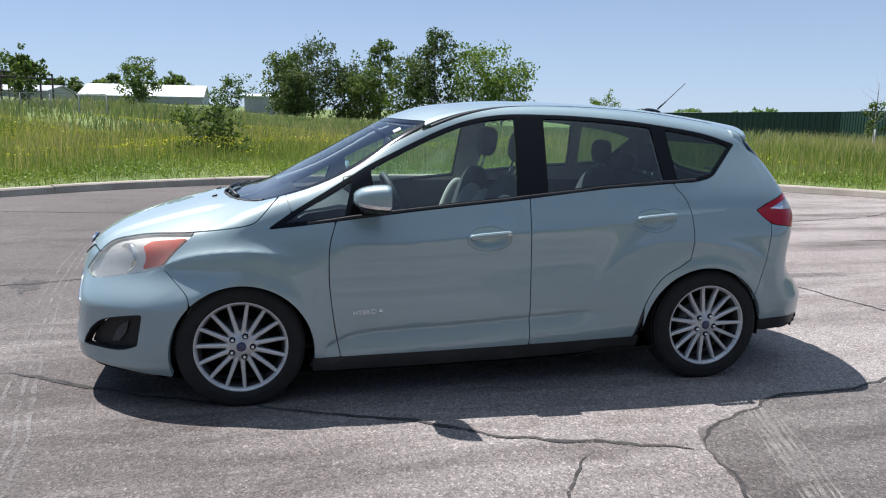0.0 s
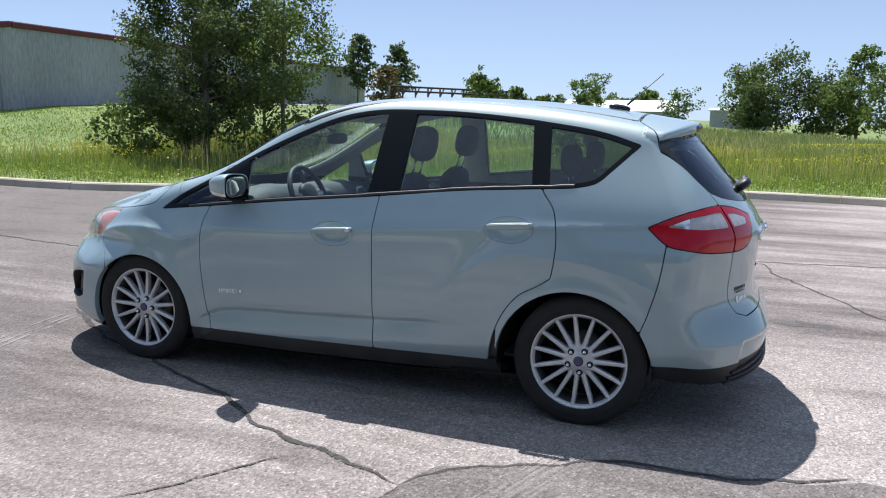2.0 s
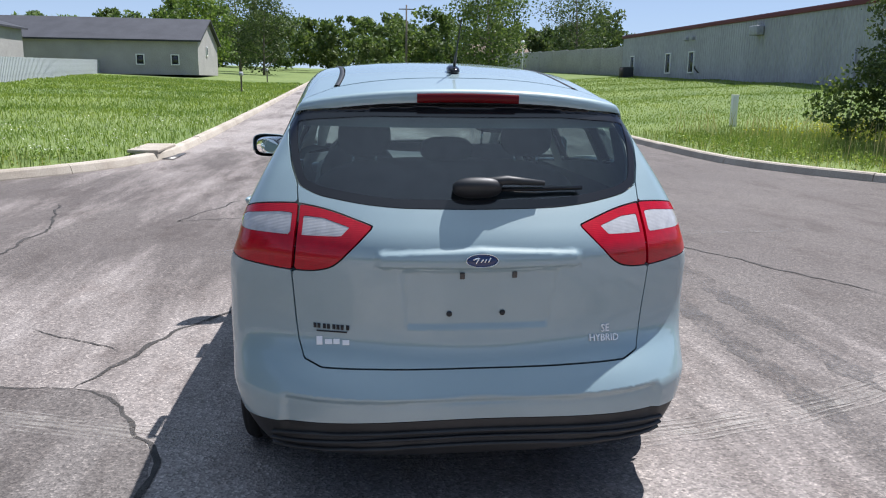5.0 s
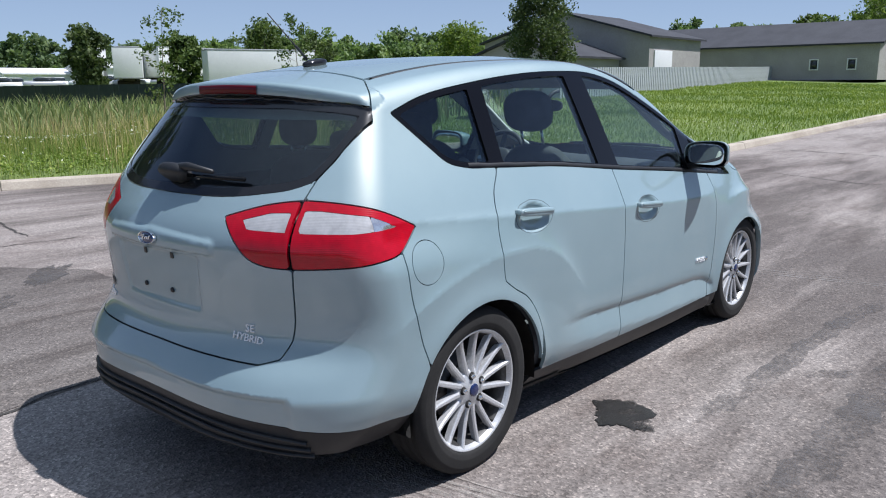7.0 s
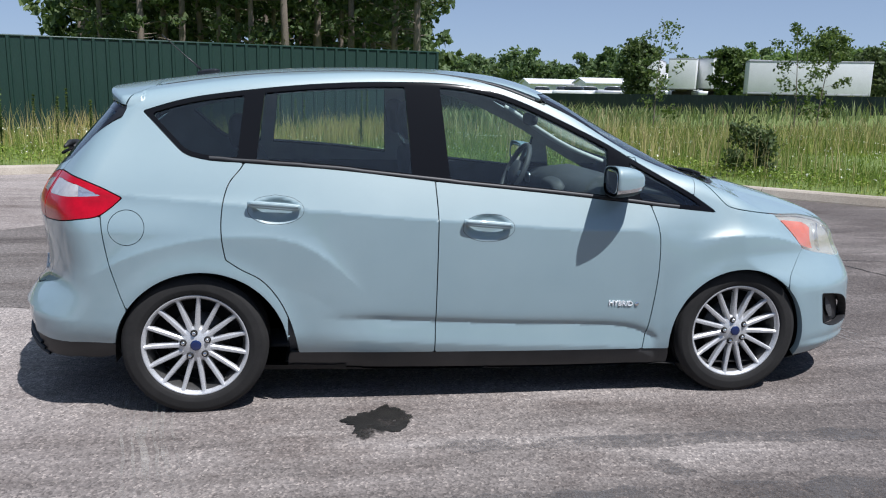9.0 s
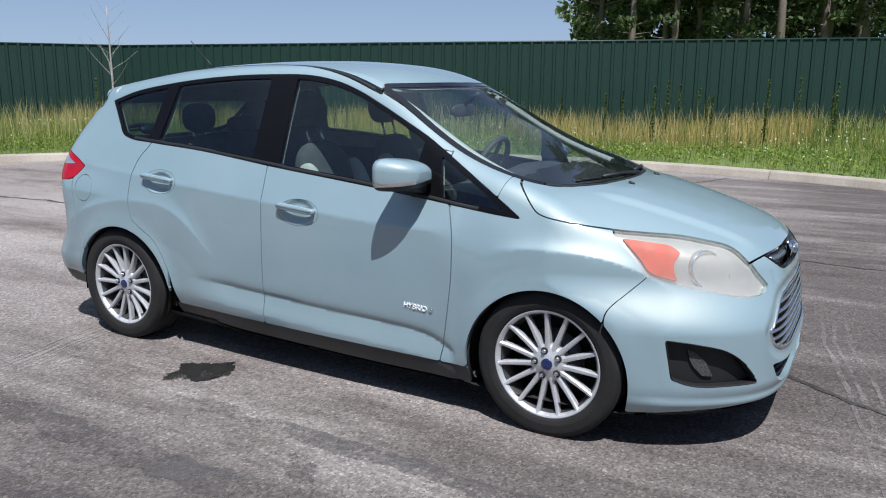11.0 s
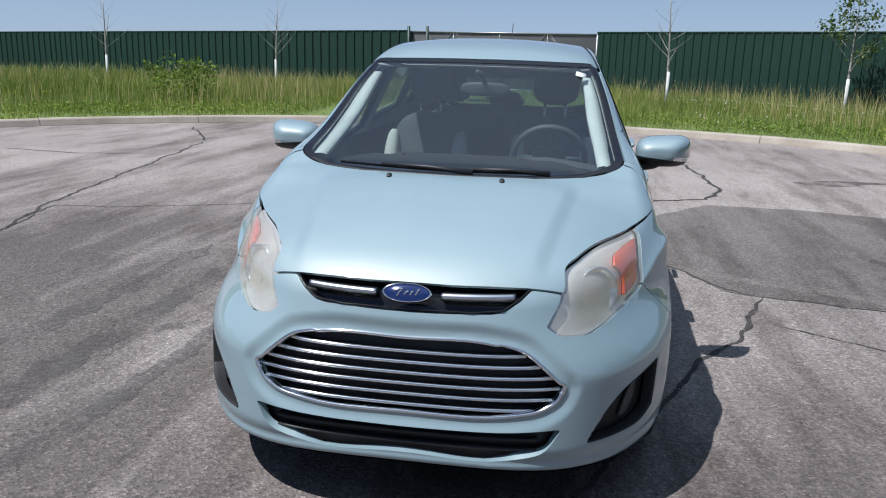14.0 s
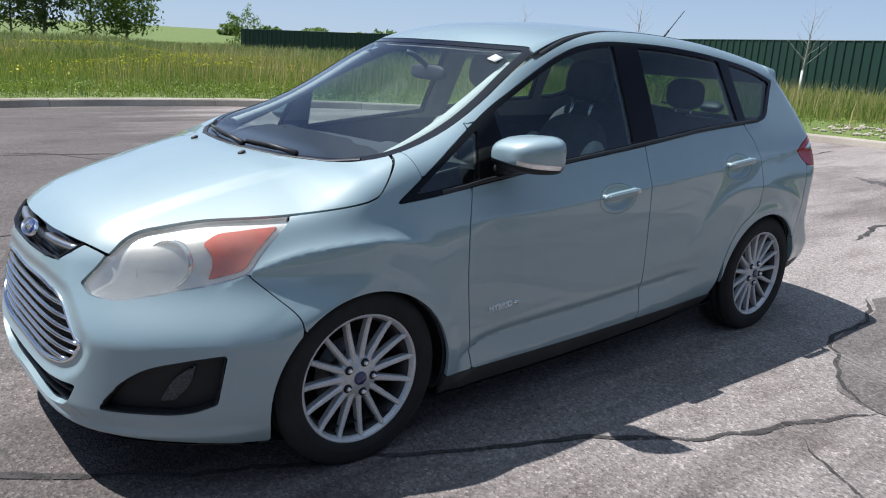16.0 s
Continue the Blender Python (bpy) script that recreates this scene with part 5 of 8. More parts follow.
def door_mirror(side):
    mir = new("door_mirror")
    mir.parent = car
    tagged(mir, "body-coloured door mirror with a turn lamp strip")
    bm = bmesh.new()
    n = 32
    rows = []
    for k, s in enumerate((0.0, 0.0, 0.12, 0.28, 0.46, 0.64, 0.80, 0.92, 0.985, 1.0)):
        sc = (1 - s ** 2.4) ** 0.5 if s < 1 else 0.0
        if k == 0:
            sc = 0.93
        row = []
        for j in range(n):
            a = 2 * math.pi * j / n
            ca, sa = math.cos(a), math.sin(a)
            r = (abs(ca) ** 3.6 + abs(sa) ** 3.6) ** (-1 / 3.6)
            yy, zz = 0.126 * r * ca, 0.072 * r * sa
            zz += 0.010 * (yy / 0.15) * (1 if sa > 0 else 0.2)
            x = 0.585 + 0.160 * s - 0.25 * (yy * sc) * (1 - 0.6 * s) * 0.35
            row.append(bm.verts.new((x, side * (0.912 + yy * (0.35 + 0.65 * sc) - 0.03 * s), 1.093 + zz * (0.25 + 0.75 * sc) - 0.004 * s)))
        rows.append(row)
    for u, v in zip(rows, rows[1:]):
        for j in range(n):
            bm.faces.new((u[j], u[(j + 1) % n], v[(j + 1) % n], v[j]))
    bm.faces.new(rows[-1])
    bm.normal_update()
    def slab(lo, hi, y_in=None, y_out=None):
        b2 = bm.copy()
        for z0, up in ((lo, True), (hi, False)):
            if z0 is not None:
                bmesh.ops.bisect_plane(b2, geom=b2.verts[:] + b2.edges[:] + b2.faces[:], plane_co=(0.6, side * 0.912, z0), plane_no=(-0.05, side * 0.10, 1), clear_outer=not up, clear_inner=up)
        for y0, out in ((y_in, True), (y_out, False)):
            if y0 is not None:
                bmesh.ops.bisect_plane(b2, geom=b2.verts[:] + b2.edges[:] + b2.faces[:], plane_co=(0.6, side * y0, 1.1), plane_no=(-0.4, side, 0), clear_outer=not out, clear_inner=out)
        return b2
    part("mirror_cap", slab(1.076, None), paint, mir)
    part("cap_edge", slab(1.058, 1.076, None, 0.890), paint, mir)
    part("turn_lamp", slab(1.058, 1.076, 0.890), lamp_silver, mir, "clear turn lamp strip")
    part("lower_housing", slab(None, 1.058), black_plastic, mir, "black lower housing")
    bm.free()
    part("mirror_glass", moved(superbox(0.003, 0.106, 0.056, 3.2, 28, 14), Matrix.Translation((0.589, side * 0.910, 1.093)) @ Matrix.Rotation(radians(side * 6), 4, 'Z')), mirror_glass, mir, "silvered mirror glass")
    part("mirror_foot", moved(superbox(0.045, 0.07, 0.022, 3.0, 20, 10), Matrix.Translation((0.66, side * 0.825, 1.028)) @ Matrix.Rotation(radians(side * 10), 4, 'X')), black_plastic, mir, "black mirror foot")
    return mir


door_mirror(1)
door_mirror(-1)


def antenna():
    a = new("antenna")
    a.parent = car
    tagged(a, "black roof antenna with a slanting whip")
    part("antenna_base", moved(superbox(0.062, 0.026, 0.018, 2.4, 24, 12), Matrix.Translation((-1.335, 0, 1.560)) @ Matrix.Rotation(radians(-8), 4, 'Y')), black_gloss, a)
    part("whip", tube([(-1.375, 0, 1.575), (-1.43, 0, 1.625), (-1.435, 0, 1.629), (-1.565, 0, 1.747)], (0.006, 0.0055, 0.003, 0.0022), 8), black_plastic, a)


antenna()


def wiper(pts, parent, name, r=0.008):
    w = new(name)
    w.parent = parent
    tagged(w, "black wiper arm and blade")
    part("wiper_arm", tube(pts[0], [r * 1.5] + [r] * (len(pts[0]) - 1), 8), black_plastic, w)
    part("wiper_blade", tube(pts[1], [r * 0.7] * len(pts[1]), 6), black_trim, w)


def on_top(x, y, up):
    p, n = on_skin(x, y, "z")
    return tuple(p + n * up)


def on_back(y, z, up):
    p, n = on_skin(y, z, "x-")
    return tuple(p + n * up)


wiper(([on_top(1.405, 0.10, 0.010), on_top(1.385, -0.08, 0.020), on_top(1.345, -0.28, 0.018)], [on_top(1.395, 0.04, 0.010), on_top(1.365, -0.20, 0.010), on_top(1.285, -0.47, 0.010)]), car, "front_wiper")
wiper(([on_top(1.335, 0.40, 0.010), on_top(1.365, 0.25, 0.020), on_top(1.385, 0.10, 0.018)], [on_top(1.335, 0.38, 0.010), on_top(1.370, 0.22, 0.010), on_top(1.392, 0.02, 0.010)]), car, "front_wiper")
rw = new("rear_wiper")
rw.parent = car
tagged(rw, "black rear wiper parked across the glass")
part("wiper_hub", moved(superbox(0.045, 0.085, 0.028, 2.6, 24, 12), Matrix.Translation(on_back(0.0, 1.145, 0.022)) @ Matrix.Rotation(radians(38), 4, 'Y')), black_plastic, rw)
part("wiper_arm", tube([on_back(0.03, 1.15, 0.035), on_back(-0.10, 1.155, 0.045), on_back(-0.23, 1.152, 0.035)], (0.018, 0.016, 0.008), 8), black_plastic, rw)
part("wiper_blade", tube([on_back(-0.05, 1.140, 0.018), on_back(-0.2, 1.146, 0.018), on_back(-0.37, 1.146, 0.018)], 0.008, 6), black_trim, rw)
for s in (1, -1):
    p = on_top(1.468, s * 0.222, 0.004)
    part("washer_jet", moved(superbox(0.016, 0.010, 0.006, 2.6, 14, 8), Matrix.Translation(p) @ Matrix.Rotation(radians(18), 4, 'Y')), black_plastic, car)
# cowl panel under the wipers
bead("cowl_strip", [(float(x), float(y)) for x, y in zip((1.20, 1.28, 1.372, 1.412, 1.416, 1.412, 1.372, 1.28, 1.20), (-0.62, -0.53, -0.34, -0.11, 0.0, 0.11, 0.34, 0.53, 0.62))], "z", black_plastic, 0.020, 0.003, 0.0, closed=False, parent=car, label="black cowl strip below the windscreen")


# ---- badges and writing ----
def lettering(name, words, size, m, mat, parent, thick=0.0028, label=""):
    cu = bpy.data.curves.new(name, 'FONT')
    cu.body, cu.size, cu.extrude, cu.align_x, cu.align_y = words, size, thick, 'CENTER', 'CENTER'
    cu.resolution_u = 2
    tmp = bpy.data.objects.new(name, cu)
    me = bpy.data.meshes.new_from_object(tmp)
    bpy.data.objects.remove(tmp)
    bpy.data.curves.remove(cu)
    me.materials.append(mat)
    ob = new(name, me)
    ob.parent = parent
    ob.matrix_basis = m
    if label:
        tagged(ob, label)
    return ob


def on_frame(p, n, right):
    """A frame on a surface: x to the right, z out of it."""
    n = Vector(n).normalized()
    r = Vector(right)
    r = (r - n * r.dot(n)).normalized()
    u = n.cross(r)
    m = Matrix((r, u, n)).transposed().to_4x4()
    m.translation = Vector(p) + n * 0.0025
    return m


def oval_badge(p, n, right, parent, rx, ry):
    b = new("badge")
    b.parent = parent
    tagged(b, "blue oval badge with a chrome rim")
    m = on_frame(p, n, right)
    part("badge_rim", moved(lathe([(0.93, 0.0), (0.93, 0.0065), (0.98, 0.008), (1.0, 0.006), (1.0, -0.004)], 64), m @ Matrix.Diagonal((rx, ry, 1, 1))), chrome, b, "chrome rim")
    part("badge_face", moved(lathe([(0.0, 0.0062), (0.5, 0.0058), (0.90, 0.004), (0.935, 0.002), (0.935, -0.004)], 64), m @ Matrix.Diagonal((rx, ry, 1, 1))), badge_blue, b, "deep blue face")
    for x0, x1, y0, y1 in ((-0.55, -0.15, 0.10, 0.34), (-0.38, -0.22, -0.42, 0.2), (-0.10, 0.08, -0.25, 0.12), (0.14, 0.26, -0.25, 0.15), (0.36, 0.52, -0.25, 0.40)):
        pts = [m @ Vector((rx * (x0 + (x1 - x0) * t), ry * (y0 + (y1 - y0) * t + 0.12 * math.sin(t * 3.1)), 0.0072)) for t in (0, 0.25, 0.5, 0.75, 1)]
        part("badge_stroke", tube(pts, 0.0028, 6), chrome, b)
    return b


p, n = on_skin(0.0, 0.768, "x+")
oval_badge(p + n * 0.012, n, (0, 1, 0), car, 0.078, 0.031)
p, n = on_skin(0.0, 0.938, "x-")
oval_badge(p + n * 0.004, n, (0, -1, 0), car, 0.055, 0.0225)
for side in (1, -1):
    p, n = on_skin(0.69, 0.490, "y")
    p, n = p * (1, side, 1), n * (1, side, 1)
    lettering("hybrid_badge", "HYBRID", 0.036, on_frame(p, n, (-side, 0, side * 0.06)), badge_silver, car, label="raised chrome HYBRID letters")
    p, n = on_skin(0.69 - side * 0.083, 0.490 + side * 0.004, "y")
    leaf = lathe([(0.0, 0.003), (0.009, 0.003), (0.011, 0.0)], 6)
    part("badge_leaf", moved(leaf, on_frame(p * (1, side, 1), n * (1, side, 1), (-side, 0, 0))), chrome, car)


def back_frame(y, z):
    p, n = on_skin(y, z, "x-")
    return on_frame(p, n, (0, -1, 0))


lettering("se_badge", "SE", 0.038, back_frame(-0.457, 0.668), badge_silver, car, label="raised chrome SE letters")
lettering("hybrid_badge", "HYBRID", 0.036, back_frame(-0.455, 0.634), badge_silver, car, label="raised chrome HYBRID letters")
for k, (y, w) in enumerate(((0.535, 0.022), (0.505, 0.026), (0.475, 0.022), (0.445, 0.024))):
    part("badge_bar", moved(box((w, 0.018 if k else 0.03, 0.003), (0, 0, 0), 0.001), back_frame(y, 0.640)), badge_silver, car)
for k in range(8):
    part("sticker_bar", moved(box((0.011, 0.017, 0.0006)), back_frame(0.548 - k * 0.0155, 0.693)), plate_black, car)
part("sticker_line", moved(box((0.11, 0.005, 0.0006)), back_frame(0.494, 0.676)), plate_black, car)
for y, z in ((0.101, 0.750), (-0.080, 0.752)):
    part("plate_screw", moved(superbox(0.010, 0.010, 0.006, 2.2, 12, 8), back_frame(y, z)), black_plastic, car)
for y, z in ((0.061, 0.884), (-0.116, 0.886)):
    part("plate_clip", moved(box((0.016, 0.022, 0.006), (0, 0, 0), 0.002), back_frame(y, z)), steel, car)
p, n = on_skin(0.0, 1.436, "x-")
bm = bmesh.new()
rows = []
for y in np.linspace(-0.185, 0.185, 21):
    p, n = on_skin(float(y), 1.457 - 0.10 * y * y, "x-")
    rows.append([bm.verts.new(tuple(p + n * o + np.array((0, 0, dz)))) for o, dz in ((-0.01, -0.017), (0.004, -0.015), (0.005, 0.0), (0.004, 0.015), (-0.01, 0.017))])
for a, b in zip(rows, rows[1:]):
    for k in range(4):
        bm.faces.new((a[k], a[k + 1], b[k + 1], b[k]))
part("high_brake_lamp", bm, brake_red, car, "dark red high brake lamp under the spoiler")
p, n = on_skin(0.455, 0.520, "z")
part("windscreen_sticker", moved(box((0.045, 0.05, 0.0006)), on_frame(on_skin(0.46, 0.50, "z")[0], on_skin(0.46, 0.50, "z")[1], (1, 0, 0))), material("sticker_white", (0.75, 0.78, 0.76), 0.5), car, "small white windscreen sticker")


# ---- the cabin ----
def seat(x, y, pale):
    s = new("front_seat")
    s.parent = car
    tagged(s, "charcoal cloth front seat with pale grey bolsters")
    lean = Matrix.Translation((x, y, 0.52)) @ Matrix.Rotation(radians(-18), 4, 'Y')
    part("cushion", moved(superbox(0.26, 0.25, 0.09, 3.2), Matrix.Translation((x + 0.22, y, 0.50)) @ Matrix.Rotation(radians(-6), 4, 'Y')), cloth, s)
    part("backrest", moved(superbox(0.075, 0.225, 0.33, 3.0), lean @ Matrix.Translation((-0.02, 0, 0.36))), cloth, s)
    for k in (-1, 1):
        part("bolster", moved(superbox(0.085, 0.05, 0.27, 2.6, 20, 14), lean @ Matrix.Translation((0.025, k * 0.20, 0.30))), cloth_light, s, "pale grey side bolster")
        part("headrest_post", moved(tube([(0, 0, 0), (0, 0, 0.12)], 0.007, 8), lean @ Matrix.Translation((-0.02, k * 0.06, 0.66))), chrome, s)
    part("headrest", moved(superbox(0.055, 0.135, 0.10, 2.8), Matrix.Translation((x - 0.285, y, 1.340)) @ Matrix.Rotation(radians(-8), 4, 'Y')), cloth, s)


seat(-0.02, 0.37, True)
seat(-0.02, -0.37, True)
bench = new("rear_seat")
bench.parent = car
tagged(bench, "charcoal cloth rear bench with three headrests")
part("cushion", moved(superbox(0.26, 0.62, 0.10, 3.6), Matrix.Translation((-0.78, 0, 0.54))), cloth, bench)
part("backrest", moved(superbox(0.08, 0.62, 0.33, 3.6), Matrix.Translation((-1.07, 0, 0.86)) @ Matrix.Rotation(radians(-16), 4, 'Y')), cloth, bench)
for y in (-0.36, 0.0, 0.36):
    part("headrest", moved(superbox(0.050, 0.115, 0.085 if y else 0.055, 2.8), Matrix.Translation((-1.15, y, 1.275 if y else 1.22))), cloth, bench)
    for k in (-1, 1):
        part("headrest_post", tube([(-1.15, y + k * 0.05, 1.12), (-1.15, y + k * 0.05, 1.22)], 0.006, 8), chrome, bench)
# pale trim on the inner side of the windscreen pillars
for side in (1, -1):
    bm = bmesh.new()
    rows = []
    for x in np.linspace(0.42, 1.12, 15):
        lo = float(np.interp(x, (0.42, 0.69, 0.91, 1.12), (0.520, 0.549, 0.582, 0.598)))
        hi = float(np.interp(x, (0.42, 0.61, 0.84, 1.12), (0.556, 0.600, 0.635, 0.650)))
        row = []
        for y, drop in ((lo, 0.034), (0.6 * lo + 0.4 * hi, 0.025), (hi, 0.022), (hi, 0.045), (lo, 0.055)):
            p, n = on_skin(float(x), y, "z")
            row.append(bm.verts.new((p[0] - n[0] * drop, side * (p[1] - n[1] * drop), p[2] - n[2] * drop)))
        rows.append(row)
    for a, b in zip(rows, rows[1:]):
        for k in range(5):
            q = (a[k], b[k], b[(k + 1) % 5], a[(k + 1) % 5])
            bm.faces.new(q if side > 0 else q[::-1])
    bmesh.ops.recalc_face_normals(bm, faces=bm.faces)
    part("pillar_trim", bm, pillar_pale, car, "pale grey windscreen pillar trim")
# dashboard
bm = bmesh.new()
rows = []
for y in np.linspace(-0.72, 0.72, 17):
    b = 0.02 * math.cos(y * 2) + 0.03 * math.exp(-((y - 0.37) / 0.22) ** 2)
    rows.append([bm.verts.new((px, y, pz)) for px, pz in ((1.25 - 0.35 * y * y, 0.94), (1.08 - 0.2 * y * y, 0.995), (0.80, 1.015 + b), (0.68, 1.00 + b), (0.60, 0.95 + 0.5 * b), (0.62, 0.80), (0.70, 0.60), (1.15, 0.55))])
for a, b in zip(rows, rows[1:]):
    for k in range(7):
        bm.faces.new((a[k], a[k + 1], b[k + 1], b[k]))
part("dashboard", bm, trim_dark, car, "dark dashboard with a hooded binnacle")
part("centre_console", moved(superbox(0.50, 0.11, 0.14, 4), Matrix.Translation((0.25, 0, 0.52))), trim_dark, car, "dark centre console")
part("screen_stack", moved(superbox(0.05, 0.15, 0.16, 4), Matrix.Translation((0.62, 0, 0.86)) @ Matrix.Rotation(radians(-20), 4, 'Y')), trim_dark, car)
part("dash_vent", moved(superbox(0.012, 0.05, 0.035, 3), Matrix.Translation((0.60, -0.60, 0.95))), satin, car, "satin air vent")
part("dash_vent", moved(superbox(0.012, 0.05, 0.035, 3), Matrix.Translation((0.60, 0.62, 0.95))), satin, car, "satin air vent")
sw = new("steering_wheel")
sw.parent = car
tagged(sw, "dark leather steering wheel with a satin spoke")
swm = Matrix.Translation((0.45, 0.37, 1.010)) @ Matrix.Rotation(radians(-66), 4, 'Y')
bm = bmesh.new()
N = 40
ring = [[bm.verts.new(((0.180 + 0.015 * math.cos(b)) * math.cos(a), (0.180 + 0.015 * math.cos(b)) * math.sin(a), 0.017 * math.sin(b))) for b in (2 * math.pi * j / 10 for j in range(10))] for a in (2 * math.pi * i / N for i in range(N))]
for i in range(N):
    for j in range(10):
        bm.faces.new((ring[i][j], ring[(i + 1) % N][j], ring[(i + 1) % N][(j + 1) % 10], ring[i][(j + 1) % 10]))
part("wheel_rim", moved(bm, swm), trim_dark, sw)
part("wheel_hub", moved(superbox(0.075, 0.085, 0.03, 2.6), swm), trim_dark, sw)
for a in (0, 90, 180, 270):
    part("wheel_spoke", moved(superbox(0.06, 0.018, 0.01, 3, 12, 8), swm @ Matrix.Rotation(radians(a), 4, 'Z') @ Matrix.Translation((0.12, 0, 0))), satin if a in (90, 270) else trim_dark, sw)
rv = new("rear_view_mirror")
rv.parent = car
tagged(rv, "dark rear view mirror hung from the windscreen")
part("mirror_shell", moved(superbox(0.022, 0.125, 0.036, 3), Matrix.Translation((0.44, 0.03, 1.345))), trim_dark, rv)
part("mirror_stem", tube([(0.45, 0.03, 1.37), (0.52, 0.02, 1.42), (0.55, 0.0, 1.432)], 0.012, 8), trim_dark, rv)
for y in (0.37, -0.37):
    part("sun_visor", moved(superbox(0.085, 0.19, 0.010, 4, 20, 8), Matrix.Translation((0.30, y, 1.470)) @ Matrix.Rotation(radians(18), 4, 'Y')), trim_pale, car)
part("load_floor", box((0.66, 1.00, 0.02), (-1.50, 0, 0.62)), trim_dark, car)
part("cabin_floor", box((2.3, 1.40, 0.02), (0.05, 0, 0.27)), trim_dark, car)
part("bulkhead", box((0.02, 1.30, 0.62), (1.28, 0, 0.60)), under, car)

# ---- kerbs, cracks and marks on the pavement ----
def resample(pts, step):
    p = np.array(pts, dtype=float)
    s = np.concatenate([[0], np.cumsum(np.hypot(*np.diff(p, axis=0).T))])
    t = np.arange(0, s[-1], step)
    return np.stack([np.interp(t, s, p[:, 0]), np.interp(t, s, p[:, 1])], 1)


def build_kerbs():
    kerb = empty("kerb", "worn buff concrete kerb around the turning circle", "kerb", kind="structure")
    near = [p for p in KERB if p[0] < 75]
    line = resample(near, 0.25)
    prof = ((-0.035, -0.02), (-0.03, 0.012), (0.012, 0.112), (0.04, 0.135), (0.16, 0.14), (0.18, 0.12), (0.18, -0.08))
    per = 12
    for a in range(0, len(line) - per, per):
        seg = line[a:a + per + 1].copy()
        d = seg[-1] - seg[-2]
        seg[-1] -= d / np.linalg.norm(d) * 0.012
        bm = bmesh.new()
        rows = []
        lift = random.uniform(-0.006, 0.006)
        for k, (x, y) in enumerate(seg):
            t = seg[min(k + 1, per)] - seg[max(k - 1, 0)]
            t = t / np.linalg.norm(t)
            # inward is the side of the pavement
            nrm = np.array((-t[1], t[0]))
            if paved(x + nrm[0] * 0.3, y + nrm[1] * 0.3) < 0:
                nrm = -nrm
            z = float(rise(x)) + lift
            rows.append([bm.verts.new((x + nrm[0] * u, y + nrm[1] * u, z + w + (0.004 * noise.noise((x * 3, y * 3, u * 20)) if 1 < q < 6 else 0))) for q, (u, w) in enumerate(prof)])
        for u, v in zip(rows, rows[1:]):
            for k in range(len(prof) - 1):
                bm.faces.new((u[k], u[k + 1], v[k + 1], v[k]))
        bm.faces.new(rows[0])
        bm.faces.new(rows[-1][::-1])
        part("kerb_stone", bm, concrete, kerb, "", False)


build_kerbs()


def ribbon(name, pts, width, mat, label, category, wobble=0.05, step=0.05, z=0.004, taper=True):
    """A narrow uneven strip that lies on the pavement."""
    line = resample(pts, step)
    if len(line) < 3:
        return None
    k = np.arange(len(line))
    seed = random.uniform(0, 100)
    off = np.array([noise.noise((seed, q * step * 2.5, 0)) + 0.5 * noise.noise((seed, q * step * 9, 3)) for q in k]) * wobble
    wid = np.array([width * (0.55 + 0.9 * abs(noise.noise((seed + 9, q * step * 6, 1)))) for q in k])
    if taper:
        wid *= np.clip(np.minimum(k, len(k) - 1 - k) / 4.0, 0.1, 1)
    t = np.gradient(line, axis=0)
    t /= np.maximum(np.linalg.norm(t, axis=1), 1e-9)[:, None]
    n = np.stack([-t[:, 1], t[:, 0]], 1)
    mid = line + n * off[:, None]
    l, r = mid + n * wid[:, None] / 2, mid - n * wid[:, None] / 2
    v = np.concatenate([np.column_stack([l, rise(l[:, 0]) + z]), np.column_stack([r, rise(r[:, 0]) + z])])
    m = len(line)
    a = np.arange(m - 1)
    tris = np.concatenate([np.stack([a, a + m, a + m + 1], 1), np.stack([a, a + m + 1, a + 1], 1)])
    return tagged(new(name, tri_mesh(name, v, tris, mat)), label, category, kind="structure")


crack_plain = noisy("crack_dark", (0.026, 0.024, 0.023), (0.075, 0.069, 0.064), 8, 120, 0.95, 0.5)


def worn(m, lo, hi, scale, patchy=0.5):
    """Lets the surface below show through in ragged specks."""
    nt = m.node_tree
    out = nt.nodes["Material Output"]
    top = out.inputs[0].links[0].from_socket
    see, mx = add(nt, "ShaderNodeBsdfTransparent"), add(nt, "ShaderNodeMixShader")
    k = mix(nt, noise_tex(nt, scale, 4, 0.75), noise_tex(nt, scale * 0.06, 4, 0.6), patchy)
    nt.links.new(ramp(nt, k, ((lo, (0, 0, 0)), (hi, (1, 1, 1)))), mx.inputs[0])
    nt.links.new(see.outputs[0], mx.inputs[1])
    nt.links.new(top, mx.inputs[2])
    nt.links.new(mx.outputs[0], out.inputs[0])
    return m


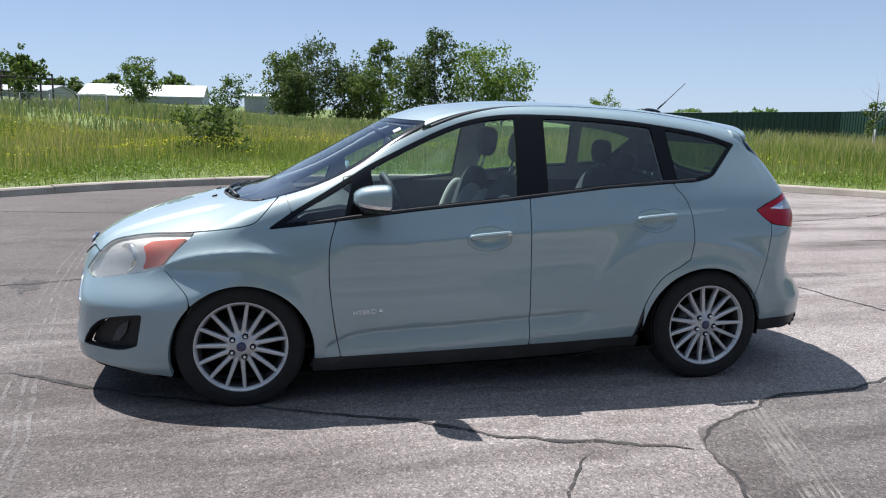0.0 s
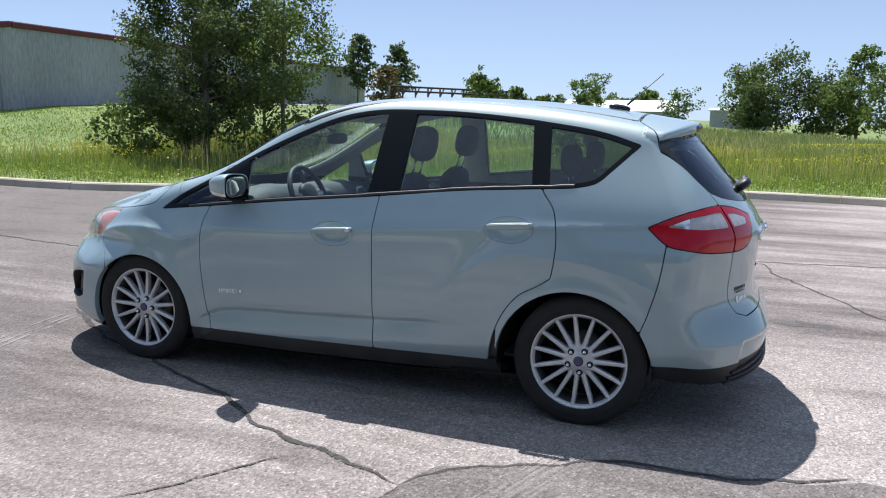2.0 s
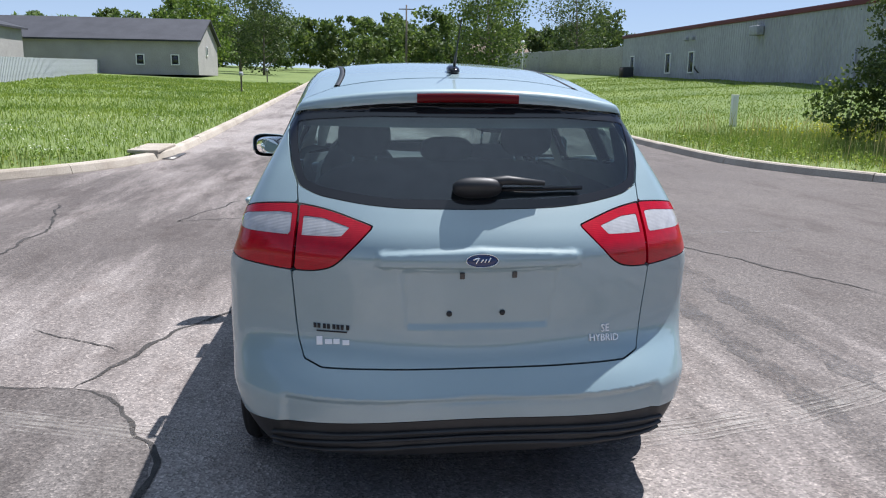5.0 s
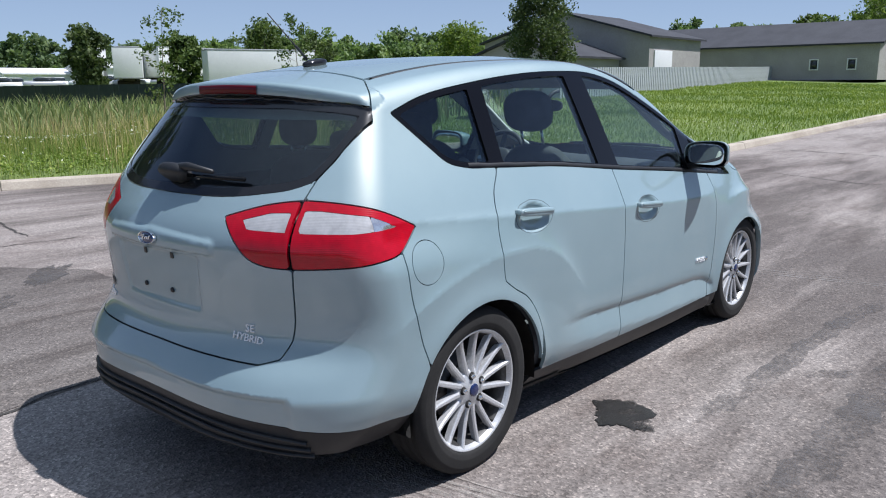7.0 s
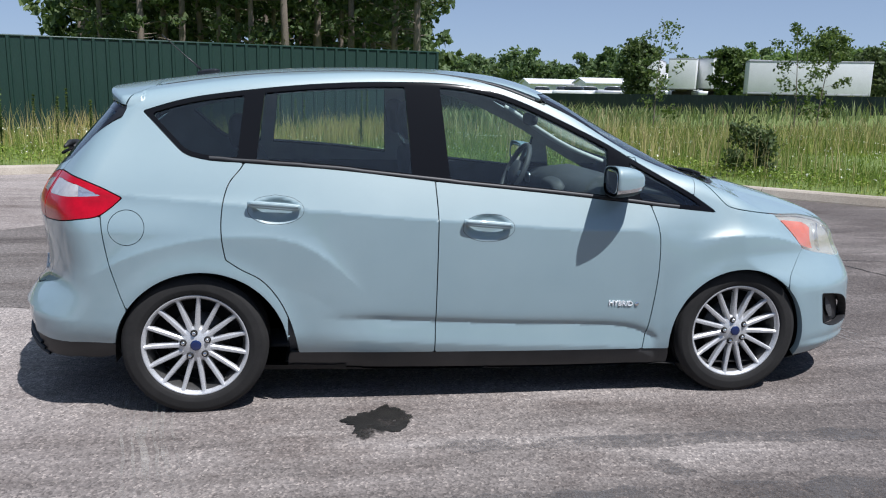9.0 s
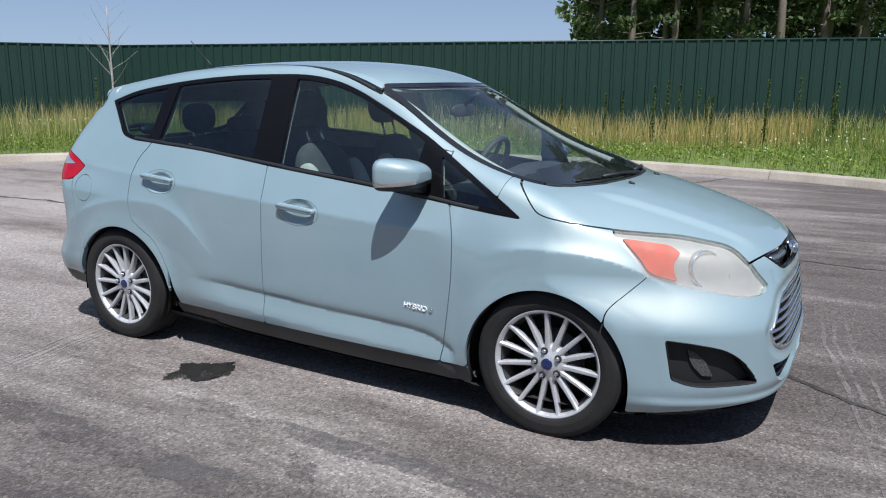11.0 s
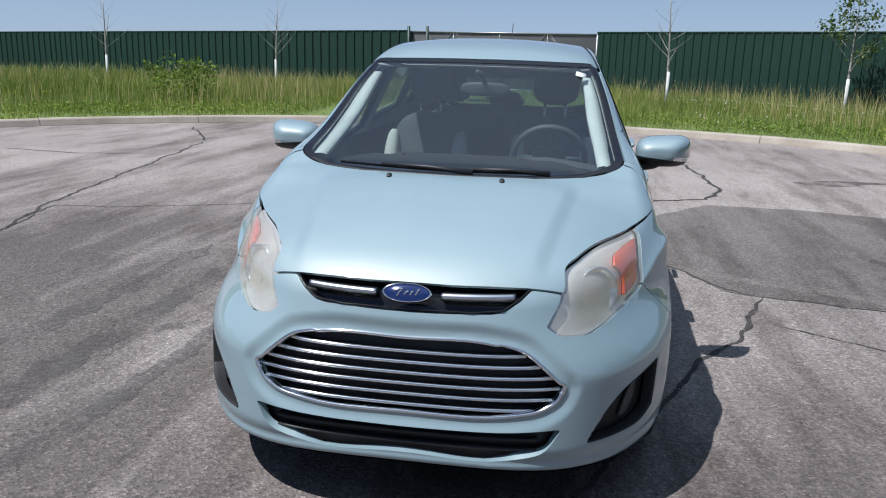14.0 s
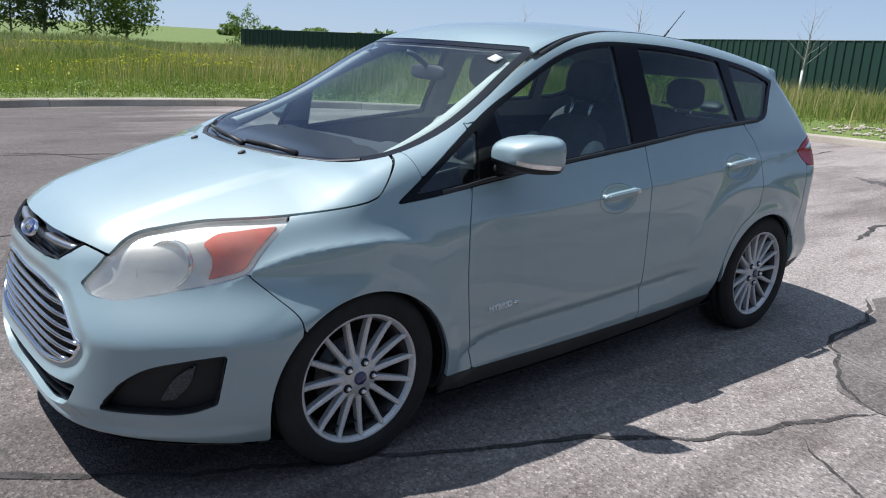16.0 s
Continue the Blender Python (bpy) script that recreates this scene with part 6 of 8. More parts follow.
crack_mat = worn(crack_plain, 0.36, 0.50, 45, 0.35)
mark_mat = worn(noisy("scuff_pale", (0.30, 0.275, 0.25), (0.42, 0.39, 0.355), 5, 130, 0.9, 0.3), 0.42, 0.72, 60)
mark_faint = worn(noisy("scuff_faint", (0.24, 0.225, 0.215), (0.34, 0.32, 0.30), 5, 130, 0.9, 0.3), 0.44, 0.70, 60)
CRACKS = (
    (((2.70, 0.09), (2.15, 0.44), (1.38, 0.81), (0.47, 1.22), (0.07, 1.48), (-0.32, 1.65), (-0.80, 1.78)), 0.026),
    (((-0.80, 1.78), (-0.90, 1.56), (-1.26, 1.40), (-1.52, 1.24), (-2.33, 1.14), (-2.60, 1.00)), 0.022),
    (((-0.25, 1.70), (-0.10, 2.01), (0.20, 2.40)), 0.012),
    (((-0.80, 1.78), (-0.72, 2.24), (-0.55, 3.00)), 0.018),
    (((9.3, -2.33), (6.6, -2.30), (4.4, -1.95), (3.7, -2.22), (2.85, -2.47), (0.62, -3.50)), 0.024),
    (((0.62, -3.50), (-0.40, -3.85), (-1.74, -4.30), (-2.38, -4.50), (-5.0, -5.0), (-8.0, -5.6)), 0.026),
    (((5.4, 1.75), (3.9, 2.25), (4.1, 1.54), (3.8, 0.50)), 0.018),
    (((-0.68, -3.95), (-2.24, -4.40), (-2.42, -3.70), (-3.6, -1.1), (-3.7, -0.1)), 0.016),
    (((-12.5, 1.53), (-11.3, 1.50), (-8.6, 1.35), (-6.1, 0.25), (-5.2, -0.03), (-4.3, 0.17)), 0.030),
    (((-8.8, 1.79), (-7.7, 2.20), (-5.4, 2.32), (-4.7, 2.04), (-4.0, 0.69)), 0.026),
    (((-0.44, 3.90), (0.82, 3.80), (1.64, 3.45), (3.6, 3.40), (5.2, 3.9)), 0.022),
    (((-0.41, 5.60), (-0.29, 6.50), (-0.23, 8.0), (0.3, 9.6)), 0.020),
    (((9.9, -0.86), (12.9, -1.60), (16.5, -2.95), (20.0, -3.4)), 0.030),
    (((-1.5, -6.2), (2.0, -6.9), (5.0, -7.4)), 0.022),
    (((-6.0, -3.6), (-8.5, -3.0), (-11.5, -3.3)), 0.022),
    (((-4.0, 5.0), (-2.2, 5.4), (0.0, 5.2)), 0.016),
    (((22.0, 3.6), (22.3, 0.0), (21.8, -4.0), (22.2, -6.6)), 0.030),
    (((34.0, 3.6), (34.2, 0.0), (33.8, -6.6)), 0.030),
    (((-0.38, -4.62), (-0.62, -3.92), (-0.34, -5.35), (0.48, -6.61), (1.07, -6.93)), 0.020),
    (((-6.23, -5.48), (-5.83, -6.48), (-5.99, -7.87)), 0.022),
    (((-8.0, -5.6), (-8.83, -6.05), (-10.23, -6.95)), 0.026),
    (((9.75, 1.75), (9.1, 0.38), (9.07, -0.72), (9.6, -2.64)), 0.024),
    (((13.0, -6.0), (14.0, -3.0), (13.6, 0.0), (14.2, 3.4)), 0.026),
)
for pts, w in CRACKS:
    ribbon("crack", pts, w * (2.3 if pts[1][0] < -3 or abs(pts[0][1]) > 5 else 1.5), crack_mat, "dark uneven crack across the weathered asphalt", "crack", 0.06)
LOOP = ((-0.20, 3.35), (-0.66, 2.93), (-1.04, 2.33), (-1.22, 1.82), (-1.40, 1.30), (-1.56, 0.70), (-1.64, 0.0), (-1.62, -0.60), (-1.55, -1.10), (-1.42, -1.62), (-1.25, -2.10), (-1.0, -2.6), (-0.70, -3.0))
for off, w in ((-0.06, 0.020), (-0.02, 0.016), (0.02, 0.045), (0.065, 0.022), (0.10, 0.030), (0.14, 0.014)):
    ribbon("tyre_mark", [(x + off, y + 0.3 * off) for x, y in LOOP], w, mark_mat, "pale curved tyre scuff on the asphalt", "tyre mark", 0.012, 0.06)
for off in (-0.09, -0.03, 0.05):
    ribbon("tyre_mark", [(x + off, y) for x, y in ((3.15, -4.6), (3.1, -3.7), (2.93, -2.0), (2.70, -0.64), (2.53, 0.37), (2.37, 1.15), (2.3, 1.9))], 0.030, mark_faint, "pale tyre track on the asphalt", "tyre mark", 0.015, 0.06)


def blotch(name, centre, rx, ry, mat, label, category, z=0.004, rough=0.35, turn=0.0, n=72):
    pts = []
    seed = random.uniform(0, 50)
    for k in range(n):
        a = 2 * math.pi * k / n
        r = 1 + rough * (noise.noise((math.cos(a) * 1.6 + seed, math.sin(a) * 1.6, 0)) + 0.6 * noise.noise((math.cos(a) * 6 + seed, math.sin(a) * 6, 4)))
        x, y = rx * r * math.cos(a), ry * r * math.sin(a)
        pts.append((centre[0] + x * math.cos(turn) - y * math.sin(turn), centre[1] + x * math.sin(turn) + y * math.cos(turn), float(rise(centre[0])) + z))
    me = mesh_from(name, pts + [(*centre, float(rise(centre[0])) + z)], [(k, (k + 1) % n, n) for k in range(n)], [mat])
    return tagged(new(name, me), label, category, kind="structure")


oil = worn(noisy("wet_oil_stain", (0.010, 0.010, 0.010), (0.03, 0.028, 0.026), 9, 120, 0.40, 0.5), 0.36, 0.50, 90, 0.6)
blotch("oil_stain", (-0.515, -1.045), 0.175, 0.125, oil, "dark wet oil stain on the asphalt", "stain", 0.005, 0.42, 0.9)
faint = worn(noisy("old_stain", (0.07, 0.065, 0.063), (0.12, 0.112, 0.11), 4, 120, 0.9, 0.5), 0.38, 0.62, 40)
for x, y, a, b in ((0.62, -1.62, 0.11, 0.06), (3.2, -2.3, 0.25, 0.12), (-6.5, 4.0, 0.7, 0.18), (-8.3, -1.2, 0.35, 0.25), (4.6, 4.6, 0.6, 0.2), (-2.6, 4.4, 0.5, 0.15)):
    blotch("old_stain", (x, y), a, b, faint, "faint dark stain on the asphalt", "stain", 0.004, 0.6, random.uniform(0, 3))
patch_mat = material("asphalt_repair", (0.15, 0.14, 0.14), 0.9)


def build_patch():
    build_asphalt(patch_mat, 0.56, 0.3)
    edge = [(-0.80, 1.78), (-0.90, 1.56), (-1.26, 1.40), (-1.52, 1.24), (-2.33, 1.14), (-2.60, 1.00), (-3.30, 1.21), (-4.30, 1.95), (-4.30, 2.9), (-3.95, 4.1), (-3.0, 4.95), (-1.36, 4.7), (-0.69, 3.7), (-0.70, 2.6), (-0.72, 2.24)]
    line = resample(edge + edge[:1], 0.12)
    v = [(x + 0.03 * noise.noise((x * 4, y * 4, 0)), y + 0.03 * noise.noise((x * 4, y * 4, 7)), float(rise(x)) + 0.003) for x, y in line]
    n = len(v)
    me = mesh_from("asphalt_patch", v + [(-2.0, 2.4, float(rise(-2.0)) + 0.003)], [(k, (k + 1) % n, n) for k in range(n)], [patch_mat])
    tagged(new("asphalt_patch", me), "darker repair patch in the old asphalt", "asphalt patch", kind="structure")


build_patch()
blotch("old_stain", (-0.98, 3.78), 0.36, 0.13, faint, "faint dark stain on the asphalt", "stain", 0.006, 0.6, 0.9)
blotch("old_stain", (-1.75, 3.1), 0.30, 0.16, faint, "faint dark stain on the asphalt", "stain", 0.006, 0.6, 0.4)
rubber_dark = worn(noisy("rubbed_dark_track", (0.075, 0.070, 0.069), (0.13, 0.122, 0.12), 4, 120, 0.9, 0.4), 0.43, 0.70, 34, 0.5)
for pts, w in ((((-4.6, -1.72), (-2.7, -1.76), (-0.8, -1.83), (0.75, -1.88), (2.3, -1.92)), 0.24), (((-0.4, -1.34), (0.6, -1.38), (1.5, -1.42), (2.4, -1.50)), 0.16), (((-1.2, -2.25), (0.3, -2.28), (1.9, -2.36)), 0.20)):
    ribbon("tyre_mark", pts, w, rubber_dark, "dark rubbed wheel track on the asphalt", "tyre mark", 0.02, 0.06)


def build_drain():
    d = empty("storm_drain", "concrete storm drain inlet with a dark slot in the kerb", "storm drain", at=(10.9, 3.78, float(rise(10.9))))
    part("inlet_hood", box((1.5, 0.55, 0.06), (0, 0.32, 0.16), 0.015), concrete, d)
    for s in (-1, 1):
        part("inlet_cheek", box((0.18, 0.40, 0.16), (s * 0.66, 0.26, 0.05), 0.01), concrete, d)
    part("inlet_slot", box((1.14, 0.02, 0.12), (0, 0.17, 0.065)), under, d, "dark inlet slot")
    part("grate", box((1.1, 0.32, 0.012), (0, -0.03, 0.008)), steel, d, "rusty iron grate")


build_drain()


# ---- plants ----
def leaf_material(name, stops, translucent=0.28, rough=0.6):
    """Foliage: each leaf takes its own tone; light passes through."""
    m = bpy.data.materials.new(name)
    m.use_nodes = True
    nt, b = nodes_of(m)
    geo = add(nt, "ShaderNodeNewGeometry")
    c = ramp(nt, geo.outputs["Random Per Island"], stops)
    patchy = noise_tex(nt, 0.30, 3, 0.6)
    c = mix(nt, c, ramp(nt, patchy, ((0.3, (0.72, 0.80, 0.65)), (0.7, (1.2, 1.12, 1.05)))), 1.0, "MULTIPLY")
    nt.links.new(c, b.inputs["Base Color"])
    b.inputs["Roughness"].default_value = rough
    b.inputs["Specular IOR Level"].default_value = 0.25
    tr, mx = add(nt, "ShaderNodeBsdfTranslucent"), add(nt, "ShaderNodeMixShader")
    nt.links.new(mix(nt, c, (1.15, 1.2, 0.75), 1.0, "MULTIPLY"), tr.inputs["Color"])
    mx.inputs[0].default_value = translucent
    nt.links.new(b.outputs[0], mx.inputs[1])
    nt.links.new(tr.outputs[0], mx.inputs[2])
    nt.links.new(mx.outputs[0], nt.nodes["Material Output"].inputs[0])
    return m


meadow_mat = leaf_material("meadow_blades", ((0.0, (0.10, 0.155, 0.04)), (0.45, (0.20, 0.275, 0.07)), (0.76, (0.31, 0.35, 0.115)), (0.92, (0.43, 0.41, 0.16)), (1.0, (0.52, 0.43, 0.23))))
lawn_mat = leaf_material("lawn_blades", ((0.0, (0.13, 0.21, 0.04)), (0.6, (0.22, 0.30, 0.06)), (1.0, (0.32, 0.38, 0.10))))
straw_mat = leaf_material("seed_heads", ((0.0, (0.30, 0.31, 0.12)), (0.5, (0.48, 0.42, 0.22)), (1.0, (0.55, 0.42, 0.28))))
white_mat = leaf_material("white_petals", ((0.0, (0.70, 0.70, 0.62)), (1.0, (0.8, 0.8, 0.75))), 0.2)
yellow_mat = leaf_material("yellow_petals", ((0.0, (0.48, 0.47, 0.03)), (1.0, (0.66, 0.60, 0.06))), 0.3)
leaf_mid = leaf_material("mid_green_leaves", ((0.0, (0.055, 0.092, 0.03)), (0.6, (0.10, 0.148, 0.048)), (1.0, (0.17, 0.215, 0.08))), 0.36)
leaf_dark = leaf_material("dark_green_leaves", ((0.0, (0.045, 0.074, 0.032)), (0.6, (0.08, 0.115, 0.05)), (1.0, (0.13, 0.165, 0.075))), 0.34)
leaf_light = leaf_material("light_green_leaves", ((0.0, (0.08, 0.14, 0.03)), (0.6, (0.145, 0.215, 0.048)), (1.0, (0.22, 0.28, 0.08))), 0.40)
pine_mat = leaf_material("pine_needles", ((0.0, (0.050, 0.080, 0.038)), (0.6, (0.088, 0.130, 0.056)), (1.0, (0.14, 0.175, 0.08))), 0.3)
# the two far tones have the distance haze mixed into their leaf colour
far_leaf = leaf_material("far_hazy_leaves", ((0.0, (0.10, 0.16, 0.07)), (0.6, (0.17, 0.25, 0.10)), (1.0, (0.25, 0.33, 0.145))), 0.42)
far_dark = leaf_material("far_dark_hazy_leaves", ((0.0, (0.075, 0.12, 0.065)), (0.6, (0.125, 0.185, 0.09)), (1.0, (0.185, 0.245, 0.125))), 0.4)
rust_mat = leaf_material("browned_needles", ((0.0, (0.09, 0.085, 0.04)), (0.6, (0.15, 0.12, 0.06)), (1.0, (0.22, 0.15, 0.08))), 0.25)
sage_mat = leaf_material("sage_meadow_blades", ((0.0, (0.11, 0.16, 0.07)), (0.5, (0.20, 0.25, 0.115)), (0.85, (0.30, 0.31, 0.17)), (1.0, (0.40, 0.32, 0.22))))
gold_mat = leaf_material("golden_dry_blades", ((0.0, (0.34, 0.29, 0.11)), (0.6, (0.52, 0.41, 0.17)), (1.0, (0.58, 0.42, 0.22))))
bark = noisy("grey_brown_bark", (0.13, 0.105, 0.085), (0.27, 0.22, 0.18), 4, 45, 0.95, 0.7, 0.02, stretch=(1, 1, 0.25))
bark_pale = noisy("pale_sapling_bark", (0.30, 0.28, 0.25), (0.50, 0.47, 0.43), 6, 60, 0.9, 0.4)
bark_wrap = noisy("white_trunk_wrap", (0.60, 0.60, 0.57), (0.76, 0.76, 0.73), 6, 60, 0.85, 0.3)
rng = np.random.default_rng(7)


def blades(x, y, h, w, lean=0.35, stiff=0.6):
    """Bent grass blades at the given places: points and triangles."""
    n = len(x)
    z = land(x, y)
    a = rng.uniform(0, 2 * np.pi, n)
    d = rng.uniform(0, 2 * np.pi, n)
    ca, sa = np.cos(a) * w / 2, np.sin(a) * w / 2
    ln = h * lean * rng.uniform(0.2, 1.3, n)
    lx, ly = np.cos(d) * ln, np.sin(d) * ln
    v = np.empty((n, 5, 3))
    v[:, 0] = np.stack([x - ca, y - sa, z - 0.03], 1)
    v[:, 1] = np.stack([x + ca, y + sa, z - 0.03], 1)
    v[:, 2] = np.stack([x - ca * 0.8 + lx * 0.3, y - sa * 0.8 + ly * 0.3, z + h * stiff], 1)
    v[:, 3] = np.stack([x + ca * 0.8 + lx * 0.3, y + sa * 0.8 + ly * 0.3, z + h * stiff], 1)
    v[:, 4] = np.stack([x + lx, y + ly, z + h], 1)
    b = (np.arange(n) * 5)[:, None]
    t = np.concatenate([b + (0, 1, 3), b + (0, 3, 2), b + (2, 3, 4)])
    return v.reshape(-1, 3), t


def scatter(count, x0, x1, y0, y1, keep):
    x, y = rng.uniform(x0, x1, count), rng.uniform(y0, y1, count)
    k = keep(x, y)
    return x[k], y[k]


def clumpy(x, y, s=0.4, seed=0.0):
    return 0.5 + 0.25 * (np.sin(x * s * 2.1 + 1.7 * np.sin(y * s + seed)) + np.sin(y * s * 1.9 + 2.1 * np.cos(x * s * 1.3 + seed)))


def is_lawn(x, y):
    return ((x > 15.5) & (y < 0)) | ((x > 9.5) & (y > 3) & (y < 12 + 0.35 * (x - 9)) & (x < 200))


def is_gate(x, y):
    return (x < -12) & (y > -5.6) & (y < 0.9)


def meadow(x, y, d0=0.22):
    return (paved(x, y) > d0) & ~is_lawn(x, y) & (rng.uniform(0, 1, len(x)) < np.where(is_gate(x, y), 0.22, 1.0))


def near_height(x, y):
    d = paved(x, y)
    return (0.14 + 0.27 * np.clip(d / 2.5, 0, 1)) * (0.65 + 0.7 * clumpy(x, y)) * np.where(is_gate(x, y), 0.4, 1.0)


def grass_sheet(name, x, y, h, w, mat, label, lean=0.35):
    v, t = blades(x, y, h, w, lean)
    return tagged(new(name, tri_mesh(name, v, t, mat)), label, "grass", kind="stuff")


x, y = scatter(310000, -27, 17, -25, 19, meadow)
k = (paved(x, y) < 5.5)
grass_sheet("meadow_grass", x[k], y[k], near_height(x[k], y[k]) * rng.uniform(0.5, 1.25, k.sum()), rng.uniform(0.005, 0.011, k.sum()), meadow_mat, "tall green meadow grass behind the kerb")
x, y = x[~k], y[~k]
grass_sheet("meadow_grass", x, y, near_height(x, y) * rng.uniform(0.6, 1.5, len(x)), rng.uniform(0.010, 0.020, len(x)), meadow_mat, "tall green and straw meadow grass")
x, y = scatter(105000, -60, 40, -80, 40, lambda x, y: meadow(x, y) & ((np.abs(x + 5) > 21) | (np.abs(y + 3) > 21)) & ~((y > 20) & (x < 2)))
grass_sheet("far_meadow_grass", x, y, (0.35 + 0.55 * clumpy(x, y, 0.15)) * rng.uniform(0.6, 1.3, len(x)), rng.uniform(0.035, 0.07, len(x)), sage_mat, "distant meadow grass", 0.5)
x, y = scatter(38000, -27, 17, -27, 19, lambda x, y: meadow(x, y, 1.2) & (clumpy(x, y, 0.25, 2.0) > 0.42))
grass_sheet("seed_stalks", x, y, rng.uniform(0.55, 1.0, len(x)), rng.uniform(0.010, 0.016, len(x)), straw_mat, "straw-coloured seed stalks over the grass", 0.25)
x, y = scatter(260000, 9, 64, -26, 26, lambda x, y: (paved(x, y) > 0.22) & is_lawn(x, y) & (rng.uniform(0, 1, len(x)) < np.clip(26.0 / np.hypot(x, y), 0.25, 1.0)))
grass_sheet("lawn_grass", x, y, rng.uniform(0.035, 0.075, len(x)) * (1 + 0.9 * (y > 0)), rng.uniform(0.010, 0.020, len(x)) * np.clip(np.hypot(x, y) / 18.0, 1.0, 3.5), lawn_mat, "mown green lawn beside the road", 0.8)
x, y = scatter(7500, -14, 12, -13, 13, lambda x, y: (np.abs(paved(x, y) - 0.12) < 0.12) & (clumpy(x, y, 1.1, 4.0) > 0.48))
grass_sheet("kerb_weeds", x, y, rng.uniform(0.04, 0.16, len(x)), rng.uniform(0.008, 0.016, len(x)), lawn_mat, "small weeds growing along the kerb", 0.6)


x, y = scatter(70000, -18, 12, 9, 19, lambda x, y: meadow(x, y, 2.2) & (y > 12.0 + 0.198 * (x + 6)) & (y < 15.4 + 0.198 * (x + 6)) & (rng.uniform(0, 1, len(x)) < (1.5 * clumpy(x, y, 0.6, 5.0) - 0.40) * (x < 1)))
grass_sheet("dry_grass", x, y, rng.uniform(0.45, 0.85, len(x)), rng.uniform(0.008, 0.016, len(x)), gold_mat, "golden dry grass along the fence", 0.3)


def flower_heads(name, x, y, h, size, mat, label):
    n = len(x)
    z = land(x, y) + h
    c = np.stack([x, y, z], 1)
    v = c[:, None] + rng.normal(0, 1, (n, 4, 3)) * size
    b = (np.arange(n) * 4)[:, None]
    t = np.concatenate([b + (0, 1, 2), b + (0, 2, 3)])
    return tagged(new(name, tri_mesh(name, v.reshape(-1, 3), t, mat)), label, "flowers", kind="stuff")


x, y = scatter(15000, -26, 20, 3, 19, lambda x, y: (paved(x, y) > 0.5) & (rng.uniform(0, 1, len(x)) < 0.25 + 0.6 * clumpy(x, y, 0.3, 1.0)) & (x > -24))
flower_heads("white_flowers", x, y, np.where(is_lawn(x, y), 0.12, near_height(x, y) * 0.9), 0.013, white_mat, "small white meadow flowers and clover")
x, y = scatter(30000, -12, 18, -32, -8, lambda x, y: meadow(x, y, 1.5) & (rng.uniform(0, 1, len(x)) < 1.6 * clumpy(x, y, 0.35, 3.0) - 0.5))
flower_heads("yellow_flowers", x, y, near_height(x, y) * 0.95 + 0.1, 0.016, yellow_mat, "yellow flowering weeds in the meadow")


def leaf_cloud(centres, radii, per, size, squash=0.8):
    """Leaves about many small clumps: points and triangles of folded leaf pairs."""
    c = np.repeat(np.asarray(centres, float), per, 0)
    r = np.repeat(np.asarray(radii, float), per)
    n = len(c)
    d = rng.normal(0, 1, (n, 3))
    d /= np.linalg.norm(d, axis=1)[:, None]
    d *= (rng.uniform(0, 1, n) ** 0.45 * r)[:, None]
    d[:, 2] *= squash
    p = c + d
    u = rng.normal(0, 1, (n, 3))
    u /= np.linalg.norm(u, axis=1)[:, None]
    w = np.cross(u, rng.normal(0, 1, (n, 3)))
    w /= np.maximum(np.linalg.norm(w, axis=1), 1e-6)[:, None]
    s = size * rng.uniform(0.6, 1.3, n)[:, None]
    v = np.stack([p - u * s, p + w * s * 0.55, p + u * s, p - w * s * 0.55], 1)
    b = (np.arange(n) * 4)[:, None]
    return v.reshape(-1, 3), np.concatenate([b + (0, 1, 2), b + (0, 2, 3)])


x, y = scatter(60000, -16, 14, -15, 14, lambda x, y: meadow(x, y, 0.25) & (paved(x, y) < 3.2) & (rng.uniform(0, 1, len(x)) < 0.25 + 0.75 * clumpy(x, y, 0.9, 2.0)))
x, y = x[:15000], y[:15000]
v, f = leaf_cloud(np.stack([x, y, land(x, y) + rng.uniform(0.04, 0.20, len(x))], 1), np.full(len(x), 0.10), 7, 0.026)
tagged(new("meadow_weeds", tri_mesh("meadow_weeds", v, f, lawn_mat)), "low leafy weeds between the grass behind the kerb", "weeds", kind="stuff")


def limbs(bm, base, height, spread, count, r0, start=0.3, up=0.6):
    """A tapered leaning trunk with limbs; returns the points where leaves grow."""
    pts = []
    bx, by, bz = base
    sway = rng.normal(0, 0.03 * height, 2)
    trunk = [(bx + sway[0] * t * t, by + sway[1] * t * t, bz - 0.1 + height * 0.95 * t) for t in np.linspace(0, 1, 7)]
    add_tube(bm, trunk, [r0 * (1 - 0.85 * t) for t in np.linspace(0, 1, 7)], 8)
    for k in range(count):
        t = start + (0.97 - start) * (k + rng.uniform(0, 0.8)) / count
        a = k * 2.4 + rng.uniform(-0.4, 0.4)
        o = Vector(trunk[0]).lerp(Vector(trunk[-1]), t)
        reach = spread * (1.05 - 0.75 * abs(t - 0.45)) * rng.uniform(0.6, 1.1)
        tip = o + Vector((math.cos(a) * reach, math.sin(a) * reach, reach * up * rng.uniform(0.5, 1.3)))
        mid = o.lerp(tip, 0.55) + Vector((0, 0, -0.05 * reach))
        add_tube(bm, [o, mid, tip], (r0 * 0.35 * (1.1 - t), r0 * 0.2 * (1.1 - t), r0 * 0.05), 5, False)
        pts += [tuple(mid), tuple(tip), tuple(o.lerp(tip, 0.8))]
    pts.append(trunk[-1])
    return pts


